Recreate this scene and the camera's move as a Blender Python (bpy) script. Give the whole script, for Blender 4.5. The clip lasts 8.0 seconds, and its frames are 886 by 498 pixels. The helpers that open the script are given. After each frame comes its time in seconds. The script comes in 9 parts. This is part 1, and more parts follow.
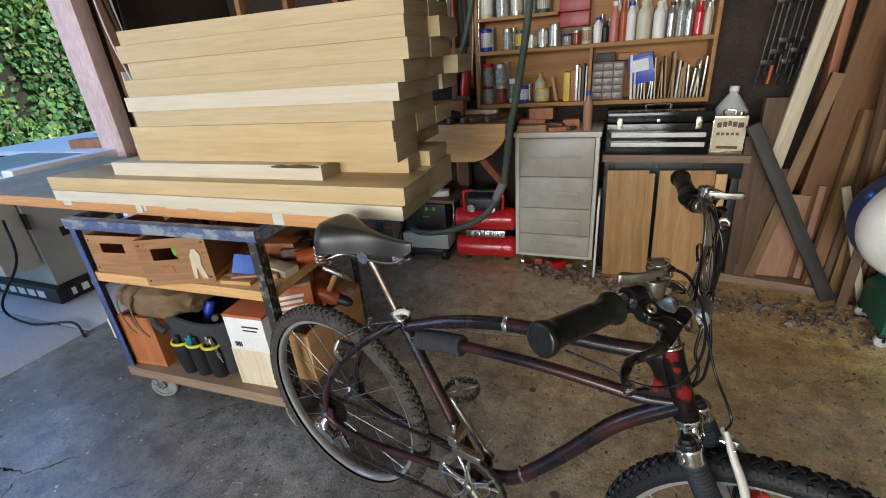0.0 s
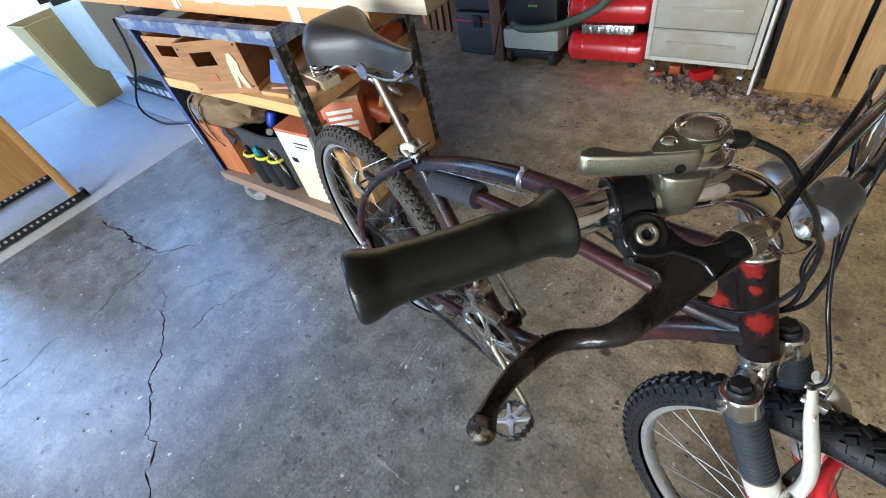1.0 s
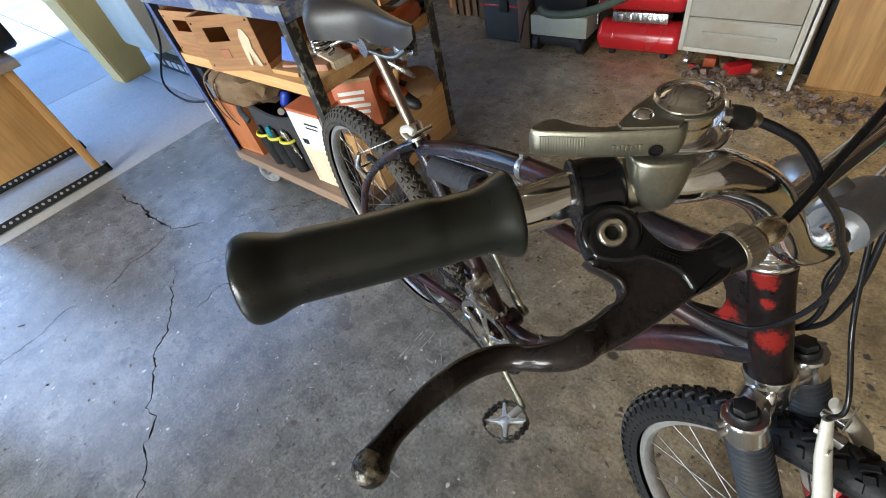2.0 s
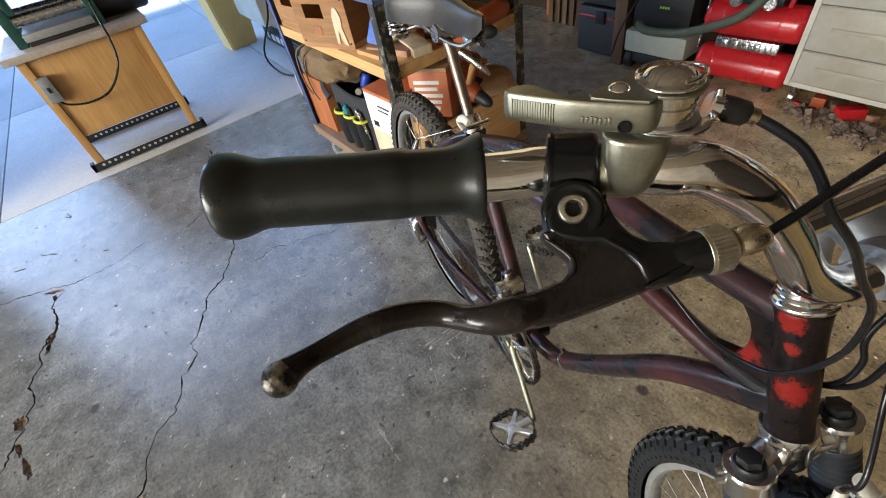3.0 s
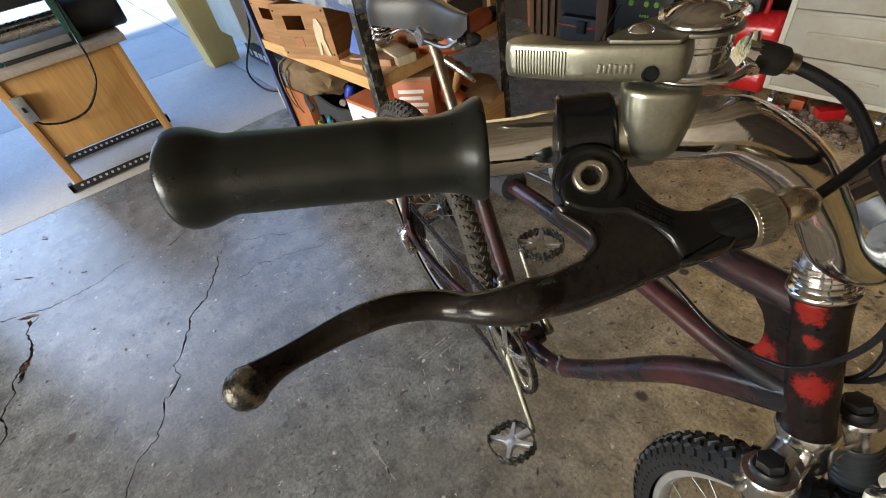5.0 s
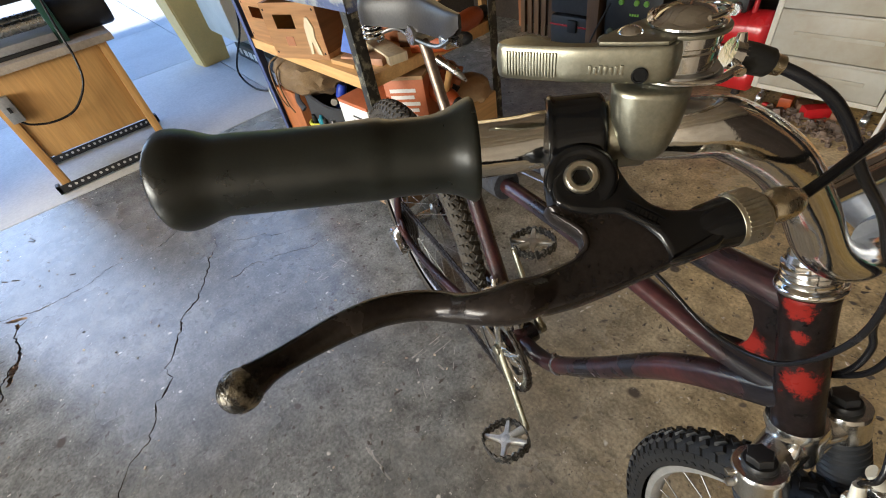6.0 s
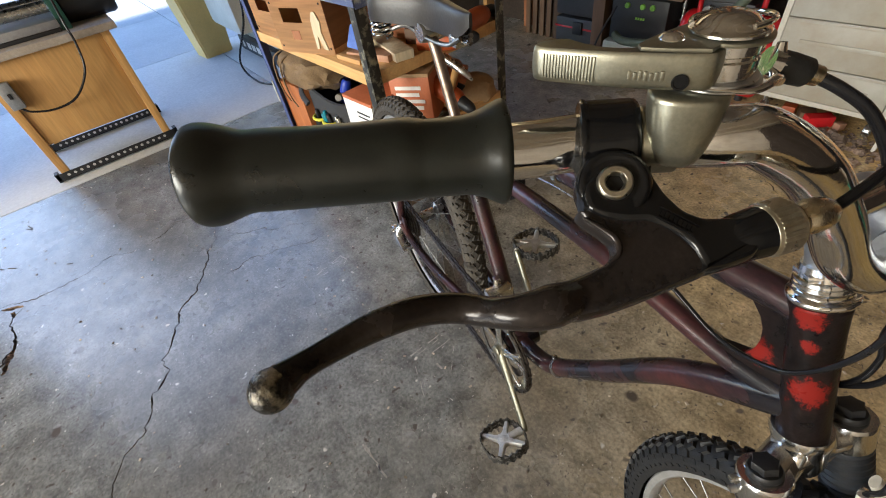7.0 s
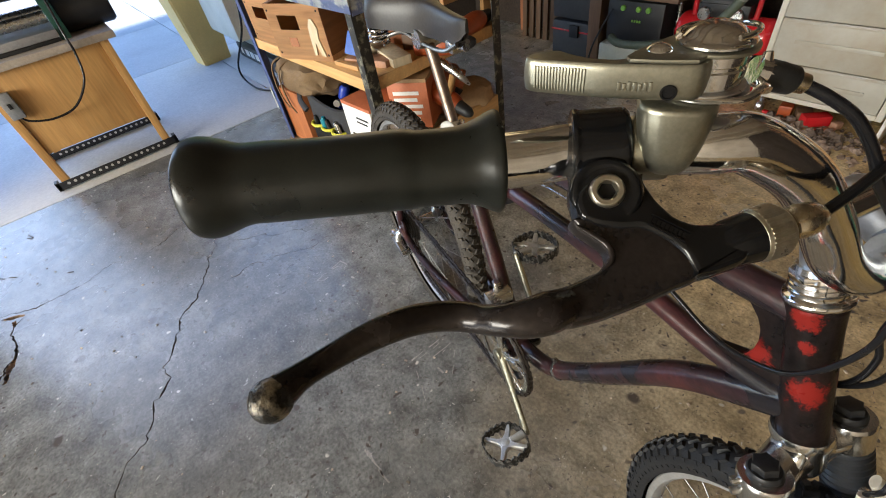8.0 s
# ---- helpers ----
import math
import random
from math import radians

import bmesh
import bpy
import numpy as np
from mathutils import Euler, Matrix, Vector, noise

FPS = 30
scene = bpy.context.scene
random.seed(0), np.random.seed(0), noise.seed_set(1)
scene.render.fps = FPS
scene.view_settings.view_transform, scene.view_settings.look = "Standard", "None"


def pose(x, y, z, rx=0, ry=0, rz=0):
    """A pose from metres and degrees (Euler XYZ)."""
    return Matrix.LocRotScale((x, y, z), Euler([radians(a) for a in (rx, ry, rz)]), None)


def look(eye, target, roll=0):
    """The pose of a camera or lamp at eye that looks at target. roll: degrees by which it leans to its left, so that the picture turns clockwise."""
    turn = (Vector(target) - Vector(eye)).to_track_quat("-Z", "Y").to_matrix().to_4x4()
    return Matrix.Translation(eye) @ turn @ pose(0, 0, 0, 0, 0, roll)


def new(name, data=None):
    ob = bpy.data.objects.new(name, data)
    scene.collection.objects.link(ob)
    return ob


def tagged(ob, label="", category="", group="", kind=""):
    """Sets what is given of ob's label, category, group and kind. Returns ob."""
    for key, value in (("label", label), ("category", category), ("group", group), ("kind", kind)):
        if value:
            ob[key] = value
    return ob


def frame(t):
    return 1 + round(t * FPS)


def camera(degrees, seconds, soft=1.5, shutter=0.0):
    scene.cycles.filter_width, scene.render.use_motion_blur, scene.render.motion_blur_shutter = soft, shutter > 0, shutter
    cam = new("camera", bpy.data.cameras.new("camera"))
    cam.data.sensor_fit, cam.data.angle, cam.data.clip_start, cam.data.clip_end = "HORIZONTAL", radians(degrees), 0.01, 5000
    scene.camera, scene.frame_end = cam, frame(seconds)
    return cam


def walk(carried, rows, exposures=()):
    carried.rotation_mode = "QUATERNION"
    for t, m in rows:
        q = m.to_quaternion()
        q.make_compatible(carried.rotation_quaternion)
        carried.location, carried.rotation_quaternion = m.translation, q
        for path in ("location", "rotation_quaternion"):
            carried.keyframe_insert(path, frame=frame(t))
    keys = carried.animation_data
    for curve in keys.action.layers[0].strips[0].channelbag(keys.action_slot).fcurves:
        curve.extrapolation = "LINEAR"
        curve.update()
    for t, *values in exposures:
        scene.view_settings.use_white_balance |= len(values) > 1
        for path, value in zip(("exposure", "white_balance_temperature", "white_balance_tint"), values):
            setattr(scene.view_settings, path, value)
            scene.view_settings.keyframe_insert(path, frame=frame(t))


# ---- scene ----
cam = camera(90.45, 8.0, soft=1.0)
PATH = [
    (0, (0.3568, 0.1272, 1.2944), (-0.3369, 1.8185, 0.4829), -4.55),
    (0.5, (0.3890, 0.3357, 1.2265), (-0.2638, 1.7308, -0.0493), -9.25),
    (1, (0.4459, 0.4342, 1.1874), (-0.5782, 1.3863, -0.2425), -15.23),
    (1.5, (0.4522, 0.4641, 1.1652), (-0.6086, 1.2843, -0.3188), -17.09),
    (1.7, (0.4525, 0.4725, 1.1578), (-0.6030, 1.3468, -0.2987), -16.27),
    (2.8, (0.4955, 0.4953, 1.1353), (-0.7429, 1.2079, -0.2642), -12.18),
    (3, (0.4993, 0.4989, 1.1299), (-0.7664, 1.1810, -0.2602), -12.34),
    (3.5, (0.4890, 0.4914, 1.1215), (-0.8094, 1.1876, -0.2310), -13.54),
    (4, (0.4833, 0.4964, 1.1148), (-0.8007, 1.2221, -0.2360), -13.08),
    (4.5, (0.4859, 0.4992, 1.1031), (-0.7878, 1.2402, -0.2493), -12.57),
    (6, (0.4865, 0.4995, 1.1042), (-0.7563, 1.2741, -0.2579), -12.06),
    (6.5, (0.4815, 0.4979, 1.1018), (-0.7530, 1.2773, -0.2652), -11.08),
    (7, (0.4777, 0.4921, 1.1058), (-0.7543, 1.2717, -0.2632), -10.31),
    (7.5, (0.4791, 0.4926, 1.1067), (-0.7520, 1.2770, -0.2605), -10.32),
    (8, (0.4793, 0.4933, 1.1088), (-0.7604, 1.2801, -0.2491), -10.98),
]
walk(cam, [(t, look(eye, target, roll)) for t, eye, target, roll in PATH], [(0.0, 1.28, 5500, 10), (0.5, 1.71, 5050, 9), (1.0, 2.10, 5050, 7), (1.5, 1.97, 5200, 7), (3.0, 1.91, 5700, 8), (4.5, 1.71, 5950, 8), (6.0, 1.89, 5950, 9), (8.0, 1.89, 5950, 9)])

# ---- world, sun, sky ----
SUN_EL, SUN_ROT = radians(38), radians(250)
world = bpy.data.worlds.new("world")
scene.world = world
world.use_nodes = True
wt = world.node_tree
sky = wt.nodes.new("ShaderNodeTexSky")
sky.sky_type, sky.sun_disc = "NISHITA", False
sky.sun_elevation, sky.sun_rotation, sky.air_density, sky.dust_density, sky.ozone_density = SUN_EL, SUN_ROT, 1.0, 0.40, 4.5
bg = wt.nodes["Background"]
bg.inputs["Strength"].default_value = 0.15
wt.links.new(sky.outputs["Color"], bg.inputs["Color"])
sun = bpy.data.lights.new("sun", "SUN")
sun.energy, sun.angle, sun.color = 3.0, radians(3.0), (1.0, 0.93, 0.82)
new("sun", sun).matrix_world = look((6, 3, 9), (-6, 1, 0))


# warm area lamp added in the unseen wide front opening, in place of sky light
glow = bpy.data.lights.new("front_opening", "AREA")
glow.shape, glow.size, glow.size_y, glow.energy, glow.color = "RECTANGLE", 4.0, 1.6, 168.0, (1.0, 0.895, 0.71)
new("front_opening", glow).matrix_world = look((-0.35, -5.16, 1.78), (-0.15, 1.6, 1.0))


# ---- materials ----
def mat(name, base, rough=0.6, metal=0.0, second=None, scale=8.0, amount=0.5, fine=90.0, fine_amount=0.25, bump=0.15,
        stretch=(1, 1, 1), island=0.0, coat=0.0, rough_var=0.12, bump_scale=None, world_space=False, contrast=0.5, bias=0.0, spec=0.5):
    """A surface with two scales of variation: large patches towards the second colour, fine grain, and fine relief."""
    m = bpy.data.materials.new(name)
    m.use_nodes = True
    t = m.node_tree
    b = t.nodes["Principled BSDF"]
    link = t.links.new

    def node(kind, **values):
        n = t.nodes.new(kind)
        for k, v in values.items():
            n.inputs[k].default_value = v
        return n

    co = t.nodes.new("ShaderNodeNewGeometry").outputs["Position"] if world_space else t.nodes.new("ShaderNodeTexCoord").outputs["Object"]
    mp = node("ShaderNodeMapping", Scale=stretch)
    link(co, mp.inputs["Vector"])
    info = t.nodes.new("ShaderNodeObjectInfo")
    off = t.nodes.new("ShaderNodeVectorMath")
    off.operation = "ADD"
    sc = t.nodes.new("ShaderNodeVectorMath")
    sc.operation = "MULTIPLY"
    cx = t.nodes.new("ShaderNodeCombineXYZ")
    for i in range(3):
        link(info.outputs["Random"], cx.inputs[i])
    link(cx.outputs[0], sc.inputs[0])
    sc.inputs[1].default_value = (0.0,) * 3 if world_space else (37.0, 53.0, 71.0)
    link(mp.outputs[0], off.inputs[0])
    link(sc.outputs[0], off.inputs[1])
    n1 = node("ShaderNodeTexNoise", Scale=scale, Detail=5.0, Roughness=0.6)
    n2 = node("ShaderNodeTexNoise", Scale=fine, Detail=3.0, Roughness=0.6)
    link(off.outputs[0], n1.inputs["Vector"])
    link(off.outputs[0], n2.inputs["Vector"])
    ramp = t.nodes.new("ShaderNodeMapRange")
    ramp.inputs[1].default_value, ramp.inputs[2].default_value = 0.5 + bias - contrast / 2.5, 0.5 + bias + contrast / 2.5
    ramp.inputs[3].default_value, ramp.inputs[4].default_value = 0.0, amount * 2
    link(n1.outputs["Fac"], ramp.inputs[0])
    mix = t.nodes.new("ShaderNodeMix")
    mix.data_type = "RGBA"
    second = second or tuple(c * 0.6 for c in base)
    mix.inputs[6].default_value, mix.inputs[7].default_value = (*base, 1), (*second, 1)
    link(ramp.outputs[0], mix.inputs[0])
    grain = t.nodes.new("ShaderNodeMapRange")
    grain.inputs[1].default_value, grain.inputs[2].default_value = 0.3, 0.7
    grain.inputs[3].default_value, grain.inputs[4].default_value = 1 - fine_amount, 1 + fine_amount
    link(n2.outputs["Fac"], grain.inputs[0])
    mul = t.nodes.new("ShaderNodeVectorMath")
    mul.operation = "SCALE"
    link(mix.outputs[2], mul.inputs[0])
    link(grain.outputs[0], mul.inputs["Scale"])
    colour = mul.outputs[0]
    if island:
        geo = t.nodes.new("ShaderNodeNewGeometry")
        r2 = t.nodes.new("ShaderNodeMapRange")
        r2.inputs[3].default_value, r2.inputs[4].default_value = 1 - island, 1 + island
        link(geo.outputs["Random Per Island"], r2.inputs[0])
        r3 = t.nodes.new("ShaderNodeMapRange")
        r3.inputs[3].default_value, r3.inputs[4].default_value = 1 - island / 2, 1 + island / 2
        link(info.outputs["Random"], r3.inputs[0])
        mm = t.nodes.new("ShaderNodeMath")
        mm.operation = "MULTIPLY"
        link(r2.outputs[0], mm.inputs[0])
        link(r3.outputs[0], mm.inputs[1])
        m2 = t.nodes.new("ShaderNodeVectorMath")
        m2.operation = "SCALE"
        link(colour, m2.inputs[0])
        link(mm.outputs[0], m2.inputs["Scale"])
        colour = m2.outputs[0]
    link(colour, b.inputs["Base Color"])
    rr = t.nodes.new("ShaderNodeMapRange")
    rr.inputs[3].default_value, rr.inputs[4].default_value = max(0.02, rough - rough_var), min(1.0, rough + rough_var)
    link(n1.outputs["Fac"], rr.inputs[0])
    link(rr.outputs[0], b.inputs["Roughness"])
    b.inputs["Metallic"].default_value = metal
    b.inputs["Specular IOR Level"].default_value = spec
    b.inputs["Coat Weight"].default_value = coat
    b.inputs["Coat Roughness"].default_value = 0.12
    if bump:
        bp = t.nodes.new("ShaderNodeBump")
        bp.inputs["Strength"].default_value = bump
        bp.inputs["Distance"].default_value = 0.004
        if bump_scale:
            n3 = node("ShaderNodeTexNoise", Scale=bump_scale, Detail=4.0)
            link(off.outputs[0], n3.inputs["Vector"])
            link(n3.outputs["Fac"], bp.inputs["Height"])
        else:
            link(n2.outputs["Fac"], bp.inputs["Height"])
        link(bp.outputs[0], b.inputs["Normal"])
    return m


def wood(name, base, second, along="x", scale=3.0, rough=0.6, island=0.12, amount=0.5, fine_amount=0.14):
    stretch = {"x": (0.12, 1.6, 1.6), "y": (1.6, 0.12, 1.6), "z": (1.6, 1.6, 0.12)}[along]
    return mat(name, base, rough, 0, second, scale * 3, amount, 60, fine_amount, 0.12, stretch, island)


POPLAR = wood("poplar", (0.50, 0.395, 0.225), (0.42, 0.305, 0.15), "x", island=0.07, amount=0.36, fine_amount=0.08)
POPLAR_END = wood("poplar_end_grain", (0.42, 0.36, 0.24), (0.28, 0.23, 0.13), "y", island=0.14)
PINE = wood("pine", (0.58, 0.36, 0.15), (0.40, 0.21, 0.07), "x")
PINE_UP = wood("pine_upright", (0.50, 0.30, 0.11), (0.34, 0.18, 0.06), "z", island=0.20, amount=0.6)
PINE_DUSTY = wood("dusty_old_pine", (0.27, 0.155, 0.062), (0.15, 0.08, 0.030), "z", island=0.3)
PLY = wood("plywood", (0.66, 0.41, 0.17), (0.50, 0.28, 0.10), "x")
OAK_UP = wood("oak_veneer", (0.58, 0.33, 0.11), (0.44, 0.22, 0.06), "z", amount=0.4)
FIR_RED = wood("reddish_fir", (0.42, 0.17, 0.07), (0.26, 0.09, 0.035), "z")
FIR_PINK = wood("pink_fir", (0.42, 0.24, 0.15), (0.32, 0.16, 0.09), "z")
OLD_WOOD = wood("old_dark_wood", (0.15, 0.085, 0.045), (0.07, 0.04, 0.022), "z", island=0.3)
OLD_WOOD_X = wood("old_dark_board", (0.17, 0.095, 0.05), (0.08, 0.045, 0.025), "x", island=0.3)
WHITEWOOD = wood("pale_wood", (0.66, 0.57, 0.41), (0.54, 0.43, 0.27), "z", island=0.08)
GREYWOOD = wood("grey_painted_board", (0.046, 0.039, 0.034), (0.018, 0.015, 0.013), "z", rough=0.6)
CART_TOP = wood("worn_bench_wood", (0.58, 0.30, 0.10), (0.40, 0.19, 0.07), "x", amount=0.55)
SHELF_DIRTY = wood("dirty_shelf_board", (0.30, 0.20, 0.12), (0.15, 0.10, 0.065), "x")
CHROME = mat("chrome", (0.80, 0.80, 0.80), 0.10, 1.0, (0.62, 0.60, 0.57), 30, 0.35, 300, 0.05, 0.02, rough_var=0.06)
STEEL = mat("brushed_steel", (0.62, 0.62, 0.61), 0.28, 1.0, (0.45, 0.45, 0.44), 40, 0.4, 300, 0.1, 0.05)
ALLOY = mat("cast_alloy", (0.70, 0.70, 0.68), 0.24, 1.0, (0.60, 0.59, 0.57), 40, 0.4, 400, 0.05, 0.01)
ALLOY_OLD = mat("tarnished_alloy", (0.315, 0.305, 0.24), 0.33, 0.9, (0.21, 0.20, 0.155), 70, 0.45, 700, 0.10, 0.012)
BRASSY = mat("tarnished_brass_nickel", (0.74, 0.68, 0.54), 0.26, 1.0, (0.40, 0.33, 0.22), 120, 0.5, 500, 0.15, 0.05)
RUBBER = mat("black_rubber", (0.012, 0.012, 0.012), 0.55, 0, (0.022, 0.021, 0.020), 20, 0.5, 400, 0.2, 0.1, spec=0.35)
TYRE = mat("dusty_tyre_rubber", (0.008, 0.0085, 0.010), 0.55, 0, (0.016, 0.016, 0.017), 25, 0.5, 300, 0.3, 0.15, spec=0.3)
TYRE_DUSTY = mat("brown_dusty_tyre_rubber", (0.034, 0.030, 0.026), 0.7, 0, (0.080, 0.070, 0.058), 25, 0.5, 300, 0.3, 0.15, spec=0.3)
GRIP = mat("dull_grip_rubber", (0.0065, 0.0072, 0.0062), 0.31, 0, (0.0125, 0.0138, 0.011), 45, 0.5, 900, 0.16, 0.03, rough_var=0.14, spec=0.40)
BLACKPAINT = mat("gloss_black_paint", (0.004, 0.004, 0.0045), 0.15, 0, (0.008, 0.008, 0.0085), 60, 0.5, 700, 0.25, 0.010, rough_var=0.08, spec=0.34)
ANODISED = mat("worn_black_anodised", (0.016, 0.0132, 0.0128), 0.24, 0.30, (0.048, 0.037, 0.033), 40, 0.35, 500, 0.22, 0.02, coat=0.12, bias=0.08, spec=0.35)
BLACKPLASTIC = mat("black_plastic", (0.011, 0.011, 0.012), 0.42, 0, (0.02, 0.02, 0.021), 20, 0.4, 300, 0.2, 0.08, spec=0.4)
LEATHER = mat("worn_black_leather", (0.013, 0.012, 0.012), 0.38, 0, (0.034, 0.030, 0.029), 12, 0.45, 260, 0.25, 0.10)
REDPAINT = mat("red_paint", (0.60, 0.018, 0.022), 0.25, 0, (0.42, 0.012, 0.016), 10, 0.4, 200, 0.08, 0.03, coat=0.4)
WHITEPAINT = mat("off_white_paint", (0.60, 0.585, 0.54), 0.35, 0, (0.55, 0.52, 0.43), 30, 0.5, 200, 0.08, 0.05)
WHITEPLASTIC = mat("white_plastic", (0.80, 0.78, 0.73), 0.4, 0, (0.68, 0.65, 0.60), 12, 0.4, 120, 0.06, 0.04)
CONCRETE_DRIVE = mat("driveway_concrete", (0.54, 0.53, 0.51), 0.82, 0, (0.44, 0.43, 0.415), 1.4, 0.5, 60, 0.1, 0.2, world_space=True)
STUCCO = mat("dark_sheathing", (0.055, 0.038, 0.027), 0.9, 0, (0.030, 0.021, 0.015), 3, 0.5, 80, 0.3, 0.2)
PLASTER = mat("garage_wallboard", (0.42, 0.36, 0.29), 0.9, 0, (0.30, 0.25, 0.19), 2, 0.5, 80, 0.15, 0.15)


# ---- mesh helpers ----
def part(name, bm, material, parent=None, label="", sharp=38.0):
    """Links a bmesh as one mesh object under a thing or a part."""
    bmesh.ops.recalc_face_normals(bm, faces=bm.faces)
    me = bpy.data.meshes.new(name)
    bm.to_mesh(me)
    bm.free()
    for p in me.polygons:
        p.use_smooth = True
    me.set_sharp_from_angle(angle=radians(sharp))
    for m in material if isinstance(material, (list, tuple)) else [material]:
        me.materials.append(m)
    ob = new(name, me)
    ob.parent = parent
    return tagged(ob, label)


def again(ob, m):
    """Another object on the same mesh, under the same parent, at the pose m."""
    o = new(ob.name.split(".")[0], ob.data)
    o.parent = ob.parent
    o.matrix_basis = m
    if "label" in ob:
        o["label"] = ob["label"]
    return o


def thing(name, m, label, category, group="", kind=""):
    ob = new(name)
    ob.empty_display_size = 0.05
    ob.matrix_basis = m
    return tagged(ob, label, category, group, kind)


def box(bm, x0, x1, y0, y1, z0, z1, bevel=0.0, m=None, slot=0):
    vs = [bm.verts.new(v) for v in ((x0, y0, z0), (x1, y0, z0), (x1, y1, z0), (x0, y1, z0), (x0, y0, z1), (x1, y0, z1), (x1, y1, z1), (x0, y1, z1))]
    fs = [bm.faces.new([vs[i] for i in f]) for f in ((3, 2, 1, 0), (4, 5, 6, 7), (0, 1, 5, 4), (1, 2, 6, 5), (2, 3, 7, 6), (3, 0, 4, 7))]
    out = list(vs)
    if bevel:
        es = list({e for f in fs for e in f.edges})
        r = bmesh.ops.bevel(bm, geom=es, offset=bevel, segments=2, affect="EDGES", profile=0.6)
        out = list({v for f in r["faces"] for v in f.verts} | {v for v in vs if v.is_valid})
    if m is not None:
        for v in out:
            v.co = m @ v.co
    if slot:
        for f in {f for v in out for f in v.link_faces}:
            f.material_index = slot
    return out


def smooth_line(pts, n=6):
    """A smooth curve through the points."""
    if n <= 1 or len(pts) < 3:
        return [Vector(p) for p in pts]
    P = [Vector(p) for p in pts]
    P = [P[0] * 2 - P[1]] + P + [P[-1] * 2 - P[-2]]
    out = []
    for i in range(1, len(P) - 2):
        a, b, c, d = P[i - 1:i + 3]
        for k in range(n):
            t = k / n
            out.append(0.5 * ((2 * b) + (c - a) * t + (2 * a - 5 * b + 4 * c - d) * t * t + (3 * b - a - 3 * c + d) * t ** 3))
    return out + [P[-2]]


def tube(bm, pts, r, seg=12, n=1, flat=1.0, caps=True, slot=0, up=None):
    """A round (or flattened) rod along the points; r is one radius or one for each given point."""
    line = smooth_line(pts, n)
    k = len(line)
    if isinstance(r, (list, tuple)):
        rs = [float(np.interp(i / (k - 1) * (len(r) - 1), range(len(r)), r)) for i in range(k)]
    else:
        rs = [r] * k
    prev, rings = None, []
    for i, p in enumerate(line):
        d = (line[min(i + 1, k - 1)] - line[max(i - 1, 0)]).normalized()
        if prev is None:
            ref = Vector(up) if up else (Vector((0, 0, 1)) if abs(d.z) < 0.9 else Vector((1, 0, 0)))
            u = (ref - d * ref.dot(d)).normalized()
        else:
            u = (prev - d * prev.dot(d)).normalized()
        prev, w = u, d.cross(u)
        rings.append([bm.verts.new(p + (u * math.cos(a) * flat + w * math.sin(a)) * rs[i]) for a in (2 * math.pi * j / seg for j in range(seg))])
    for a, b in zip(rings, rings[1:]):
        for j in range(seg):
            bm.faces.new((a[j], a[(j + 1) % seg], b[(j + 1) % seg], b[j])).material_index = slot
    if caps:
        bm.faces.new(rings[0][::-1]).material_index = slot
        bm.faces.new(rings[-1]).material_index = slot
    return rings


def axis(p, d, up=(0, 0, 1)):
    """A pose at p whose z runs along d."""
    q = Vector(d).to_track_quat("Z", "Y").to_matrix().to_4x4()
    return Matrix.Translation(p) @ q


def lathe(bm, profile, m=None, seg=24, slot=0, closed=False, wave=None):
    """A turned shape from (radius, height) pairs round z, laid by m."""
    m = m or Matrix.Identity(4)
    # rings close to the ends of long stretches keep those stretches straight in the shading
    full = [profile[0]]
    for i in range(1, len(profile)):
        (r0, z0), (r1, z1) = profile[i - 1], profile[i]
        ln = math.hypot(r1 - r0, z1 - z0)
        near = [math.hypot(profile[k][0] - profile[k - 1][0], profile[k][1] - profile[k - 1][1]) for k in (i - 1, i + 1) if 0 < k < len(profile)]
        if near and ln > 3 * min(near) and min(r0, r1) > 1e-6:
            e = min(near) / ln * 0.5
            full += [(r0 + (r1 - r0) * e, z0 + (z1 - z0) * e), (r1 + (r0 - r1) * e, z1 + (z0 - z1) * e)]
        full.append((r1, z1))
    rings = []
    for r, z in full:
        if r < 1e-6:
            rings.append([bm.verts.new(m @ Vector((0, 0, z)))])
        else:
            rings.append([bm.verts.new(m @ Vector((r * math.cos(a), r * math.sin(a), z))) for a in (2 * math.pi * j / seg for j in range(seg))])
    pairs = list(zip(rings, rings[1:])) + ([(rings[-1], rings[0])] if closed else [])
    for a, b in pairs:
        for j in range(seg):
            q = (j + 1) % seg
            if len(a) == 1 and len(b) == 1:
                continue
            if len(a) == 1:
                f = bm.faces.new((a[0], b[q], b[j]))
            elif len(b) == 1:
                f = bm.faces.new((a[j], a[q], b[0]))
            else:
                f = bm.faces.new((a[j], a[q], b[q], b[j]))
            f.material_index = slot
    return rings


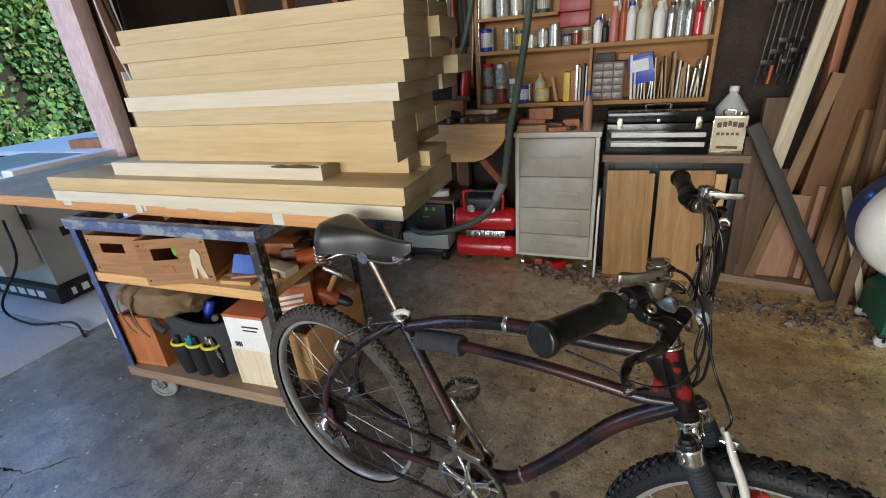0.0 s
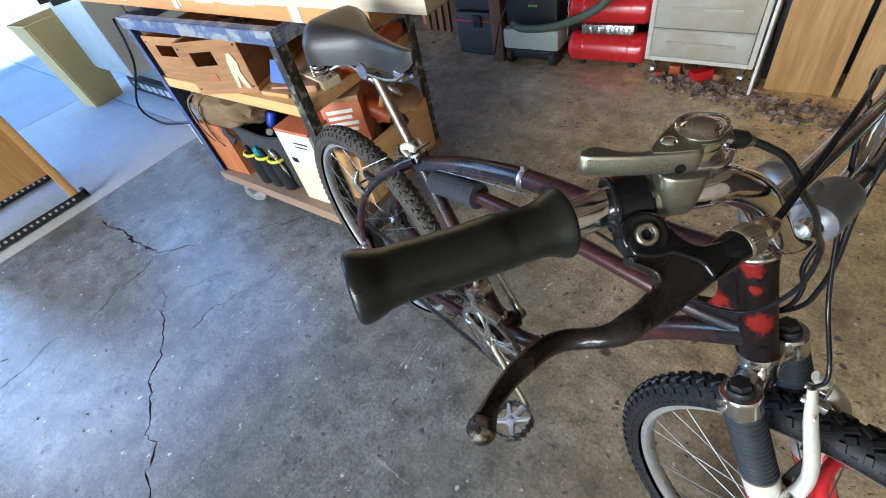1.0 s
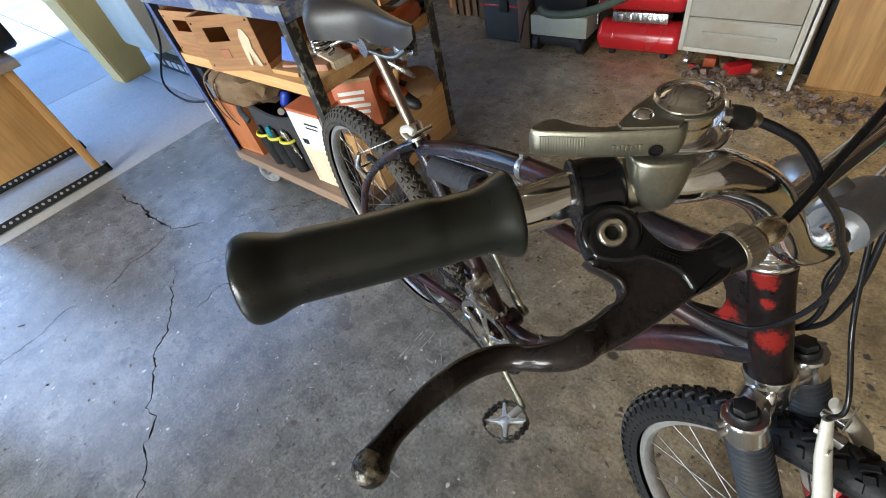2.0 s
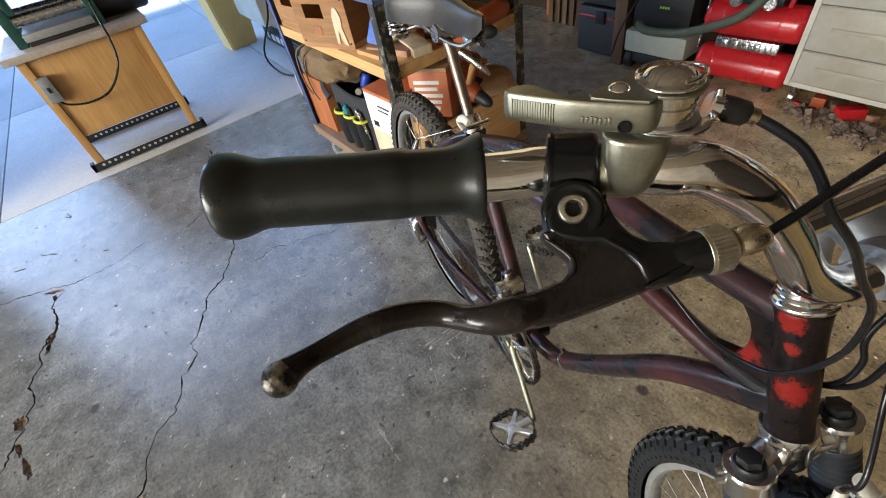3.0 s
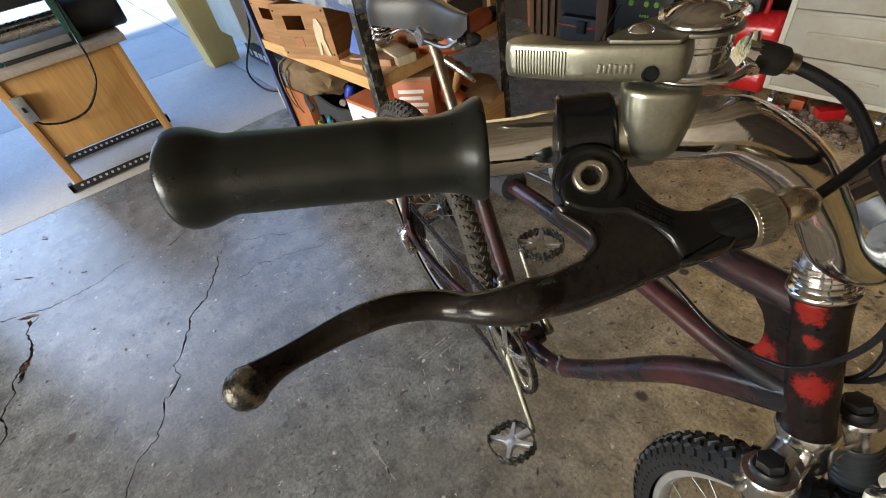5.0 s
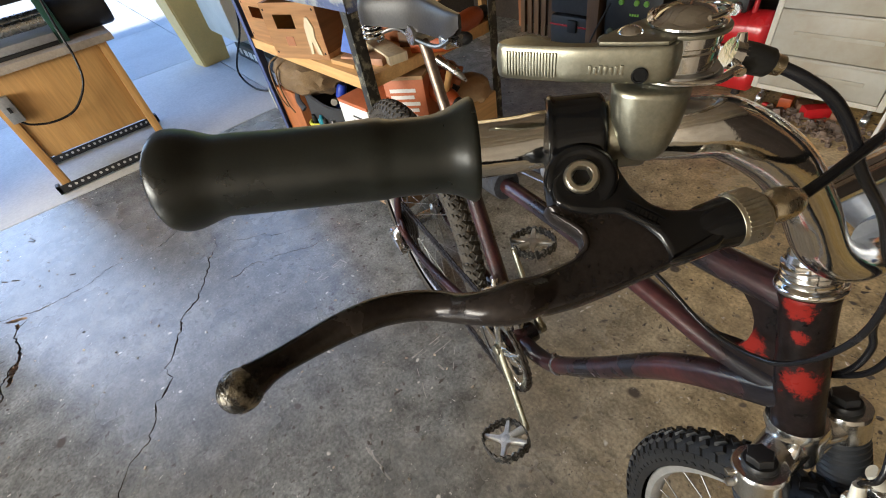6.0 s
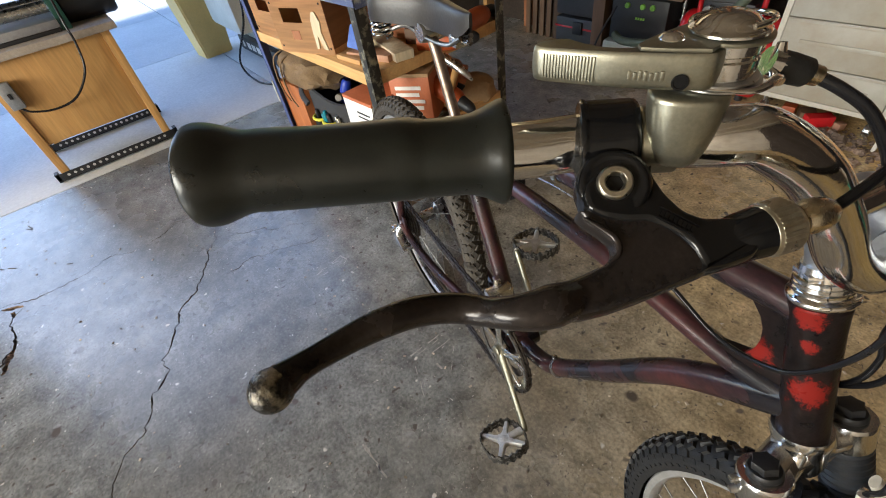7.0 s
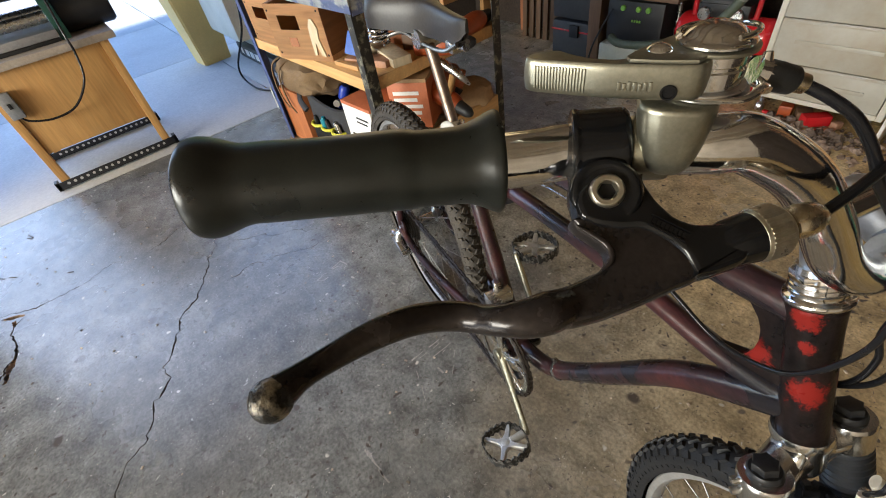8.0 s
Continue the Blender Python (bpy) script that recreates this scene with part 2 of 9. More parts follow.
def prism(bm, outline, depth, m=None, bevel=0.0, slot=0):
    """A flat outline (x, y) given the thickness depth along z."""
    m = m or Matrix.Identity(4)
    vs = [bm.verts.new((x, y, 0)) for x, y in outline]
    f = bm.faces.new(vs)
    r = bmesh.ops.extrude_face_region(bm, geom=[f])
    top = [v for v in r["geom"] if isinstance(v, bmesh.types.BMVert)]
    for v in top:
        v.co.z += depth
    allv = vs + top
    if bevel:
        es = [e for e in {e for v in allv for e in v.link_edges} if abs(e.verts[0].co.z - e.verts[1].co.z) < 1e-7]
        r = bmesh.ops.bevel(bm, geom=es, offset=bevel, segments=2, affect="EDGES", profile=0.6)
        allv = list({v for f in r["faces"] for v in f.verts} | {v for v in allv if v.is_valid})
    for v in allv:
        v.co = m @ v.co
    if slot:
        for f in {f for v in allv for f in v.link_faces}:
            f.material_index = slot
    return allv


def rounded(outline, n=4, cut=0.30):
    """An outline with its corners rounded off."""
    out, k = [], len(outline)
    for i in range(k):
        a, b, c = Vector(outline[i - 1]), Vector(outline[i]), Vector(outline[(i + 1) % k])
        p, q = b.lerp(a, cut), b.lerp(c, cut)
        out += [tuple(p.lerp(b, t).lerp(b.lerp(q, t), t)) for t in (j / n for j in range(n + 1))]
    return out


def pillow(outline, m, deep, edge, steps=5):
    """A plate with fully rounded rims: rings of the outline drawn in towards its two faces."""
    k = len(outline)
    pts = [Vector(p) for p in outline]
    area = sum(pts[i - 1].x * pts[i].y - pts[i].x * pts[i - 1].y for i in range(k))
    normals = []
    for i in range(k):
        d = (pts[(i + 1) % k] - pts[i - 1]).normalized()
        normals.append(Vector((-d.y, d.x)) * (1 if area > 0 else -1))
    # tight corners are drawn in less, so that the rings never cross
    draw = [edge] * k
    for _ in range(60):
        crossed = [i for i in range(k) if (pts[(i + 1) % k] + normals[(i + 1) % k] * draw[(i + 1) % k] - pts[i] - normals[i] * draw[i]).dot(pts[(i + 1) % k] - pts[i]) <= 0]
        for i in crossed:
            draw[i] *= 0.88
            draw[(i + 1) % k] *= 0.88
        if not crossed:
            break
    bm = B()
    rings = []
    levels = [(1 - math.sin(a), -deep / 2 * (1 - math.cos(a))) for a in (math.pi * j / (2 * steps) for j in range(2 * steps + 1))]
    for inset, z in levels:
        rings.append([bm.verts.new(m @ Vector((*(p + w * (inset * d)), z))) for p, w, d in zip(pts, normals, draw)])
    for a, b in zip(rings, rings[1:]):
        for i in range(k):
            bm.faces.new((a[i], a[(i + 1) % k], b[(i + 1) % k], b[i]))
    # the two faces have corners of their own, so that they shade flat
    bm.faces.new([bm.verts.new(v.co) for v in reversed(rings[0])])
    bm.faces.new([bm.verts.new(v.co) for v in rings[-1]])
    return bm


def B():
    return bmesh.new()


def board(name, m, sx, sy, sz, material, label, category="board", group="", bevel=0.002):
    """One plain board, its base's middle at m."""
    bm = B()
    box(bm, -sx / 2, sx / 2, -sy / 2, sy / 2, 0, sz, bevel)
    ob = part(name, bm, material)
    ob.matrix_basis = m
    return tagged(ob, label, category, group)

# ---- the garage shell: an open door on the left and another behind ----
DOOR_X, BACK_Y, RIGHT_X, FRONT_Y, CEIL_Z = -2.47, 3.12, 2.60, -5.20, 2.70


# the unseen ceiling is kept pale so that it bounces fill light
RAFTER = mat("pale_ceiling_boards", (0.44, 0.37, 0.28), 0.85, 0, (0.34, 0.28, 0.20), 3, 0.5, 80, 0.2, 0.15, stretch=(0.3, 2, 1))


def slab(name, dims, material, label, category, kind="structure"):
    bm = B()
    box(bm, *dims)
    return tagged(part(name, bm, material), label, category, kind=kind)


slab("wall_back", (DOOR_X - 0.15, RIGHT_X + 0.15, BACK_Y, BACK_Y + 0.15, 0, CEIL_Z), STUCCO, "dark unfinished board sheathing of the garage back wall", "wall")
slab("wall_side", (RIGHT_X, RIGHT_X + 0.15, 0.7, BACK_Y, 0, CEIL_Z), STUCCO, "dark board side wall behind the leaning lumber", "wall")
# unseen half, made pale as a reflector for the chrome and the room
slab("wall_side_front", (RIGHT_X, RIGHT_X + 0.15, FRONT_Y, 0.7, 0, CEIL_Z), PLASTER, "unseen pale stretch of side wall added to bounce light", "wall")
# unseen front end, set back and sized to even out the lamp's light
slab("wall_front_header", (DOOR_X - 0.15, RIGHT_X + 0.15, FRONT_Y - 0.15, FRONT_Y, 2.62, CEIL_Z), PLASTER, "header over the open front door", "wall")
slab("wall_front_pier", (RIGHT_X - 1.1, RIGHT_X + 0.15, FRONT_Y - 0.15, FRONT_Y, 0, 2.62), PLASTER, "unseen pier widened to trim light from the front door", "wall")
slab("wall_corner_post", (DOOR_X - 0.15, DOOR_X + 0.05, FRONT_Y - 0.15, FRONT_Y, 0, 2.62), PLASTER, "corner post between the two open doors", "wall")
slab("wall_door_pier", (DOOR_X - 0.15, DOOR_X, 2.06, BACK_Y, -0.012, CEIL_Z), STUCCO, "dark wall beside the open garage door", "wall")
# unseen stretch of wall, added to hold side-door light off the near floor
slab("wall_door_front_pier", (DOOR_X - 0.15, DOOR_X, FRONT_Y, -0.80, -0.012, 2.30), STUCCO, "unseen wall added to cut light from the open side door", "wall")
slab("wall_door_header", (DOOR_X - 0.15, DOOR_X, FRONT_Y, 2.06, 2.30, CEIL_Z), STUCCO, "header over the open side door", "wall")
slab("ceiling", (DOOR_X - 0.15, RIGHT_X + 0.15, FRONT_Y - 0.15, BACK_Y + 0.15, CEIL_Z, CEIL_Z + 0.12), RAFTER, "unseen garage ceiling kept pale to bounce light", "ceiling")
for k in range(8):
    x = -2.1 + 0.61 * k
    bm = B()
    box(bm, -0.022, 0.022, FRONT_Y, BACK_Y, CEIL_Z - 0.14, CEIL_Z - 0.002, 0.003)
    ob = part("ceiling_joist", bm, RAFTER)
    ob.matrix_basis = pose(x, 0, 0)
    tagged(ob, "unseen ceiling joist, pale to bounce light", "joist", "ceiling joists", "structure")


# ---- ground ----
def floor_material():
    m = mat("garage_concrete", (0.322, 0.282, 0.230), 0.27, 0, (0.200, 0.163, 0.118), 1.5, 0.5, 110, 0.32, 0.16, world_space=True, rough_var=0.16, bump_scale=70, contrast=0.4, spec=0.75)
    t = m.node_tree
    b = t.nodes["Principled BSDF"]
    old = b.inputs["Base Color"].links[0].from_socket
    geo = t.nodes.new("ShaderNodeNewGeometry")

    def specks(scale, size, colour, src, keep):
        warp = t.nodes.new("ShaderNodeTexNoise")
        warp.inputs["Scale"].default_value = scale * 0.8
        vor = t.nodes.new("ShaderNodeTexVoronoi")
        vor.inputs["Scale"].default_value = scale
        add = t.nodes.new("ShaderNodeVectorMath")
        add.operation = "MULTIPLY_ADD"
        add.inputs[1].default_value = (0.05, 0.05, 0.05)
        t.links.new(geo.outputs["Position"], warp.inputs["Vector"])
        t.links.new(warp.outputs["Color"], add.inputs[0])
        t.links.new(geo.outputs["Position"], add.inputs[2])
        t.links.new(add.outputs[0], vor.inputs["Vector"])
        lt = t.nodes.new("ShaderNodeMapRange")
        lt.inputs[1].default_value, lt.inputs[2].default_value = size, size * 0.6
        t.links.new(vor.outputs["Distance"], lt.inputs[0])
        sep = t.nodes.new("ShaderNodeSeparateColor")
        t.links.new(vor.outputs["Color"], sep.inputs[0])
        gt = t.nodes.new("ShaderNodeMapRange")
        gt.inputs[1].default_value, gt.inputs[2].default_value = keep, keep + 0.1
        t.links.new(sep.outputs[0], gt.inputs[0])
        mul = t.nodes.new("ShaderNodeMath")
        mul.operation = "MULTIPLY"
        t.links.new(lt.outputs[0], mul.inputs[0])
        t.links.new(gt.outputs[0], mul.inputs[1])
        mx = t.nodes.new("ShaderNodeMix")
        mx.data_type = "RGBA"
        t.links.new(mul.outputs[0], mx.inputs[0])
        t.links.new(src, mx.inputs[6])
        mx.inputs[7].default_value = (*colour, 1)
        return mx.outputs[2]

    # stains of middle size: trodden-in oil and scuffed patches
    blot = t.nodes.new("ShaderNodeTexNoise")
    blot.inputs["Scale"].default_value, blot.inputs["Detail"].default_value, blot.inputs["Roughness"].default_value = 11.0, 9.0, 0.72
    t.links.new(geo.outputs["Position"], blot.inputs["Vector"])
    lift = t.nodes.new("ShaderNodeMapRange")
    lift.inputs[1].default_value, lift.inputs[2].default_value, lift.inputs[3].default_value, lift.inputs[4].default_value = 0.36, 0.64, 0.56, 1.30
    t.links.new(blot.outputs["Fac"], lift.inputs[0])
    stain = t.nodes.new("ShaderNodeVectorMath")
    stain.operation = "SCALE"
    t.links.new(old, stain.inputs[0])
    t.links.new(lift.outputs[0], stain.inputs["Scale"])
    # bare grey with skylight painted in towards the side door, browner ground-in dirt, brightened, towards the lumber
    # corner
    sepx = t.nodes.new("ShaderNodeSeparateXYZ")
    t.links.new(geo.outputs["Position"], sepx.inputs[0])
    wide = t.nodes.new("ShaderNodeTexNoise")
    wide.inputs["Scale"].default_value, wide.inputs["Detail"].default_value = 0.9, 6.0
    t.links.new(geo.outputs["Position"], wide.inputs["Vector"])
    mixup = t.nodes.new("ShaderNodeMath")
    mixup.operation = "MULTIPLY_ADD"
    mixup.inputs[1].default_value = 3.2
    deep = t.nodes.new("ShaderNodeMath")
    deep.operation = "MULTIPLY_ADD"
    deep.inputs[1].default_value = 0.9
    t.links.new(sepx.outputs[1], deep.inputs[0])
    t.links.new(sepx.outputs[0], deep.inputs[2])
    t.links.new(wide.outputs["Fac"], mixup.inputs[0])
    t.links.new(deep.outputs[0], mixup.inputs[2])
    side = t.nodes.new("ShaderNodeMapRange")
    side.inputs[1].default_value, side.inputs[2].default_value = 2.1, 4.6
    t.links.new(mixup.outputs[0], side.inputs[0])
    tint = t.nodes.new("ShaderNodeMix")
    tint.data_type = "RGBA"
    # door-side blue and corner brightness are light put into the colour
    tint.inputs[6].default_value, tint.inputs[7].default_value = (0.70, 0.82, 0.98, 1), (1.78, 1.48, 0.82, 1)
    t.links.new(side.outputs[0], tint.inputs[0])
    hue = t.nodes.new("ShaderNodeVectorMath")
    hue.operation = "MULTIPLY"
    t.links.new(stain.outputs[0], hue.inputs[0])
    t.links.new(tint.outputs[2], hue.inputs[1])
    # paler towards the back wall, making up in colour for light falling off
    back_ramp = t.nodes.new("ShaderNodeMath")
    back_ramp.operation = "MULTIPLY_ADD"
    back_ramp.inputs[1].default_value = 1.6
    t.links.new(wide.outputs["Fac"], back_ramp.inputs[0])
    t.links.new(sepx.outputs[1], back_ramp.inputs[2])
    back_light = t.nodes.new("ShaderNodeMapRange")
    back_light.inputs[1].default_value, back_light.inputs[2].default_value, back_light.inputs[3].default_value, back_light.inputs[4].default_value = 1.5, 2.9, 1.0, 1.5
    t.links.new(back_ramp.outputs[0], back_light.inputs[0])
    paled = t.nodes.new("ShaderNodeVectorMath")
    paled.operation = "SCALE"
    t.links.new(hue.outputs[0], paled.inputs[0])
    t.links.new(back_light.outputs[0], paled.inputs["Scale"])
    c = specks(7, 0.13, (0.085, 0.070, 0.060), paled.outputs[0], 0.74)
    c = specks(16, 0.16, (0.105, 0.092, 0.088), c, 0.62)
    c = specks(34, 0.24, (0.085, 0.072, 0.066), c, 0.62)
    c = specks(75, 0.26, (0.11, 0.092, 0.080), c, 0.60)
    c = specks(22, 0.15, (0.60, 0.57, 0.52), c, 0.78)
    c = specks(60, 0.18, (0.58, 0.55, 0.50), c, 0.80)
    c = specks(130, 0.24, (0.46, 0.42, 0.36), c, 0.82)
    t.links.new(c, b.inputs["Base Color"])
    return m


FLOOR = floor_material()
DIRT = mat("packed_dirt", (0.085, 0.062, 0.042), 0.95, 0, (0.045, 0.033, 0.024), 20, 0.5, 120, 0.3, 0.4)


def jagged(pts, rnd, step=0.03, amp=0.009):
    out = []
    for a, b in zip(pts, pts[1:]):
        a, b = Vector(a), Vector(b)
        n = max(1, int((b - a).length / step))
        side = Vector((-(b - a).y, (b - a).x)).normalized()
        for i in range(n):
            out.append(a.lerp(b, i / n) + side * rnd.uniform(-amp, amp))
    return out + [Vector(pts[-1])]


def crack_cutter(bm, pts, w, depth, seed, amp=0.009):
    rnd = random.Random(seed)
    line = jagged(jagged(pts, rnd, 0.045, amp * 1.1), rnd, 0.012, 0.0062)
    n = len(line)
    rows_ = []
    for i, p in enumerate(line):
        d = (line[min(i + 1, n - 1)] - line[max(i - 1, 0)]).normalized()
        s = Vector((-d.y, d.x))
        k = min(1.0, 6 * i / n + 0.05, 6 * (n - 1 - i) / n + 0.05)
        ww = w * k * rnd.uniform(0.35, 1.25) * (0.40 + 1.5 * abs(noise.noise(Vector((p.x * 11, p.y * 11, seed)))))
        l, r = p + s * ww / 2, p - s * ww / 2
        rows_.append([bm.verts.new((l.x, l.y, 0.01)), bm.verts.new((r.x, r.y, 0.01)), bm.verts.new((p.x + s.x * ww * 0.2, p.y + s.y * ww * 0.2, -depth)), bm.verts.new((p.x - s.x * ww * 0.2, p.y - s.y * ww * 0.2, -depth))])
    for a, b in zip(rows_, rows_[1:]):
        for i, j in ((0, 1), (1, 3), (3, 2), (2, 0)):
            bm.faces.new((a[i], a[j], b[j], b[i]))
    bm.faces.new((rows_[0][0], rows_[0][2], rows_[0][3], rows_[0][1]))
    bm.faces.new((rows_[-1][0], rows_[-1][1], rows_[-1][3], rows_[-1][2]))


CRACKS = (([(-1.402, 0.528), (-1.278, 0.494), (-1.129, 0.411), (-1.055, 0.362), (-0.916, 0.246), (-0.792, 0.182), (-0.736, 0.176), (-0.670, 0.114), (-0.567, 0.052), (-0.448, -0.035), (-0.30, -0.13), (-0.15, -0.22)], 0.0048, 0.010, 1),
          ([(-1.478, 0.250), (-1.510, 0.150), (-1.501, 0.027), (-1.491, -0.078), (-1.484, -0.158), (-1.535, -0.234), (-1.560, -0.32), (-1.599, -0.456), (-1.62, -0.70)], 0.0046, 0.010, 2),
          ([(-1.480, -0.175), (-1.434, -0.239), (-1.263, -0.235), (-1.193, -0.262), (-1.057, -0.312), (-0.892, -0.328), (-0.80, -0.37), (-0.66, -0.42)], 0.0085, 0.011, 3),
          ([(-1.225, -0.240), (-1.190, -0.255), (-1.155, -0.268)], 0.020, 0.012, 13),
          ([(-2.222, 0.590), (-2.029, 0.601), (-1.88, 0.600), (-1.737, 0.609), (-1.582, 0.638), (-1.48, 0.70), (-1.411, 0.752)], 0.0085, 0.014, 4),
          ([(-1.405, 0.785), (-1.280, 0.892), (-1.19, 0.99), (-1.108, 1.091), (-0.98, 1.17)], 0.0034, 0.008, 5),
          ([(-1.595, 0.605), (-1.530, 0.52), (-1.525, 0.40), (-1.478, 0.262)], 0.0036, 0.009, 6),
          ([(-1.034, 0.459), (-1.041, 0.566), (-1.004, 0.671), (-0.959, 0.776), (-0.940, 0.86)], 0.0030, 0.008, 7),
          ([(-1.248, 0.520), (-1.214, 0.633), (-1.120, 0.749), (-1.026, 0.863)], 0.0024, 0.007, 8),
          ([(0.2, 2.1), (0.05, 2.25), (-0.15, 2.32), (-0.3, 2.5)], 0.0026, 0.008, 9),
          ([(0.9, 1.7), (1.15, 1.9), (1.5, 2.0), (2.0, 2.2)], 0.0026, 0.008, 10))


CRUMBLED = mat("crumbled_concrete", (0.30, 0.20, 0.12), 0.95, 0, (0.09, 0.055, 0.032), 60, 0.5, 220, 0.5, 0.9, world_space=True, contrast=0.3)
# places where the edges of the cracks have broken out: x, y, half length, half width, turn
PITS = ((-1.212, -0.250, 0.040, 0.013, -25), (-1.150, -0.266, 0.018, 0.008, -35), (-0.878, -0.352, 0.040, 0.020, 20), (-0.775, -0.352, 0.034, 0.009, 12), (-0.690, -0.330, 0.045, 0.013, 8), (-1.500, -0.235, 0.050, 0.012, 62), (-1.455, -0.232, 0.022, 0.008, 10), (-1.202, -0.026, 0.008, 0.005, 30))


def carve(ob, bm, material):
    cut = part("cutter", bm, material)
    mod = ob.modifiers.new("cut", "BOOLEAN")
    mod.object, mod.operation, mod.solver = cut, "DIFFERENCE", "EXACT"
    mod.material_mode = "TRANSFER"
    me = bpy.data.meshes.new_from_object(ob.evaluated_get(bpy.context.evaluated_depsgraph_get()))
    ob.modifiers.clear()
    ob.data = me
    bpy.data.objects.remove(cut)


def cracked_floor():
    bm = B()
    box(bm, -2.350, RIGHT_X, FRONT_Y, BACK_Y, -0.15, 0)
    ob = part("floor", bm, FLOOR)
    for pts, w, d, seed in CRACKS:
        bm = B()
        crack_cutter(bm, pts, w * 2.2, d, seed, 0.014)
        carve(ob, bm, DIRT)
    for k, (x, y, rx, ry, yaw) in enumerate(PITS):
        rnd = random.Random(40 + k)
        ways = [(math.cos(2 * math.pi * j / 18), math.sin(2 * math.pi * j / 18), rnd.uniform(0.62, 1.25)) for j in range(18)]
        bm = B()
        rims = []
        for z, w in ((0.01, 1.06), (-0.001, 0.96), (-0.006, 0.72), (-0.009, 0.30)):
            rims.append([bm.verts.new(pose(x, y, z, 0, 0, yaw) @ Vector((rx * w * c * q, ry * w * d * q, 0))) for c, d, q in ways])
        for p, q in zip(rims, rims[1:]):
            for j in range(18):
                bm.faces.new((p[j], q[j], q[(j + 1) % 18], p[(j + 1) % 18]))
        bm.faces.new(rims[0])
        bm.faces.new(rims[-1][::-1])
        carve(ob, bm, CRUMBLED)
    for p in ob.data.polygons:
        p.use_smooth = False
    return tagged(ob, "worn stained concrete garage floor with cracks", "floor", kind="structure")


cracked_floor()
slab("ground", (-60, 60, -60, 60, -0.35, -0.16), DIRT, "packed earth under and round the driveway", "ground")
xs, ys = (-2.372, -4.15, -5.95, -7.75, -9.6, -11.5, -13.6), (-8.4, -6.4, -4.4, -2.45, -0.47, 1.36, 3.30, 5.3, 7.3, 9.3, 11.3)
drive = thing("driveway", pose(0, 0, 0), "pale weathered concrete driveway slabs outside the door", "driveway", kind="structure")
for xa, xb in zip(xs, xs[1:]):
    for ya, yb in zip(ys, ys[1:]):
        bm = B()
        box(bm, xb + 0.004, xa - 0.004, ya + 0.004, yb - 0.004, -0.17, -0.006, 0.004)
        part("slab", bm, CONCRETE_DRIVE, drive)
apron = thing("front_apron", pose(0, 0, 0), "pale concrete apron outside the front door", "driveway", kind="structure")
for xa, xb in ((-2.40, -0.2), (-0.2, 2.0), (2.0, 4.2), (4.2, 6.4)):
    for ya, yb in ((-7.2, FRONT_Y - 0.16), (-9.2, -7.2), (-11.2, -9.2)):
        bm = B()
        box(bm, xa + 0.004, xb - 0.004, ya + 0.004, yb - 0.004, -0.17, -0.006, 0.004)
        part("slab", bm, CONCRETE_DRIVE, apron)

# chalky scratches and dried drips on the floor
bm = B()
srnd = random.Random(4)
for a, b, w in (((-0.756, 0.716), (-0.780, 0.831), 0.005), ((-0.780, 0.831), (-0.741, 0.838), 0.004), ((-0.741, 0.838), (-0.736, 0.734), 0.005), ((-0.736, 0.734), (-0.756, 0.716), 0.004), ((-0.765, 0.74), (-0.757, 0.83), 0.004),
                ((-0.234, 0.763), (-0.234, 0.872), 0.005), ((-0.225, 0.765), (-0.222, 0.860), 0.003), ((-0.201, 0.791), (-0.198, 0.887), 0.005), ((-0.198, 0.757), (-0.149, 0.781), 0.005), ((-0.161, 0.802), (-0.111, 0.813), 0.005), ((-0.113, 0.819), (-0.150, 0.790), 0.004), ((-0.170, 0.880), (-0.115, 0.822), 0.004),
                ((-0.195, 0.755), (-0.104, 0.715), 0.004), ((-0.234, 0.763), (-0.195, 0.755), 0.005), ((-0.123, 0.523), (0.017, 0.516), 0.006), ((-0.110, 0.518), (0.000, 0.520), 0.004),
                ((0.863, 1.819), (1.035, 1.679), 0.008), ((1.035, 1.679), (1.142, 1.599), 0.007), ((1.142, 1.599), (1.241, 1.506), 0.007), ((1.18, 2.43), (1.38, 2.41), 0.010), ((1.06, 2.37), (1.23, 2.18), 0.007)):
    line = jagged([a, b], srnd, 0.02, 0.0025)
    for p, q in zip(line, line[1:]):
        if srnd.random() < 0.62:
            d = (q - p).normalized()
            s = Vector((-d.y, d.x)) * w * srnd.uniform(0.2, 0.6)
            vs = [bm.verts.new((v.x, v.y, 0.0006)) for v in (p + s, p - s, q - s, q + s)]
            bm.faces.new(vs)
tagged(part("chalk_marks", bm, mat("chalky_scrape", (0.40, 0.385, 0.36), 0.8, 0, (0.26, 0.24, 0.21), 60, 0.5, 200, 0.3, 0.1)), "pale chalky scrapes on the concrete floor", "scrape", kind="stuff")
# small chips of wood and grit
bm = B()
for k in range(900):
    x, y = srnd.uniform(-2.2, 1.6), srnd.uniform(-0.5, 2.6)
    r = srnd.uniform(0.0012, 0.0045)
    m_ = Matrix.Translation((x, y, r * 0.3)) @ Matrix.Rotation(srnd.uniform(0, 6.28), 4, "Z")
    box(bm, -r, r, -r * 0.6, r * 0.6, -r * 0.3, r * 0.3, 0, m_)
tagged(part("grit", bm, mat("grit_and_chips", (0.40, 0.34, 0.26), 0.9, 0, (0.12, 0.09, 0.07), 50, 0.5, 200, 0.3, 0.1, island=0.7)), "scattered grit and wood chips on the floor", "grit", kind="stuff")

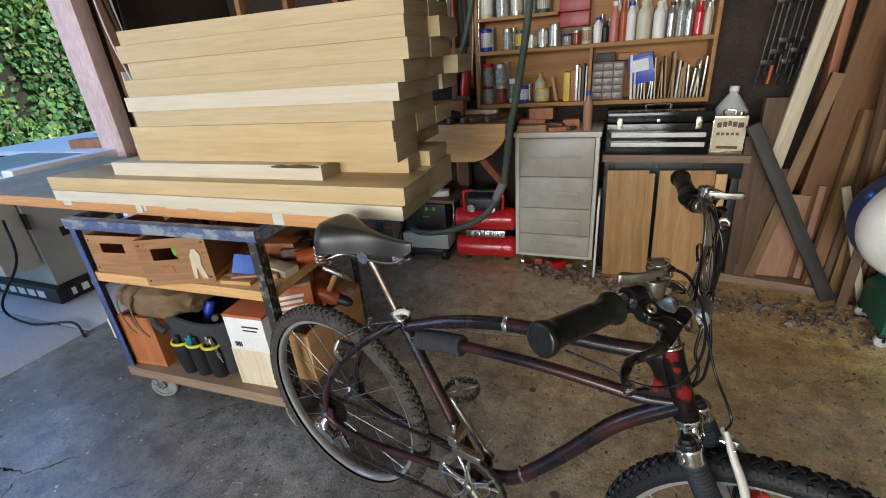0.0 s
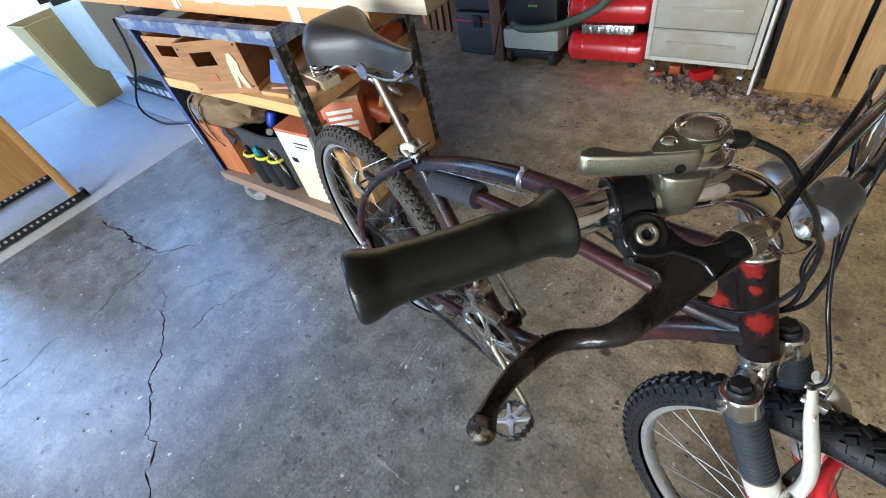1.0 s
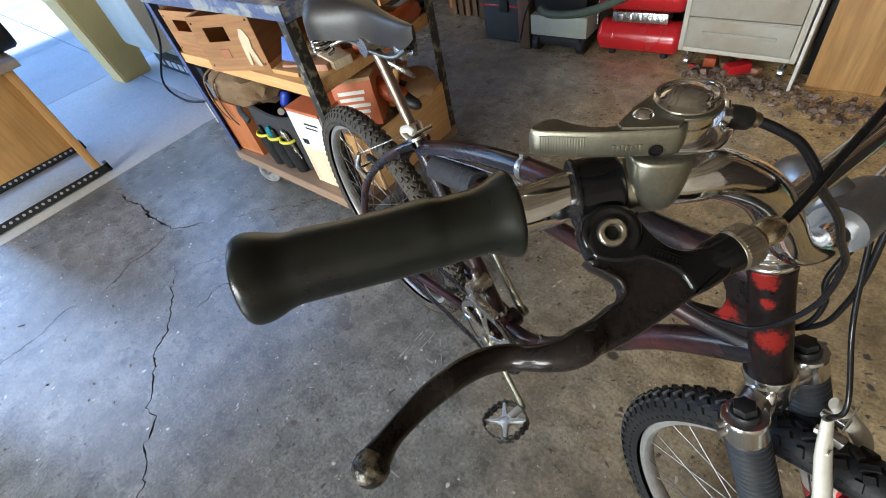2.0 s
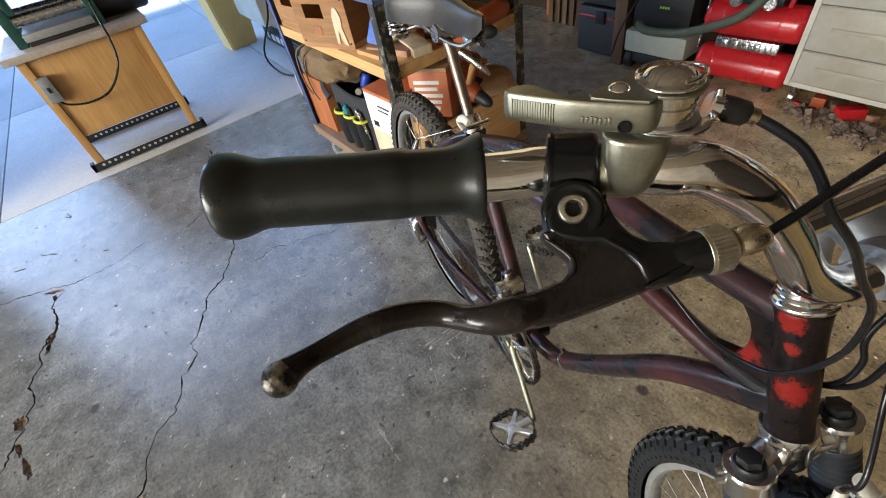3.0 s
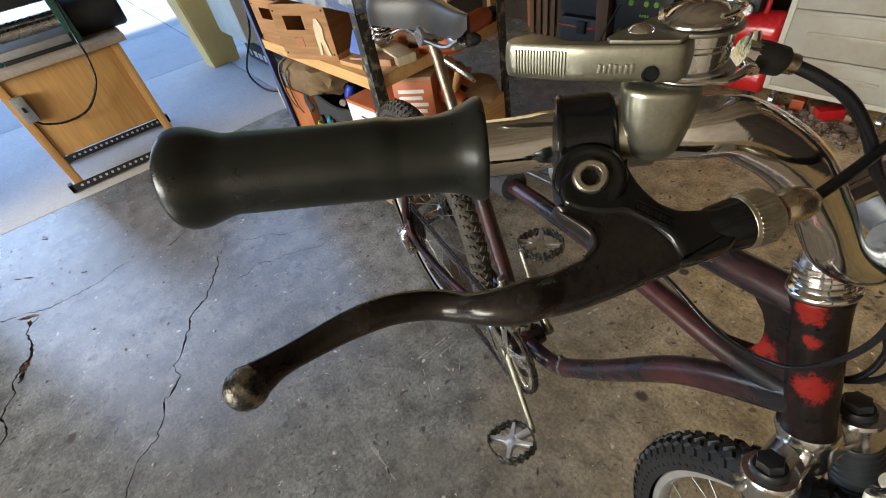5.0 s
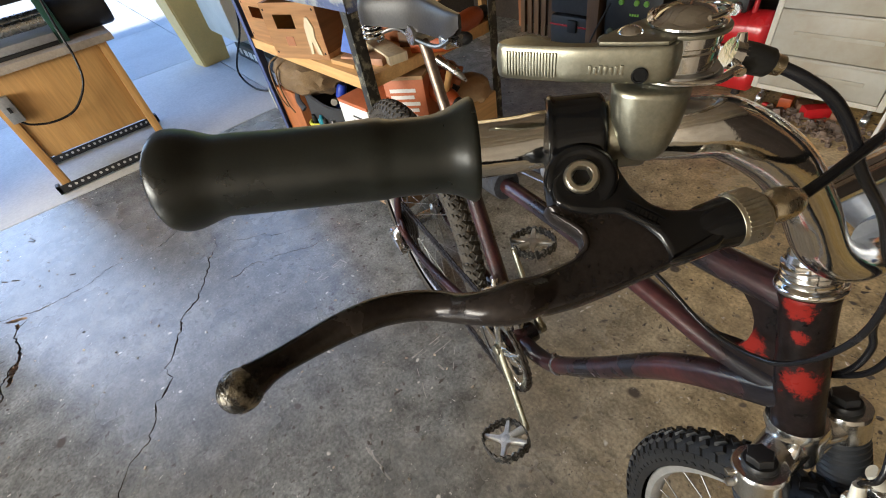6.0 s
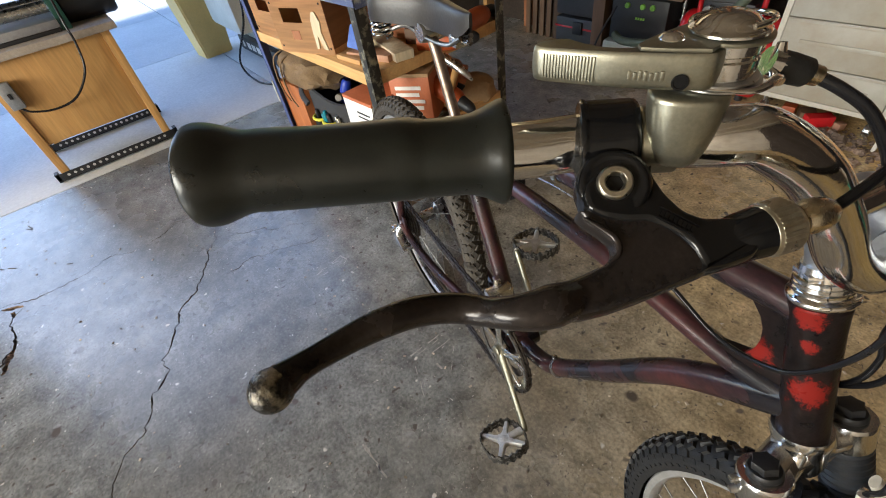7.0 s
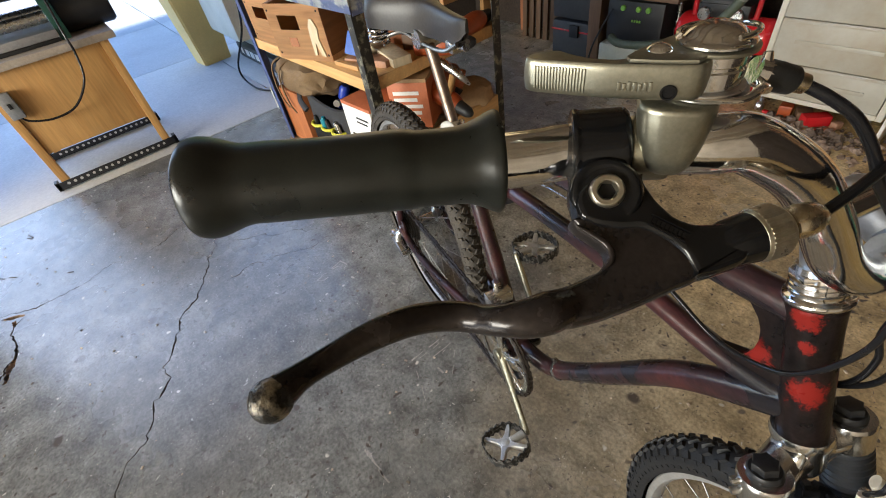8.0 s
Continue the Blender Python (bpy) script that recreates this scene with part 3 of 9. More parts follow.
# dark splinters of bark by the side door
bm = B()
for x, y, ln, yaw in ((-2.104, -0.146, 0.055, 20), (-2.085, -0.150, 0.040, 34), (-1.795, -0.364, 0.045, 70), (-1.831, -0.268, 0.034, 40), (-1.800, -0.228, 0.040, 46), (-1.62, -0.02, 0.026, 55)):
    box(bm, -ln / 2, ln / 2, -0.0022, 0.0022, 0, 0.002, 0.0006, pose(x, y, 0, 0, 0, yaw))
tagged(part("splinters", bm, mat("dark_bark_splinter", (0.030, 0.022, 0.016), 0.8, 0, (0.07, 0.05, 0.035), 60, 0.5, 200, 0.3, 0.2)), "dark bark splinters on the concrete floor", "splinter", kind="stuff")

# dark open joint where the garage slab meets the driveway
joint = tagged(part("door_threshold", (lambda bm: (box(bm, -2.382, -2.3515, FRONT_Y, BACK_Y, -0.16, -0.055, 0), bm)[1])(B()), mat("packed_joint_dirt", (0.022, 0.019, 0.016), 0.9, 0, (0.050, 0.043, 0.035), 30, 0.5, 200, 0.3, 0.6, world_space=True)), "dark dirt-filled joint at the garage doorway", "joint", kind="structure")

# ---- the bicycle (x ahead, y to its left, z up; it leans a little on its stand) ----
def frame_paint():
    return mat("worn_maroon_black_frame_paint", (0.009, 0.008, 0.011), 0.28, 0.1, (0.056, 0.015, 0.015), 13, 0.5, 260, 0.4, 0.05, stretch=(0.45, 1, 1), coat=0.3, bias=0.07, contrast=0.34, spec=0.4)


def head_paint():
    """Black paint rubbed through to red in a few ragged patches."""
    m = mat("black_paint_worn_to_red", (0.0055, 0.005, 0.0055), 0.30, 0, (0.013, 0.008, 0.0075), 40, 0.5, 300, 0.4, 0.06, spec=0.14)
    t = m.node_tree
    link = t.links.new
    b = t.nodes["Principled BSDF"]
    old = b.inputs["Base Color"].links[0].from_socket
    co = t.nodes.new("ShaderNodeTexCoord").outputs["Object"]
    ragged = t.nodes.new("ShaderNodeTexNoise")
    for k, v in (("Scale", 150.0), ("Detail", 12.0), ("Roughness", 0.86)):
        ragged.inputs[k].default_value = v
    link(co, ragged.inputs["Vector"])
    worn = None
    for p, r in (((0.866, -0.019, 0.812), 0.016), ((0.8775, -0.0175, 0.788), 0.0085), ((0.8945, -0.0165, 0.746), 0.021), ((0.8900, -0.010, 0.728), 0.010), ((0.846, -0.006, 0.738), 0.022), ((0.850, 0.006, 0.738), 0.022), ((0.905, 0.012, 0.760), 0.016), ((0.868, 0.018, 0.800), 0.012)):
        dist = t.nodes.new("ShaderNodeVectorMath")
        dist.operation = "DISTANCE"
        link(co, dist.inputs[0])
        dist.inputs[1].default_value = p
        near = t.nodes.new("ShaderNodeMapRange")
        near.inputs[1].default_value, near.inputs[2].default_value = r, 0.0
        near.inputs[3].default_value, near.inputs[4].default_value = 0.0, 1.0
        link(dist.outputs["Value"], near.inputs[0])
        if worn is None:
            worn = near.outputs[0]
        else:
            top = t.nodes.new("ShaderNodeMath")
            top.operation = "MAXIMUM"
            link(worn, top.inputs[0])
            link(near.outputs[0], top.inputs[1])
            worn = top.outputs[0]
    both = t.nodes.new("ShaderNodeMath")
    both.operation = "MULTIPLY_ADD"
    both.inputs[1].default_value = 3.2
    link(ragged.outputs["Fac"], both.inputs[0])
    link(worn, both.inputs[2])
    edge = t.nodes.new("ShaderNodeMapRange")
    edge.inputs[1].default_value, edge.inputs[2].default_value = 1.88, 2.10
    link(both.outputs[0], edge.inputs[0])
    gate = t.nodes.new("ShaderNodeMath")
    gate.operation = "MULTIPLY"
    has = t.nodes.new("ShaderNodeMapRange")
    has.inputs[1].default_value, has.inputs[2].default_value = 0.0, 0.15
    link(worn, has.inputs[0])
    link(edge.outputs[0], gate.inputs[0])
    link(has.outputs[0], gate.inputs[1])
    mx = t.nodes.new("ShaderNodeMix")
    mx.data_type = "RGBA"
    link(gate.outputs[0], mx.inputs[0])
    link(old, mx.inputs[6])
    mx.inputs[7].default_value = (0.155, 0.012, 0.009, 1)
    link(mx.outputs[2], b.inputs["Base Color"])
    return m


FRAME, HEADPAINT = frame_paint(), head_paint()
RIM_GREY = mat("grey_alloy_rim", (0.52, 0.52, 0.52), 0.40, 0.7, (0.36, 0.36, 0.35), 20, 0.4, 200, 0.1, 0.04)
FOAM = mat("black_cloth_wrap", (0.020, 0.022, 0.030), 0.85, 0, (0.035, 0.037, 0.046), 40, 0.5, 300, 0.3, 0.4)
SPOKE = mat("dull_spoke_steel", (0.30, 0.29, 0.28), 0.35, 1.0, (0.16, 0.15, 0.14), 40, 0.5, 200, 0.1, 0.0)
RUST = mat("rusty_chain_steel", (0.055, 0.045, 0.038), 0.45, 0.6, (0.025, 0.019, 0.015), 60, 0.5, 300, 0.3, 0.1)
CABLE = mat("black_cable_housing", (0.006, 0.006, 0.007), 0.24, 0, (0.010, 0.010, 0.012), 30, 0.4, 200, 0.1, 0.01, spec=0.35)
FORKRED = mat("red_fork_paint", (0.62, 0.03, 0.035), 0.25, 0, (0.50, 0.02, 0.025), 20, 0.4, 200, 0.05, 0.02, coat=0.5)
SEATPOST = mat("worn_steel_post", (0.30, 0.235, 0.19), 0.42, 0.9, (0.17, 0.125, 0.10), 50, 0.5, 300, 0.15, 0.06)
CAGE = mat("worn_black_steel_cage", (0.030, 0.030, 0.030), 0.34, 0.55, (0.30, 0.29, 0.27), 140, 0.35, 400, 0.3, 0.05, contrast=0.2, bias=0.06)
ROUGHCAST = mat("dull_cast_alloy", (0.66, 0.66, 0.64), 0.48, 0.55, (0.50, 0.49, 0.46), 60, 0.4, 400, 0.15, 0.05)
CROWN = mat("polished_cast_crown", (0.74, 0.74, 0.73), 0.20, 1.0, (0.60, 0.59, 0.57), 30, 0.4, 400, 0.06, 0.02)
BOOT = mat("bellows_rubber", (0.018, 0.021, 0.026), 0.45, 0, (0.03, 0.033, 0.04), 40, 0.4, 300, 0.15, 0.05)

bike = thing("bicycle", pose(-0.376, 0.976, 0, -2.1, 0, -12.6), "old maroon-black cruiser bicycle with knobbly tyres and chrome bars", "bicycle")
REAR, FRONT, BB = Vector((0, 0, 0.329)), Vector((1.105, 0.0, 0.329)), Vector((0.484, 0, 0.313))
HT0, HT1 = Vector((0.908, 0.0, 0.680)), Vector((0.861, 0.0, 0.818))
HAX = (HT1 - HT0).normalized()
STEER = Matrix.Translation(HT1) @ Matrix.Rotation(radians(-3.5), 4, HAX) @ Matrix.Translation(-HT1)


def mirror(p):
    """The place on the left of the steered bar that answers to p on its right."""
    q = STEER.inverted() @ Vector(p)
    q.y = -0.006 - q.y
    return STEER @ q


def place(p):
    """A place on the bars, which stand turned a little from the frame."""
    return Matrix.Rotation(radians(-1.3), 4, "Z") @ Vector(p)


def mirrored(p):
    return mirror(place(p))


def bike_frame():
    bm = B()
    tube(bm, [(BB.x, 0, BB.z), (0.268, 0, 0.716)], 0.0155, 16)
    tube(bm, [(0.284, 0, 0.682), (0.318, 0, 0.698), (0.430, 0, 0.741), (0.556, 0, 0.772), (0.66, 0, 0.783), (0.76, 0, 0.790), (0.858, 0, 0.803)], 0.0150, 16, 6)
    tube(bm, [(0.296, 0, 0.655), (0.400, 0, 0.676), (0.501, 0, 0.688), (0.633, 0, 0.698), (0.746, 0, 0.700), (0.827, 0, 0.700), (0.895, 0, 0.714)], 0.0125, 16, 6)
    tube(bm, [(BB.x, 0, BB.z), (0.535, 0, 0.325), (0.585, 0, 0.353), (0.640, 0, 0.415), (0.703, 0, 0.497), (0.794, 0, 0.622), (0.893, 0, 0.712)], 0.0165, 16, 6)
    for s in (-1, 1):
        tube(bm, [(0.284, s * 0.012, 0.700), (0.235, s * 0.030, 0.672), (0.150, s * 0.046, 0.605), (0.070, s * 0.055, 0.520), (0.015, s * 0.062, 0.420), (0.002, s * 0.066, 0.345)], 0.0095, 12, 6)
        tube(bm, [(0.004, s * 0.066, 0.326), (0.060, s * 0.064, 0.302), (0.180, s * 0.056, 0.292), (0.320, s * 0.040, 0.300), (BB.x - 0.01, s * 0.026, BB.z)], 0.0105, 12, 6)
        box(bm, -0.024, 0.030, s * 0.066 - 0.003, s * 0.066 + 0.003, 0.300, 0.362, 0.002)
        tube(bm, [(0.245, s * 0.034, 0.668), (0.245, 0, 0.664)], 0.006, 8)
    lathe(bm, [(0.0, -0.036), (0.021, -0.036), (0.022, -0.033), (0.022, 0.033), (0.021, 0.036), (0.0, 0.036)], axis(BB, (0, 1, 0)), 20)
    # a webbed gusset where the lower tubes meet the head
    prism(bm, [(0.80, 0.703), (0.90, 0.700), (0.892, 0.740), (0.86, 0.735)], 0.012, Matrix.Translation((0, 0.006, 0)) @ Matrix.Rotation(radians(90), 4, "X"), 0.002, 1)
    prism(bm, [(0.795, 0.796), (0.872, 0.806), (0.900, 0.700), (0.808, 0.699), (0.822, 0.706), (0.834, 0.716), (0.841, 0.727), (0.844, 0.738), (0.844, 0.750), (0.841, 0.762), (0.835, 0.772), (0.825, 0.781), (0.812, 0.789)], 0.010, Matrix.Translation((0, 0.005, 0)) @ Matrix.Rotation(radians(90), 4, "X"), 0.002, 1)
    fr = part("frame", bm, (FRAME, HEADPAINT), bike, "scuffed maroon and black steel tubes with a curved cantilever tube")
    bm = B()
    L = (HT1 - HT0).length
    lathe(bm, [(0.0, 0.0), (0.0195, 0.0), (0.020, 0.002), (0.0190, 0.012), (0.0183, 0.03), (0.0183, L - 0.025), (0.0190, L - 0.01), (0.020, L - 0.002), (0.0195, L), (0, L)], axis(HT0, HAX), 28)
    part("head_tube", bm, HEADPAINT, fr, "black head tube worn through to red paint")
    for p, d, w in (((0.561, 0, 0.772), (1, 0, 0.16), 0.0165), ((0.607, 0, 0.374), (1, 0, 1.15), 0.0180), ((0.468, 0, 0.345), (-0.536, 0, 1), 0.0172)):
        bm = B()
        lathe(bm, [(w - 0.002, -0.005), (w, -0.005), (w + 0.001, 0), (w, 0.005), (w - 0.002, 0.005)], axis(p, d), 20, closed=True)
        box(bm, -0.004, 0.004, w - 0.001, w + 0.006, -0.004, 0.004, 0.001, axis(p, d))
        part("cable_clamp", bm, STEEL, fr, "shiny steel cable band")
    # cloth wrap on the lower tube
    bm = B()
    pts = [(0.325, 0, 0.661), (0.36, 0, 0.668), (0.40, 0, 0.676), (0.45, 0, 0.683)]
    line = smooth_line(pts, 14)
    tube(bm, line, [0.0235 + (0.0016 if i % 2 else 0) for i in range(len(line))], 18)
    part("cloth_wrap", bm, FOAM, fr, "black cloth wrap bound round the lower tube")
    return fr


def knobbly(bm, r_major, r_minor, seed):
    """Slanted tread blocks on the crown, square shoulder blocks and a serrated edge."""
    rnd = random.Random(seed)
    n = 84
    for i in range(n):
        a0 = 2 * math.pi * i / n
        # round the crown: angle over the tyre, half width, half length, height, share of the pitch, slant
        rows_ = [(0.17, 0.0036, 0.0082, 0.0050, 0.0, 0.60), (-0.17, 0.0036, 0.0082, 0.0050, 0.5, -0.60), (0.58, 0.0046, 0.0060, 0.0052, 0.25, 0.50), (-0.58, 0.0046, 0.0060, 0.0052, 0.75, -0.50)]
        rows_ += [(0.98, 0.0060, 0.0040, 0.0046, 0.0, 0.15), (-0.98, 0.0060, 0.0040, 0.0046, 0.5, -0.15), (1.30, 0.0036, 0.0032, 0.0024, 0.5, 0), (-1.30, 0.0036, 0.0032, 0.0024, 0.0, 0)]
        for lat, w, l, hgt, sh, tw in rows_:
            a = a0 + sh * 2 * math.pi / n + rnd.uniform(-0.003, 0.003)
            m = (Matrix.Rotation(a, 4, "Y") @ Matrix.Translation((0, 0, r_major)) @ Matrix.Rotation(lat, 4, "X")
                 @ Matrix.Translation((0, 0, r_minor - 0.0015)) @ Matrix.Rotation(tw, 4, "Z"))
            k = rnd.uniform(0.72, 0.84)
            vs = [bm.verts.new(m @ Vector(v)) for v in ((-l, -w, 0), (l, -w, 0), (l, w, 0), (-l, w, 0), (-l * k, -w * k, hgt), (l * k, -w * k, hgt), (l * k, w * k, hgt), (-l * k, w * k, hgt))]
            for f in ((4, 5, 6, 7), (0, 1, 5, 4), (1, 2, 6, 5), (2, 3, 7, 6), (3, 0, 4, 7)):
                bm.faces.new([vs[q] for q in f])


def wheel(name, m, label, seed, hub_half, rubber):
    bm = B()
    y = hub_half
    lathe(bm, [(0, -y - 0.012), (0.006, -y - 0.012), (0.006, -y), (0.011, -y), (0.013, -y + 0.012), (0.024, -y + 0.020), (0.024, -y + 0.023), (0.011, -y + 0.030),
               (0.010, 0), (0.011, y - 0.030), (0.024, y - 0.023), (0.024, y - 0.020), (0.013, y - 0.012), (0.011, y), (0.006, y), (0.006, y + 0.012), (0, y + 0.012)],
          Matrix.Rotation(radians(-90), 4, "X"), 20)
    hub = part(name, bm, STEEL, bike, label)
    hub.matrix_basis = m
    bm = B()
    R, r = 0.3010, 0.0240
    prof = []
    for k in range(17):
        a = radians(-128 + 256 * k / 16)
        prof.append((R + r * math.cos(a), r * math.sin(a) * 1.02))
    turn = Matrix.Rotation(radians(90), 4, "X")
    lathe(bm, prof, turn, 84)
    knobbly(bm, R, r, seed)
    for s in (-1, 1):
        for k in range(120):
            a = 2 * math.pi * k / 120
            q = Matrix.Rotation(a, 4, "Y") @ Matrix.Translation((0, s * 0.0243, R - 0.004))
            box(bm, -0.0028, 0.0028, -0.0008, 0.0008, -0.002, 0.002, 0, q)
    part("tyre", bm, rubber, hub, "dusty black knobbly tyre")
    bm = B()
    lathe(bm, [(0.284, -0.0130), (0.286, -0.0115), (0.284, -0.0105), (0.279, -0.010), (0.278, 0), (0.279, 0.010), (0.284, 0.0105), (0.286, 0.0115), (0.284, 0.0130),
               (0.2755, 0.0125), (0.2730, 0.009), (0.2720, 0), (0.2730, -0.009), (0.2755, -0.0125)], turn, 84, closed=True)
    part("rim", bm, RIM_GREY, hub, "dull silver alloy rim")
    sb = B()
    tube(sb, [(0, 0, 0), (0, 0, 1)], 0.00105, 6)
    first = None
    for k in range(32):
        side = -1 if k % 2 else 1
        a = 2 * math.pi * k / 32
        b = a + (radians(62) if (k // 2) % 2 else -radians(62))
        p0 = Vector((0.0225 * math.sin(b), side * (y - 0.0215), 0.0225 * math.cos(b)))
        p1 = Vector((0.2735 * math.sin(a), side * 0.003, 0.2735 * math.cos(a)))
        mm = axis(p0, p1 - p0) @ Matrix.Diagonal((1, 1, (p1 - p0).length, 1))
        if first is None:
            first = part("spoke", sb, SPOKE, hub)
            first.matrix_basis = mm
        else:
            again(first, mm)
    return hub


def gears(hub):
    bm = B()
    turn = Matrix.Rotation(radians(90), 4, "X")
    for k in range(6):
        r = 0.052 - k * 0.0055
        n = 28 - 3 * k
        yy = 0.034 + k * 0.0048
        prev = []
        ring = []
        for j in range(n * 2):
            a = 2 * math.pi * j / (n * 2)
            rr = r + (0.0025 if j % 2 else -0.0025)
            ring.append((rr * math.cos(a), rr * math.sin(a)))
        prism(bm, ring, 0.0018, turn @ Matrix.Translation((0, 0, yy)))
    lathe(bm, [(0.016, 0.03), (0.020, 0.034), (0.020, 0.060), (0.010, 0.063)], turn, 16)
    part("freewheel", bm, RUST, hub, "dark rusty freewheel sprockets")


fr = bike_frame()
rear = wheel("rear_wheel", Matrix.Translation(REAR), "rear wheel with a dusty knobbly tyre", 1, 0.060, TYRE_DUSTY)
gears(rear)
front = wheel("front_wheel", Matrix.Translation(FRONT) @ Matrix.Rotation(radians(-4.5), 4, "Z") @ Matrix.Rotation(0.3, 4, "Y"), "front wheel turned slightly, knobbly tyre", 2, 0.050, TYRE)


def drivetrain():
    yc = -0.044
    turn = Matrix.Rotation(radians(90), 4, "X")
    at = Matrix.Translation((BB.x, yc, BB.z))
    bm = B()
    ring = []
    for j in range(92):
        a = 2 * math.pi * j / 92
        rr = 0.094 + (0.0022 if j % 2 else -0.0022)
        ring.append((rr, a))
    # toothed ring with an open middle
    for z0, z1 in ((0.0, 0.003),):
        lo = [bm.verts.new(at @ turn @ Vector((r * math.cos(a), r * math.sin(a), z0))) for r, a in ring]
        li = [bm.verts.new(at @ turn @ Vector((0.079 * math.cos(a), 0.079 * math.sin(a), z0))) for r, a in ring]
        hi = [bm.verts.new(at @ turn @ Vector((r * math.cos(a), r * math.sin(a), z1))) for r, a in ring]
        hl = [bm.verts.new(at @ turn @ Vector((0.079 * math.cos(a), 0.079 * math.sin(a), z1))) for r, a in ring]
        n = len(ring)
        for j in range(n):
            q = (j + 1) % n
            bm.faces.new((lo[j], lo[q], hi[q], hi[j]))
            bm.faces.new((li[j], li[q], lo[q], lo[j]))
            bm.faces.new((hi[j], hi[q], hl[q], hl[j]))
            bm.faces.new((hl[j], hl[q], li[q], li[j]))
    cw = part("chainring", bm, ALLOY, bike, "polished alloy toothed chainring")
    bm = B()
    lathe(bm, [(0.062, -0.010), (0.066, -0.010), (0.066, -0.007), (0.050, -0.007), (0.050, -0.010)], at @ turn, 60, closed=True)
    part("inner_chainring", bm, RUST, cw, "small dark inner chainring")
    bm = B()
    lathe(bm, [(0, -0.004), (0.020, -0.004), (0.022, 0.0), (0.020, 0.006), (0, 0.006)], at @ turn, 24)
    for k in range(5):
        a = 2 * math.pi * k / 5 + 0.5
        d = Vector((math.cos(a), math.sin(a), 0))
        e = Vector((-math.sin(a), math.cos(a), 0))
        arm = B()
        for s in (-1, 1):
            tube(arm, [at @ turn @ (d * 0.012 + e * s * 0.006 + Vector((0, 0, 0.004))), at @ turn @ (d * 0.050 + e * s * 0.005 + Vector((0, 0, 0.003))), at @ turn @ (d * 0.082 + e * s * 0.016 + Vector((0, 0, 0.0015)))], 0.0042, 8, 4)
        lathe(arm, [(0, 0.006), (0.0045, 0.006), (0.0048, 0.003)], at @ turn @ Matrix.Translation(d * 0.058), 10)
        part("spider_arm", arm, ALLOY, cw)
    part("spider", bm, ALLOY, cw, "polished open crank spider arms")
    # cranks and pedals
    d = Vector((0.1167, 0, -0.126)).normalized()
    for s in (-1, 1):
        bm = B()
        p0 = BB + Vector((0, s * 0.052, 0))
        p1 = BB - s * d * 0.172 + Vector((0, s * 0.066, 0))
        dd = (p1 - p0)
        tube(bm, [p0 - dd * 0.02, p0 + dd * 0.03, p0 + dd * 0.5, p0 + dd * 0.97, p0 + dd * 1.03], [0.014, 0.0135, 0.0095, 0.0105, 0.006], 12, 5, flat=0.65, up=(0, 1, 0))
        lathe(bm, [(0, -0.006), (0.013, -0.006), (0.013, 0.008), (0.009, 0.011), (0, 0.011)], axis(p0, (0, s, 0)), 16)
        arm = part("crank_arm", bm, ALLOY_OLD, bike, "polished alloy crank arm")
        bm = B()
        c = p1 + Vector((0, s * 0.050, 0))
        tilt = Matrix.Translation(c) @ Matrix.Rotation(radians(-24 if s < 0 else -10), 4, "Y")
        star = [(0.043, 0.027), (0.036, 0.035), (0.0, 0.0080), (-0.036, 0.035), (-0.043, 0.027), (-0.0100, 0.0), (-0.043, -0.027), (-0.036, -0.035), (0.0, -0.0080), (0.036, -0.035), (0.043, -0.027), (0.0100, 0.0)]
        bm.free()
        bm = pillow(rounded(star, 3, 0.35), tilt @ Matrix.Translation((0, 0, 0.005)), 0.010, 0.0022, 3)
        lathe(bm, [(0, 0.0062), (0.0085, 0.0058), (0.0105, 0.0045), (0.0105, -0.0045), (0, -0.006)], tilt, 20)
        tube(bm, [p1, c - Vector((0, s * 0.012, 0))], 0.0085, 12)
        ped = part("pedal", bm, ROUGHCAST, bike, "cast alloy cross-bodied pedal")
        bm = B()
        n = 44
        outline = []
        for j in range(n):
            a = 2 * math.pi * j / n
            ex = 2.6
            ca, sa = math.cos(a), math.sin(a)
            k = (abs(ca / 0.050) ** ex + abs(sa / 0.045) ** ex) ** (-1 / ex)
            outline.append((k * ca, k * sa))
        lo, hi, lo2, hi2 = [], [], [], []
        for j, (x, yv) in enumerate(outline):
            up = 0.0115 if j % 2 else 0.0060
            lo.append(bm.verts.new(tilt @ Vector((x, yv, -up))))
            hi.append(bm.verts.new(tilt @ Vector((x, yv, up))))
            lo2.append(bm.verts.new(tilt @ Vector((x * 0.94, yv * 0.94, -up))))
            hi2.append(bm.verts.new(tilt @ Vector((x * 0.94, yv * 0.94, up))))
        for j in range(n):
            q = (j + 1) % n
            bm.faces.new((lo[j], lo[q], hi[q], hi[j]))
            bm.faces.new((lo2[j], lo2[q], hi2[q], hi2[j]))
            bm.faces.new((hi[j], hi[q], hi2[q], hi2[j]))
            bm.faces.new((lo[j], lo[q], lo2[q], lo2[j]))
        part("cage", bm, CAGE, ped, "black toothed pedal cage")
    # chain: links along the upper run, the ring, the lower run with its derailleur pulleys
    path = []
    for k in range(15):
        a = radians(96 - 190 * k / 14)
        path.append(Vector((BB.x + 0.095 * math.cos(a), yc, BB.z + 0.095 * math.sin(a))))
    jockey = [Vector((0.045, -0.040, 0.205)), Vector((0.020, -0.042, 0.255))]
    lower = [Vector((0.30, -0.043, 0.206)), Vector((0.10, -0.040, 0.178)), jockey[0] + Vector((0, 0, -0.022)), jockey[0] + Vector((-0.02, 0, 0)), jockey[1] + Vector((0.018, 0, 0))]
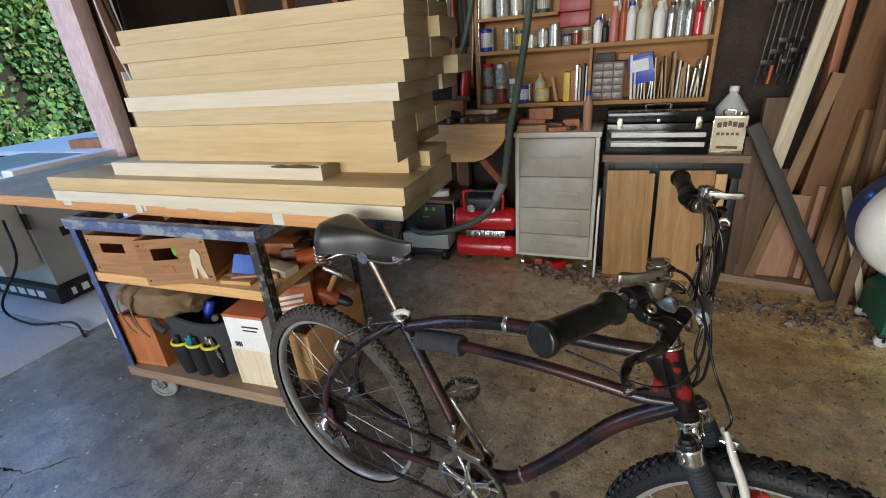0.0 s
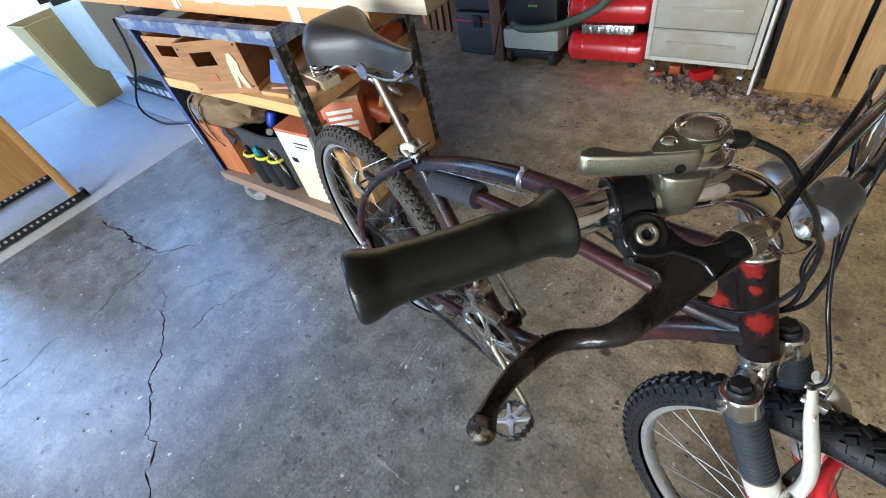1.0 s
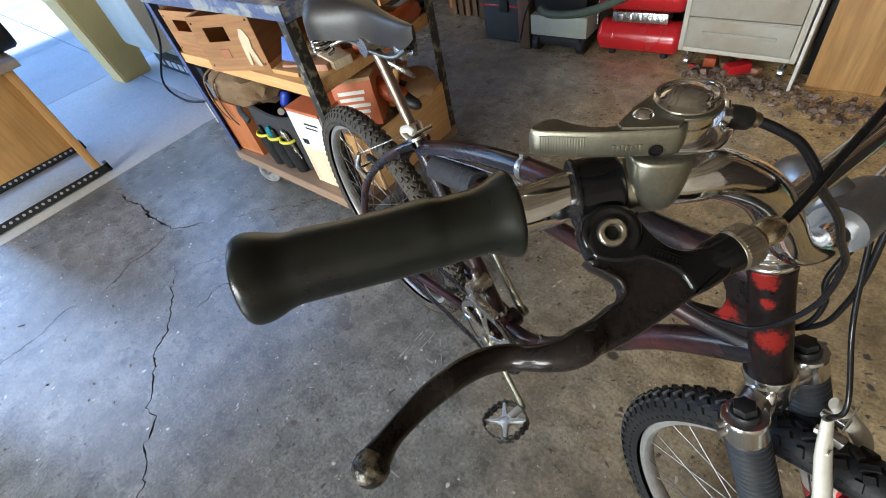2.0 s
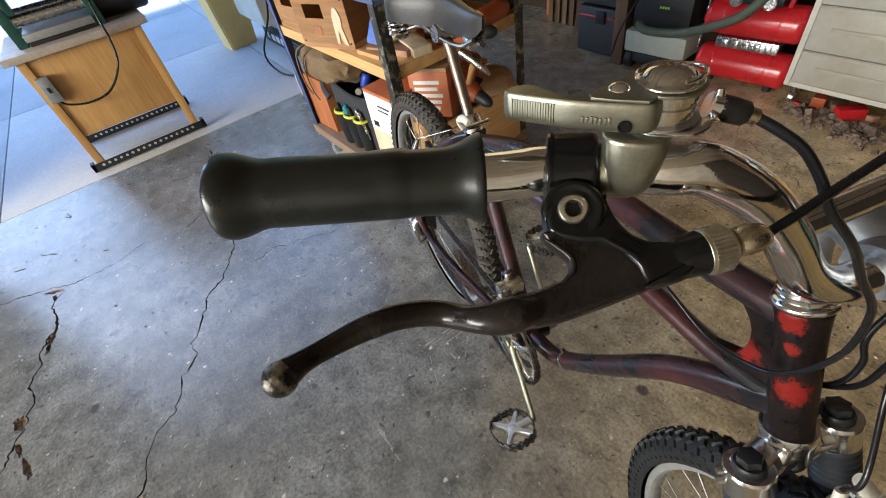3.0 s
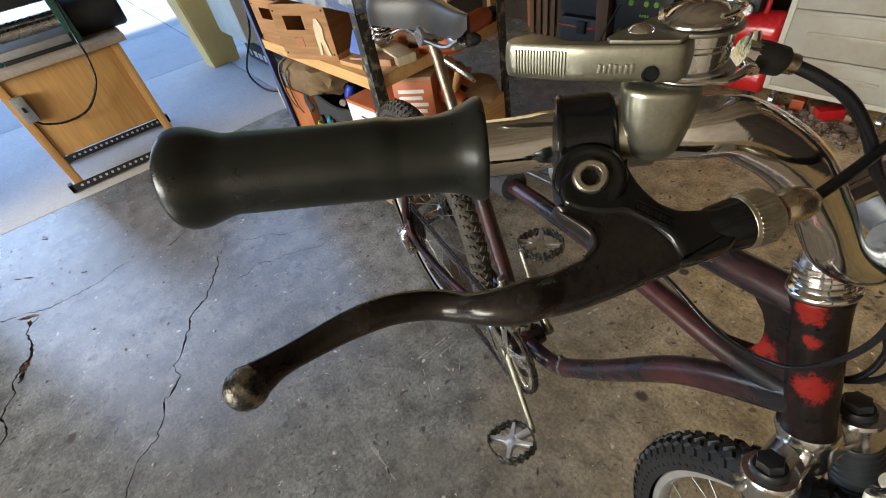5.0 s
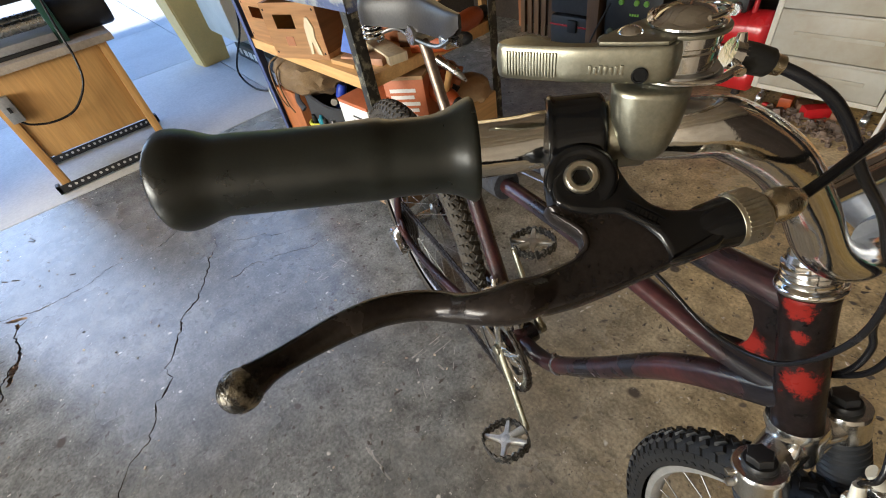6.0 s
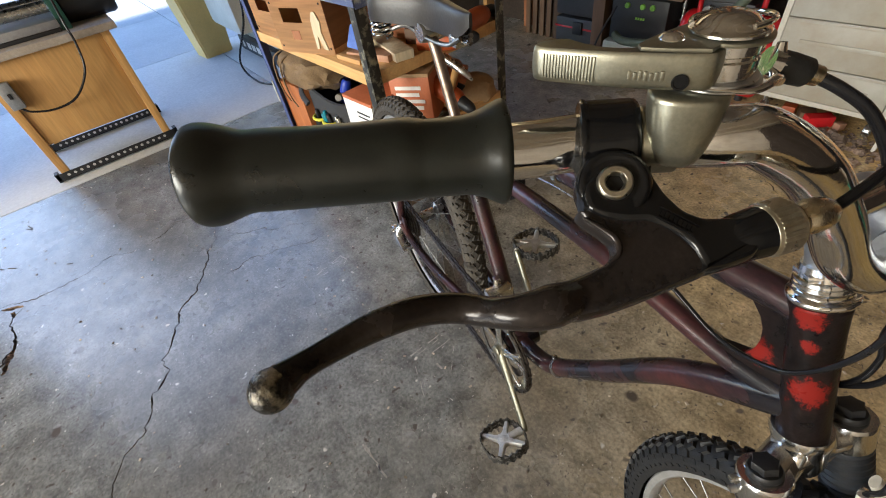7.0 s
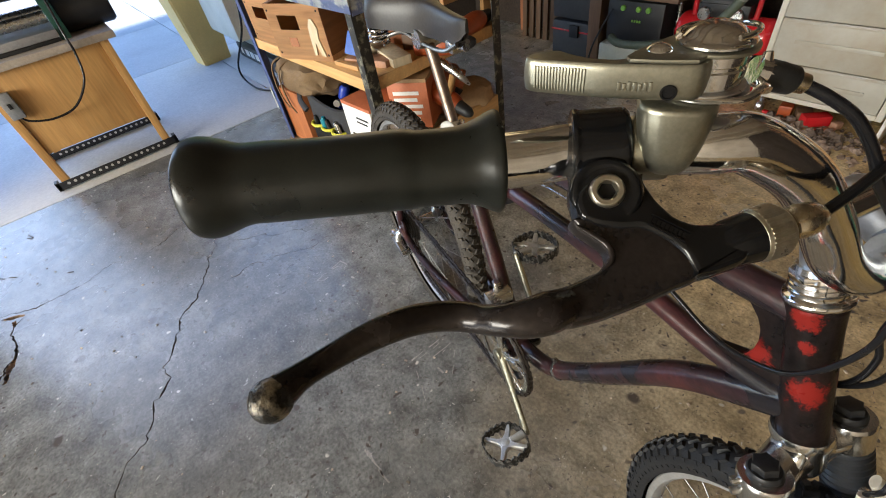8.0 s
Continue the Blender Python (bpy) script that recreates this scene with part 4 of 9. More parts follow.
    sprk = [Vector((0.046 * math.cos(a), -0.042, 0.335 + 0.046 * math.sin(a))) for a in (radians(-60 - 200 * k / 8) for k in range(9))]
    loop = path + lower + sprk
    dense = []
    for a, b in zip(loop, loop[1:] + loop[:1]):
        n = max(1, int((b - a).length / 0.004))
        dense += [a.lerp(b, i / n) for i in range(n)]
    pts, acc = [dense[0]], 0.0
    for a, b in zip(dense, dense[1:]):
        acc += (b - a).length
        if acc >= 0.0127:
            pts.append(b)
            acc = 0.0
    bm = B()
    for i, (a, b) in enumerate(zip(pts, pts[1:] + pts[:1])):
        w = 0.0034 if i % 2 else 0.0020
        dd = (b - a).normalized()
        for s in (-1, 1):
            o = Vector((0, s * w, 0))
            tube(bm, [a - dd * 0.002 + o, a.lerp(b, 0.5) + o, b + dd * 0.002 + o], [0.0040, 0.0028, 0.0040], 6, 1, flat=1.0)
        tube(bm, [a + Vector((0, -0.004, 0)), a + Vector((0, 0.004, 0))], 0.003, 6)
    tagged(part("chain", bm, RUST, bike, "dark dirty bicycle chain"), kind="stuff")
    # rear derailleur
    bm = B()
    tube(bm, [(0.002, -0.070, 0.318), (-0.004, -0.080, 0.300), (0.000, -0.082, 0.282)], [0.010, 0.013, 0.012], 14, 4)
    box(bm, -0.026, 0.034, -0.094, -0.068, 0.262, 0.290, 0.006, Matrix.Translation((0.004, -0.081, 0.276)) @ Matrix.Rotation(radians(24), 4, "Y") @ Matrix.Translation((-0.004, 0.081, -0.276)))
    box(bm, -0.034, -0.008, -0.092, -0.066, 0.272, 0.308, 0.006)
    tube(bm, [(0.028, -0.092, 0.262), (0.028, -0.060, 0.262)], 0.012, 16)
    tube(bm, [(-0.020, -0.098, 0.296), (-0.020, -0.064, 0.296)], 0.006, 12)
    part("rear_derailleur", bm, ALLOY, bike, "silver rear derailleur hanging at the rear axle")
    for j in jockey:
        bm = B()
        lathe(bm, [(0, -0.004), (0.020, -0.003), (0.022, 0), (0.020, 0.003), (0, 0.004)], Matrix.Translation(j) @ turn, 14)
        part("jockey_wheel", bm, BLACKPLASTIC, bike)
    bm = B()
    tube(bm, [jockey[0] + Vector((0, -0.009, 0)), jockey[1] + Vector((0, -0.009, 0))], 0.010, 10, flat=0.3, up=(0, 1, 0))
    part("derailleur_cage", bm, STEEL, bike)
    # front derailleur
    bm = B()
    box(bm, 0.440, 0.520, -0.056, -0.036, 0.405, 0.424, 0.004, Matrix.Translation((0, 0, 0)))
    box(bm, 0.425, 0.452, -0.050, 0.004, 0.415, 0.445, 0.005)
    tube(bm, [(0.43, -0.02, 0.43), (0.425, -0.02, 0.46)], 0.008, 10)
    part("front_derailleur", bm, ALLOY, bike, "silver front derailleur cage")


drivetrain()


def rear_brake():
    for s in (-1, 1):
        bm = B()
        tube(bm, [(0.100, s * 0.060, 0.560), (0.092, s * 0.068, 0.590), (0.105, s * 0.060, 0.625)], [0.007, 0.008, 0.005], 10, 4)
        tube(bm, [(0.10, s * 0.030, 0.588), (0.10, s * 0.070, 0.590)], 0.004, 8)
        part("rear_brake_arm", bm, ALLOY, bike, "silver cantilever brake arm on the seat stay")
    for s in (-1, 1):
        bm = B()
        box(bm, 0.072, 0.132, s * 0.030 - 0.006, s * 0.030 + 0.006, 0.578, 0.594, 0.003, None)
        part("brake_pad", bm, RUBBER, bike)
    bm = B()
    tube(bm, [(0.105, -0.060, 0.625), (0.165, 0, 0.655), (0.105, 0.060, 0.625)], 0.0012, 6)
    tube(bm, [(0.165, 0, 0.655), (0.28, 0, 0.70)], 0.0012, 6)
    part("brake_wire", bm, STEEL, bike)


rear_brake()


def seat():
    bm = B()
    tube(bm, [(0.272, 0, 0.706), (0.228, 0, 0.790), (0.206, 0, 0.832), (0.188, 0, 0.858)], 0.0100, 16, 4)
    part("seat_post", bm, SEATPOST, bike, "worn steel seat post")
    bm = B()
    lathe(bm, [(0.015, -0.017), (0.0195, -0.017), (0.0200, -0.008), (0.0200, 0.010), (0.0185, 0.014), (0.015, 0.014)], axis((0.268, 0, 0.716), (-0.475, 0, 0.88)), 20, closed=True)
    tube(bm, [(0.292, -0.024, 0.722), (0.292, 0.024, 0.722)], 0.005, 10)
    clamp = part("seat_clamp", bm, ALLOY, bike, "chrome quick-release seat clamp")
    bm = B()
    tube(bm, [(0.290, -0.026, 0.722), (0.282, -0.032, 0.737), (0.310, -0.034, 0.752), (0.330, -0.034, 0.752)], [0.007, 0.006, 0.007, 0.006], 10, 5, flat=0.6)
    part("quick_release", bm, WHITEPAINT, clamp, "pale quick-release lever")
    # leather top: broad rounded back, long slim nose
    bm = B()
    n, rows_ = 30, []
    for i in range(n + 1):
        u = i / n
        x = 0.054 + 0.262 * u
        w = 0.010 + 0.074 / (1 + math.exp((u - 0.36) * 9.5))
        w *= (1 - (1 - min(1, u / 0.18)) ** 2.4 * 0.60) * math.sqrt(max(0.02, 1 - max(0, (u - 0.84) / 0.16) ** 2 * 0.92))
        zt = 0.940 - 0.026 * (1 - math.cos(min(1.0, u * 1.1) * math.pi)) / 2 - 0.014 * (1 - min(1, u / 0.18)) ** 2
        drop = (0.066 - 0.036 * u) * math.sqrt(max(0.05, 1 - max(0, (u - 0.84) / 0.16) ** 2 * 0.85))
        row = []
        for j in range(19):
            v = -1 + 2 * j / 18
            a = abs(v)
            yy = math.copysign(w * math.sin(min(1, a * 1.18) * math.pi / 2), v)
            zz = zt - 0.008 * a * a - drop * max(0, (a - 0.30) / 0.70) ** 1.5
            row.append(bm.verts.new((x, yy, zz)))
        rows_.append(row)
    for a, b in zip(rows_, rows_[1:]):
        for j in range(18):
            bm.faces.new((a[j], a[j + 1], b[j + 1], b[j]))
    bm.faces.new(rows_[0])
    bm.faces.new(rows_[-1][::-1])
    bmesh.ops.recalc_face_normals(bm, faces=bm.faces)
    bmesh.ops.solidify(bm, geom=bm.faces[:], thickness=0.004)
    sad = part("saddle", bm, LEATHER, bike, "worn black leather saddle with scuffs", 60)
    sad.matrix_basis = Matrix.Translation((0.17, 0.004, 0.90)) @ Matrix.Rotation(radians(3), 4, "Z") @ Matrix.Rotation(radians(2), 4, "Y") @ Matrix.Translation((-0.17, 0, -0.90))
    for s in (-1, 1):
        bm = B()
        tube(bm, [(0.300, s * 0.010, 0.876), (0.268, s * 0.018, 0.860), (0.20, s * 0.021, 0.856), (0.130, s * 0.022, 0.858), (0.095, s * 0.042, 0.846), (0.084, s * 0.046, 0.838)], 0.0038, 8, 5)
        part("saddle_rail", bm, SPOKE, sad, "dull steel saddle rail")
        bm = B()
        coil = []
        for k in range(55):
            a = 2 * math.pi * k / 11
            coil.append((0.084 + 0.018 * math.cos(a), s * 0.052 + 0.018 * math.sin(a), 0.836 + 0.046 * k / 54))
        tube(bm, coil, 0.0031, 8)
        part("saddle_spring", bm, CHROME, sad, "chrome coil spring under the saddle")
    bm = B()
    box(bm, 0.268, 0.292, -0.014, 0.014, 0.858, 0.876, 0.004)
    tube(bm, [(0.276, 0, 0.866), (0.312, 0, 0.872)], 0.006, 10)
    part("nose_bolt", bm, STEEL, sad)
    bm = B()
    lathe(bm, [(0, -0.026), (0.016, -0.026), (0.018, -0.012), (0.018, 0.012), (0.016, 0.026), (0, 0.026)], axis((0.188, 0, 0.860), (0, 1, 0)), 16)
    part("saddle_clamp", bm, STEEL, sad)


seat()


# ---- fork, stem and bars ----
def fork():
    c = HT0 + HAX * 0.006
    down = -HAX
    fwd = STEER.to_3x3() @ Vector((HAX.z, 0, -HAX.x)).normalized()
    side = down.cross(fwd).normalized()
    side = side if side.y > 0 else -side
    legs = {s: c + down * (0.014 if s < 0 else 0.006) + fwd * 0.006 + side * (s * 0.050) for s in (-1, 1)}
    bm = B()
    lathe(bm, [(0, 0.006), (0.0225, 0.006), (0.0238, 0.001), (0.0225, -0.006), (0.0205, -0.014), (0.0205, -0.030), (0.017, -0.040), (0, -0.040)], axis(c, HAX), 28)
    for s in (-1, 1):
        p = legs[s]
        tube(bm, [c + down * 0.020, c + down * 0.024 + side * (s * 0.022), p + down * 0.014], [0.020, 0.017, 0.018], 16, 5)
        lathe(bm, [(0.0, -0.016), (0.0200, -0.016), (0.0212, -0.013), (0.0212, 0.012), (0.020, 0.015), (0, 0.015)], axis(p + down * 0.014, HAX), 24)
    fk = part("fork", bm, CROWN, bike, "polished alloy suspension fork crown", 60)
    # cast shoulders that widen from the neck out to the two legs
    out, thru = side.normalized(), fwd.normalized()
    for s in (-1, 1):
        web = [(0.004, 0.004), (0.0205, 0.000), (0.0235, -0.010), (0.0300, -0.0165), (0.046, -0.010), (0.060, -0.012), (0.064, -0.022), (0.060, -0.032), (0.034, -0.034), (0.020, -0.040), (0.004, -0.040)]
        o = c + thru * 0.016
        m = Matrix(((out.x * s, HAX.x, thru.x, o.x), (out.y * s, HAX.y, thru.y, o.y), (out.z * s, HAX.z, thru.z, o.z), (0, 0, 0, 1)))
        part("crown_shoulder", pillow(rounded(web), m, 0.030, 0.0065, 5), CROWN, fk, "polished cast crown shoulder", 60)
        bm = B()
        for dz in (-0.008, 0.006):
            q = legs[s] + down * (0.014 + dz) + out * (s * 0.018) - thru * 0.010
            lathe(bm, [(0, 0.006), (0.0032, 0.006), (0.0036, 0.004), (0.0036, -0.004), (0, -0.004)], axis(q, out * s - thru * 0.4), 12)
        part("pinch_bolt", bm, STEEL, fk, "steel pinch bolts")
    for s in (-1, 1):
        p = legs[s]
        end = FRONT + side * (s * 0.054) + Vector((-0.018, 0, 0.010))
        lie = (end - p - down * 0.03).normalized()
        lie = (lie * 0.9 + down * 0.1).normalized()
        bm = B()
        hexa = [(0.0110 * (1 if j % 2 else 0.82) * math.cos(2 * math.pi * j / 12), 0.0110 * (1 if j % 2 else 0.82) * math.sin(2 * math.pi * j / 12)) for j in range(12)]
        prism(bm, hexa, 0.012, axis(p - down * 0.003, HAX), 0.0015)
        lathe(bm, [(0, 0.0), (0.0135, 0.0), (0.0140, 0.003), (0.0125, 0.006), (0, 0.006)], axis(p - down * 0.001, HAX), 20)
        part("preload_knob", bm, BLACKPLASTIC, fk, "black lobed fork adjuster knob")
        bm = B()
        q = p + down * 0.026
        prof, n = [], 15
        for k in range(n):
            z = 0.004 + 0.110 * k / n
            prof += [(0.0185, z), (0.0208, z + 0.0022), (0.0208, z + 0.0042), (0.0185, z + 0.0064)]
        lathe(bm, [(0.017, -0.004)] + prof + [(0.017, 0.116)], axis(q, lie), 24)
        part("fork_boot", bm, BOOT, fk, "black ribbed rubber fork boot")
        bm = B()
        a, b = q + lie * 0.112, q + lie * (0.150 if s < 0 else 0.190)
        tube(bm, [a, a + lie * 0.004, b], [0.0222, 0.0212, 0.0202], 20)
        part("fork_collar", bm, WHITEPAINT, fk, "white upper slider collar")
        bm = B()
        tube(bm, [b, b.lerp(end, 0.6), end + Vector((0, 0, 0.012))], [0.0212, 0.0195, 0.0165], 20, 4)
        box(bm, -0.014, 0.030, -0.004, 0.004, -0.024, 0.016, 0.003, Matrix.Translation(end))
        sl = part("fork_slider", bm, FORKRED, fk, "red lower fork slider")
        bm = B()
        for k in range(4):
            g = b.lerp(end, 0.08 + 0.09 * k)
            box(bm, -0.0035, 0.0035, -0.007, 0.007, -0.0005, 0.0012, 0, Matrix.Translation(g) @ axis((0, 0, 0), fwd * 0.25 + side * s) @ Matrix.Translation((0, 0, 0.0205)))
        part("slider_lettering", bm, WHITEPAINT, sl, "pale lettering blocks on the slider")
        legs[s] = (p, q, lie, a, b)
    # brace over the tyre, and the two tall brake arms
    bm = B()
    a0, a1 = legs[-1][4] + fwd * 0.012, legs[1][4] + fwd * 0.012
    top = (a0 + a1) / 2 - down * 0.048 + fwd * 0.030
    tube(bm, [a0, a0.lerp(top, 0.55) + fwd * 0.020 - side * 0.020, top - side * 0.018, top + side * 0.018, a1.lerp(top, 0.55) + fwd * 0.020 + side * 0.020, a1], [0.009, 0.007, 0.007, 0.007, 0.007, 0.009], 12, 5)
    part("fork_brace", bm, FORKRED, fk, "red fork brace over the tyre")
    tips = {}
    for s in (-1, 1):
        base = legs[s][3] + fwd * 0.026 + legs[s][2] * 0.026
        tip = Vector((0.960, s * 0.026 + 0.004, 0.704 if s < 0 else 0.660))
        bm = B()
        tube(bm, [base, base.lerp(tip, 0.22) + fwd * 0.012, base.lerp(tip, 0.5) + fwd * 0.016 + side * (s * 0.010), base.lerp(tip, 0.8) + fwd * 0.006 + side * (s * 0.006), tip], [0.013, 0.0125, 0.0115, 0.0100, 0.0065], 14, 6, flat=0.62)
        arm = part("brake_arm", bm, WHITEPAINT, fk, "white linear-pull brake arm")
        bm = B()
        lathe(bm, [(0, 0), (0.0095, 0), (0.0095, 0.016), (0.0065, 0.018), (0.0065, 0.024), (0, 0.024)], axis(base + fwd * 0.006, fwd), 14)
        part("brake_pivot", bm, STEEL, arm, "steel pivot bolt")
        bm = B()
        sh = base - down * 0.022 - side * (s * 0.026)
        tube(bm, [base - down * 0.022 + fwd * 0.010 + side * (s * 0.016), sh], 0.0045, 8)
        lathe(bm, [(0, 0), (0.0085, 0), (0.0085, 0.007), (0, 0.007)], axis(base - down * 0.022 + fwd * 0.010 + side * (s * 0.012), side * s), 6)
        part("shoe_bolt", bm, STEEL, arm, "steel brake shoe bolt")
        bm = B()
        box(bm, -0.008, 0.008, -0.034, 0.034, -0.006, 0.006, 0.003, axis(sh, side))
        part("brake_shoe", bm, RUBBER, arm)
        bm = B()
        k = tip - down * 0.0
        k = tip + down * 0.022
        tube(bm, [k - fwd * 0.008, k + fwd * 0.012], 0.0048, 8)
        box(bm, -0.006, 0.006, -0.005, 0.005, -0.005, 0.005, 0.001, Matrix.Translation(k + fwd * 0.008))
        part("wire_clamp", bm, STEEL, arm)
        tips[s] = k
    bm = B()
    tube(bm, [tips[-1] - side * 0.02 + fwd * 0.010, tips[1] + side * 0.03 + fwd * 0.010], 0.0010, 6)
    part("brake_wire", bm, STEEL, fk)
    r = tips[-1] - down * 0.022
    return r


BRAKE_END = fork()


def stem():
    bm = B()
    n = HT1 + HAX * 0.002
    lathe(bm, [(0, 0), (0.0205, 0), (0.0222, 0.0008), (0.0228, 0.0024), (0.0226, 0.0042), (0.0214, 0.0056), (0.0196, 0.0064), (0.0186, 0.0072), (0.0186, 0.0086), (0.0194, 0.0092), (0.0196, 0.0112), (0.0190, 0.0120), (0.0180, 0.0124), (0.0180, 0.0134), (0.0188, 0.0140), (0.0188, 0.0160), (0.0178, 0.0166), (0.0176, 0.0180), (0.0186, 0.0186), (0.0186, 0.0200), (0.0165, 0.0206), (0.0158, 0.0260), (0.0150, 0.030), (0, 0.030)], axis(n, HAX), 36)
    hexn = [(0.0185 * math.cos(math.pi * k / 3), 0.0185 * math.sin(math.pi * k / 3)) for k in range(6)]
    prism(bm, hexn, 0.006, axis(n + HAX * 0.019, HAX), 0.0008)
    part("headset", bm, CHROME, bike, "chrome headset cups and locknut")
    bm = B()
    q = HT1 + HAX * 0.030
    e = place((0.886, 0.002, 0.904))
    tube(bm, [q - HAX * 0.005, q + HAX * 0.030, q + HAX * 0.052 + Vector((0.012, 0, 0.004)), q.lerp(e, 0.5) + HAX * 0.036, e], [0.0125, 0.0135, 0.0165, 0.0165, 0.0150], 18, 6)
    lathe(bm, [(0.010, -0.022), (0.0175, -0.022), (0.0185, -0.018), (0.0185, 0.018), (0.0175, 0.022), (0.010, 0.022)], axis(place((0.892, 0.004, 0.903)), STEER.to_3x3() @ Vector((0, 1, 0))), 22, closed=True)
    part("stem", bm, mat("dull_grey_forged_alloy", (0.34, 0.35, 0.37), 0.38, 0.9, (0.26, 0.27, 0.29), 30, 0.4, 300, 0.08, 0.04), bike, "dull grey forged gooseneck stem")


stem()
GRIP_IN, GRIP_OUT = place((0.8152, -0.2262, 1.0038)), place((0.7740, -0.3330, 1.0100))
RIGHT = [(0.892, -0.018, 0.903), (0.889, -0.049, 0.907), (0.884, -0.076, 0.927), (0.877, -0.098, 0.959), (0.8712, -0.122, 0.987), (0.8625, -0.147, 1.0055), (0.8560, -0.1605, 1.0080), (0.8460, -0.1715, 1.0065), (0.8355, -0.1835, 1.0042), (0.8245, -0.2000, 1.0035)]


def bars():
    bm = B()
    pts = [place(p) for p in RIGHT] + [GRIP_IN, GRIP_OUT]
    tube(bm, [mirror(p) for p in reversed(pts)] + pts, 0.0111, 28, 8)
    bar = part("handlebar", bm, CHROME, bike, "tall chrome cruiser handlebar")
    bm = B()
    a = place((0.8765, -0.097, 0.960))
    b = mirror(a)
    tube(bm, [a, b], 0.0075, 16)
    part("crossbar", bm, CHROME, bar, "slim chrome crossbar")
    ln = (GRIP_OUT - GRIP_IN).length
    prof = [(0.0112, 0.0060), (0.0150, 0.0026), (0.0186, 0.0004), (0.0198, 0.0), (0.0204, 0.0010), (0.0202, 0.0024), (0.0190, 0.0050), (0.0174, 0.0082), (0.0161, 0.0118), (0.0154, 0.0160), (0.0151, 0.0220), (0.0150, 0.0300), (0.0152, 0.0328), (0.0158, 0.0356),
            (0.0160, 0.0400), (0.0158, 0.055), (0.0157, 0.075), (0.0156, ln - 0.022), (0.0155, ln - 0.0185), (0.0158, ln - 0.0155), (0.0168, ln - 0.0120), (0.0182, ln - 0.0085), (0.0193, ln - 0.0050), (0.0198, ln - 0.0020),
            (0.0198, ln + 0.0006), (0.0193, ln + 0.0026), (0.0180, ln + 0.0040), (0.0150, ln + 0.0046), (0.0080, ln + 0.0046), (0.0, ln + 0.0044)]
    for p, q in ((GRIP_IN, GRIP_OUT), (mirror(GRIP_IN), mirror(GRIP_OUT))):
        bm = B()
        lathe(bm, prof, axis(p, q - p), 56)
        # years of use have left the sleeve a little uneven
        mid, way = (p + q) / 2, (q - p).normalized()
        for v in bm.verts:
            out = v.co - p
            out -= way * out.dot(way)
            if out.length > 0.013:
                v.co += out.normalized() * (0.0009 * noise.noise(v.co * 38) + 0.0003 * noise.noise(v.co * 130))
        part("grip", bm, GRIP, bike, "dull black rubber grip with flared ends", 60)


bars()


def lay_on_bar(bm, f):
    """Moves a mesh built beside the straight bars to where the bars stand."""
    for v in bm.verts:
        v.co = f(v.co)
    return bm


NICKEL = mat("scuffed_nickel", (0.72, 0.70, 0.62), 0.30, 1.0, (0.45, 0.40, 0.30), 90, 0.4, 400, 0.1, 0.03)
BALLWORN = mat("worn_bare_ball", (0.018, 0.016, 0.014), 0.28, 0.35, (0.30, 0.26, 0.19), 150, 0.5, 500, 0.2, 0.25, contrast=0.18, bias=0.07)


def weld(ob, voxel, rounds):
    """Melts the overlapping pieces of a casting into one smooth skin."""
    mod = ob.modifiers.new("melt", "REMESH")
    mod.mode, mod.voxel_size, mod.use_smooth_shade = "VOXEL", voxel, True
    mod = ob.modifiers.new("soften", "SMOOTH")
    mod.factor, mod.iterations = 0.5, rounds
    me = bpy.data.meshes.new_from_object(ob.evaluated_get(bpy.context.evaluated_depsgraph_get()))
    ob.modifiers.clear()
    ob.data = me
    for p in me.polygons:
        p.use_smooth = True


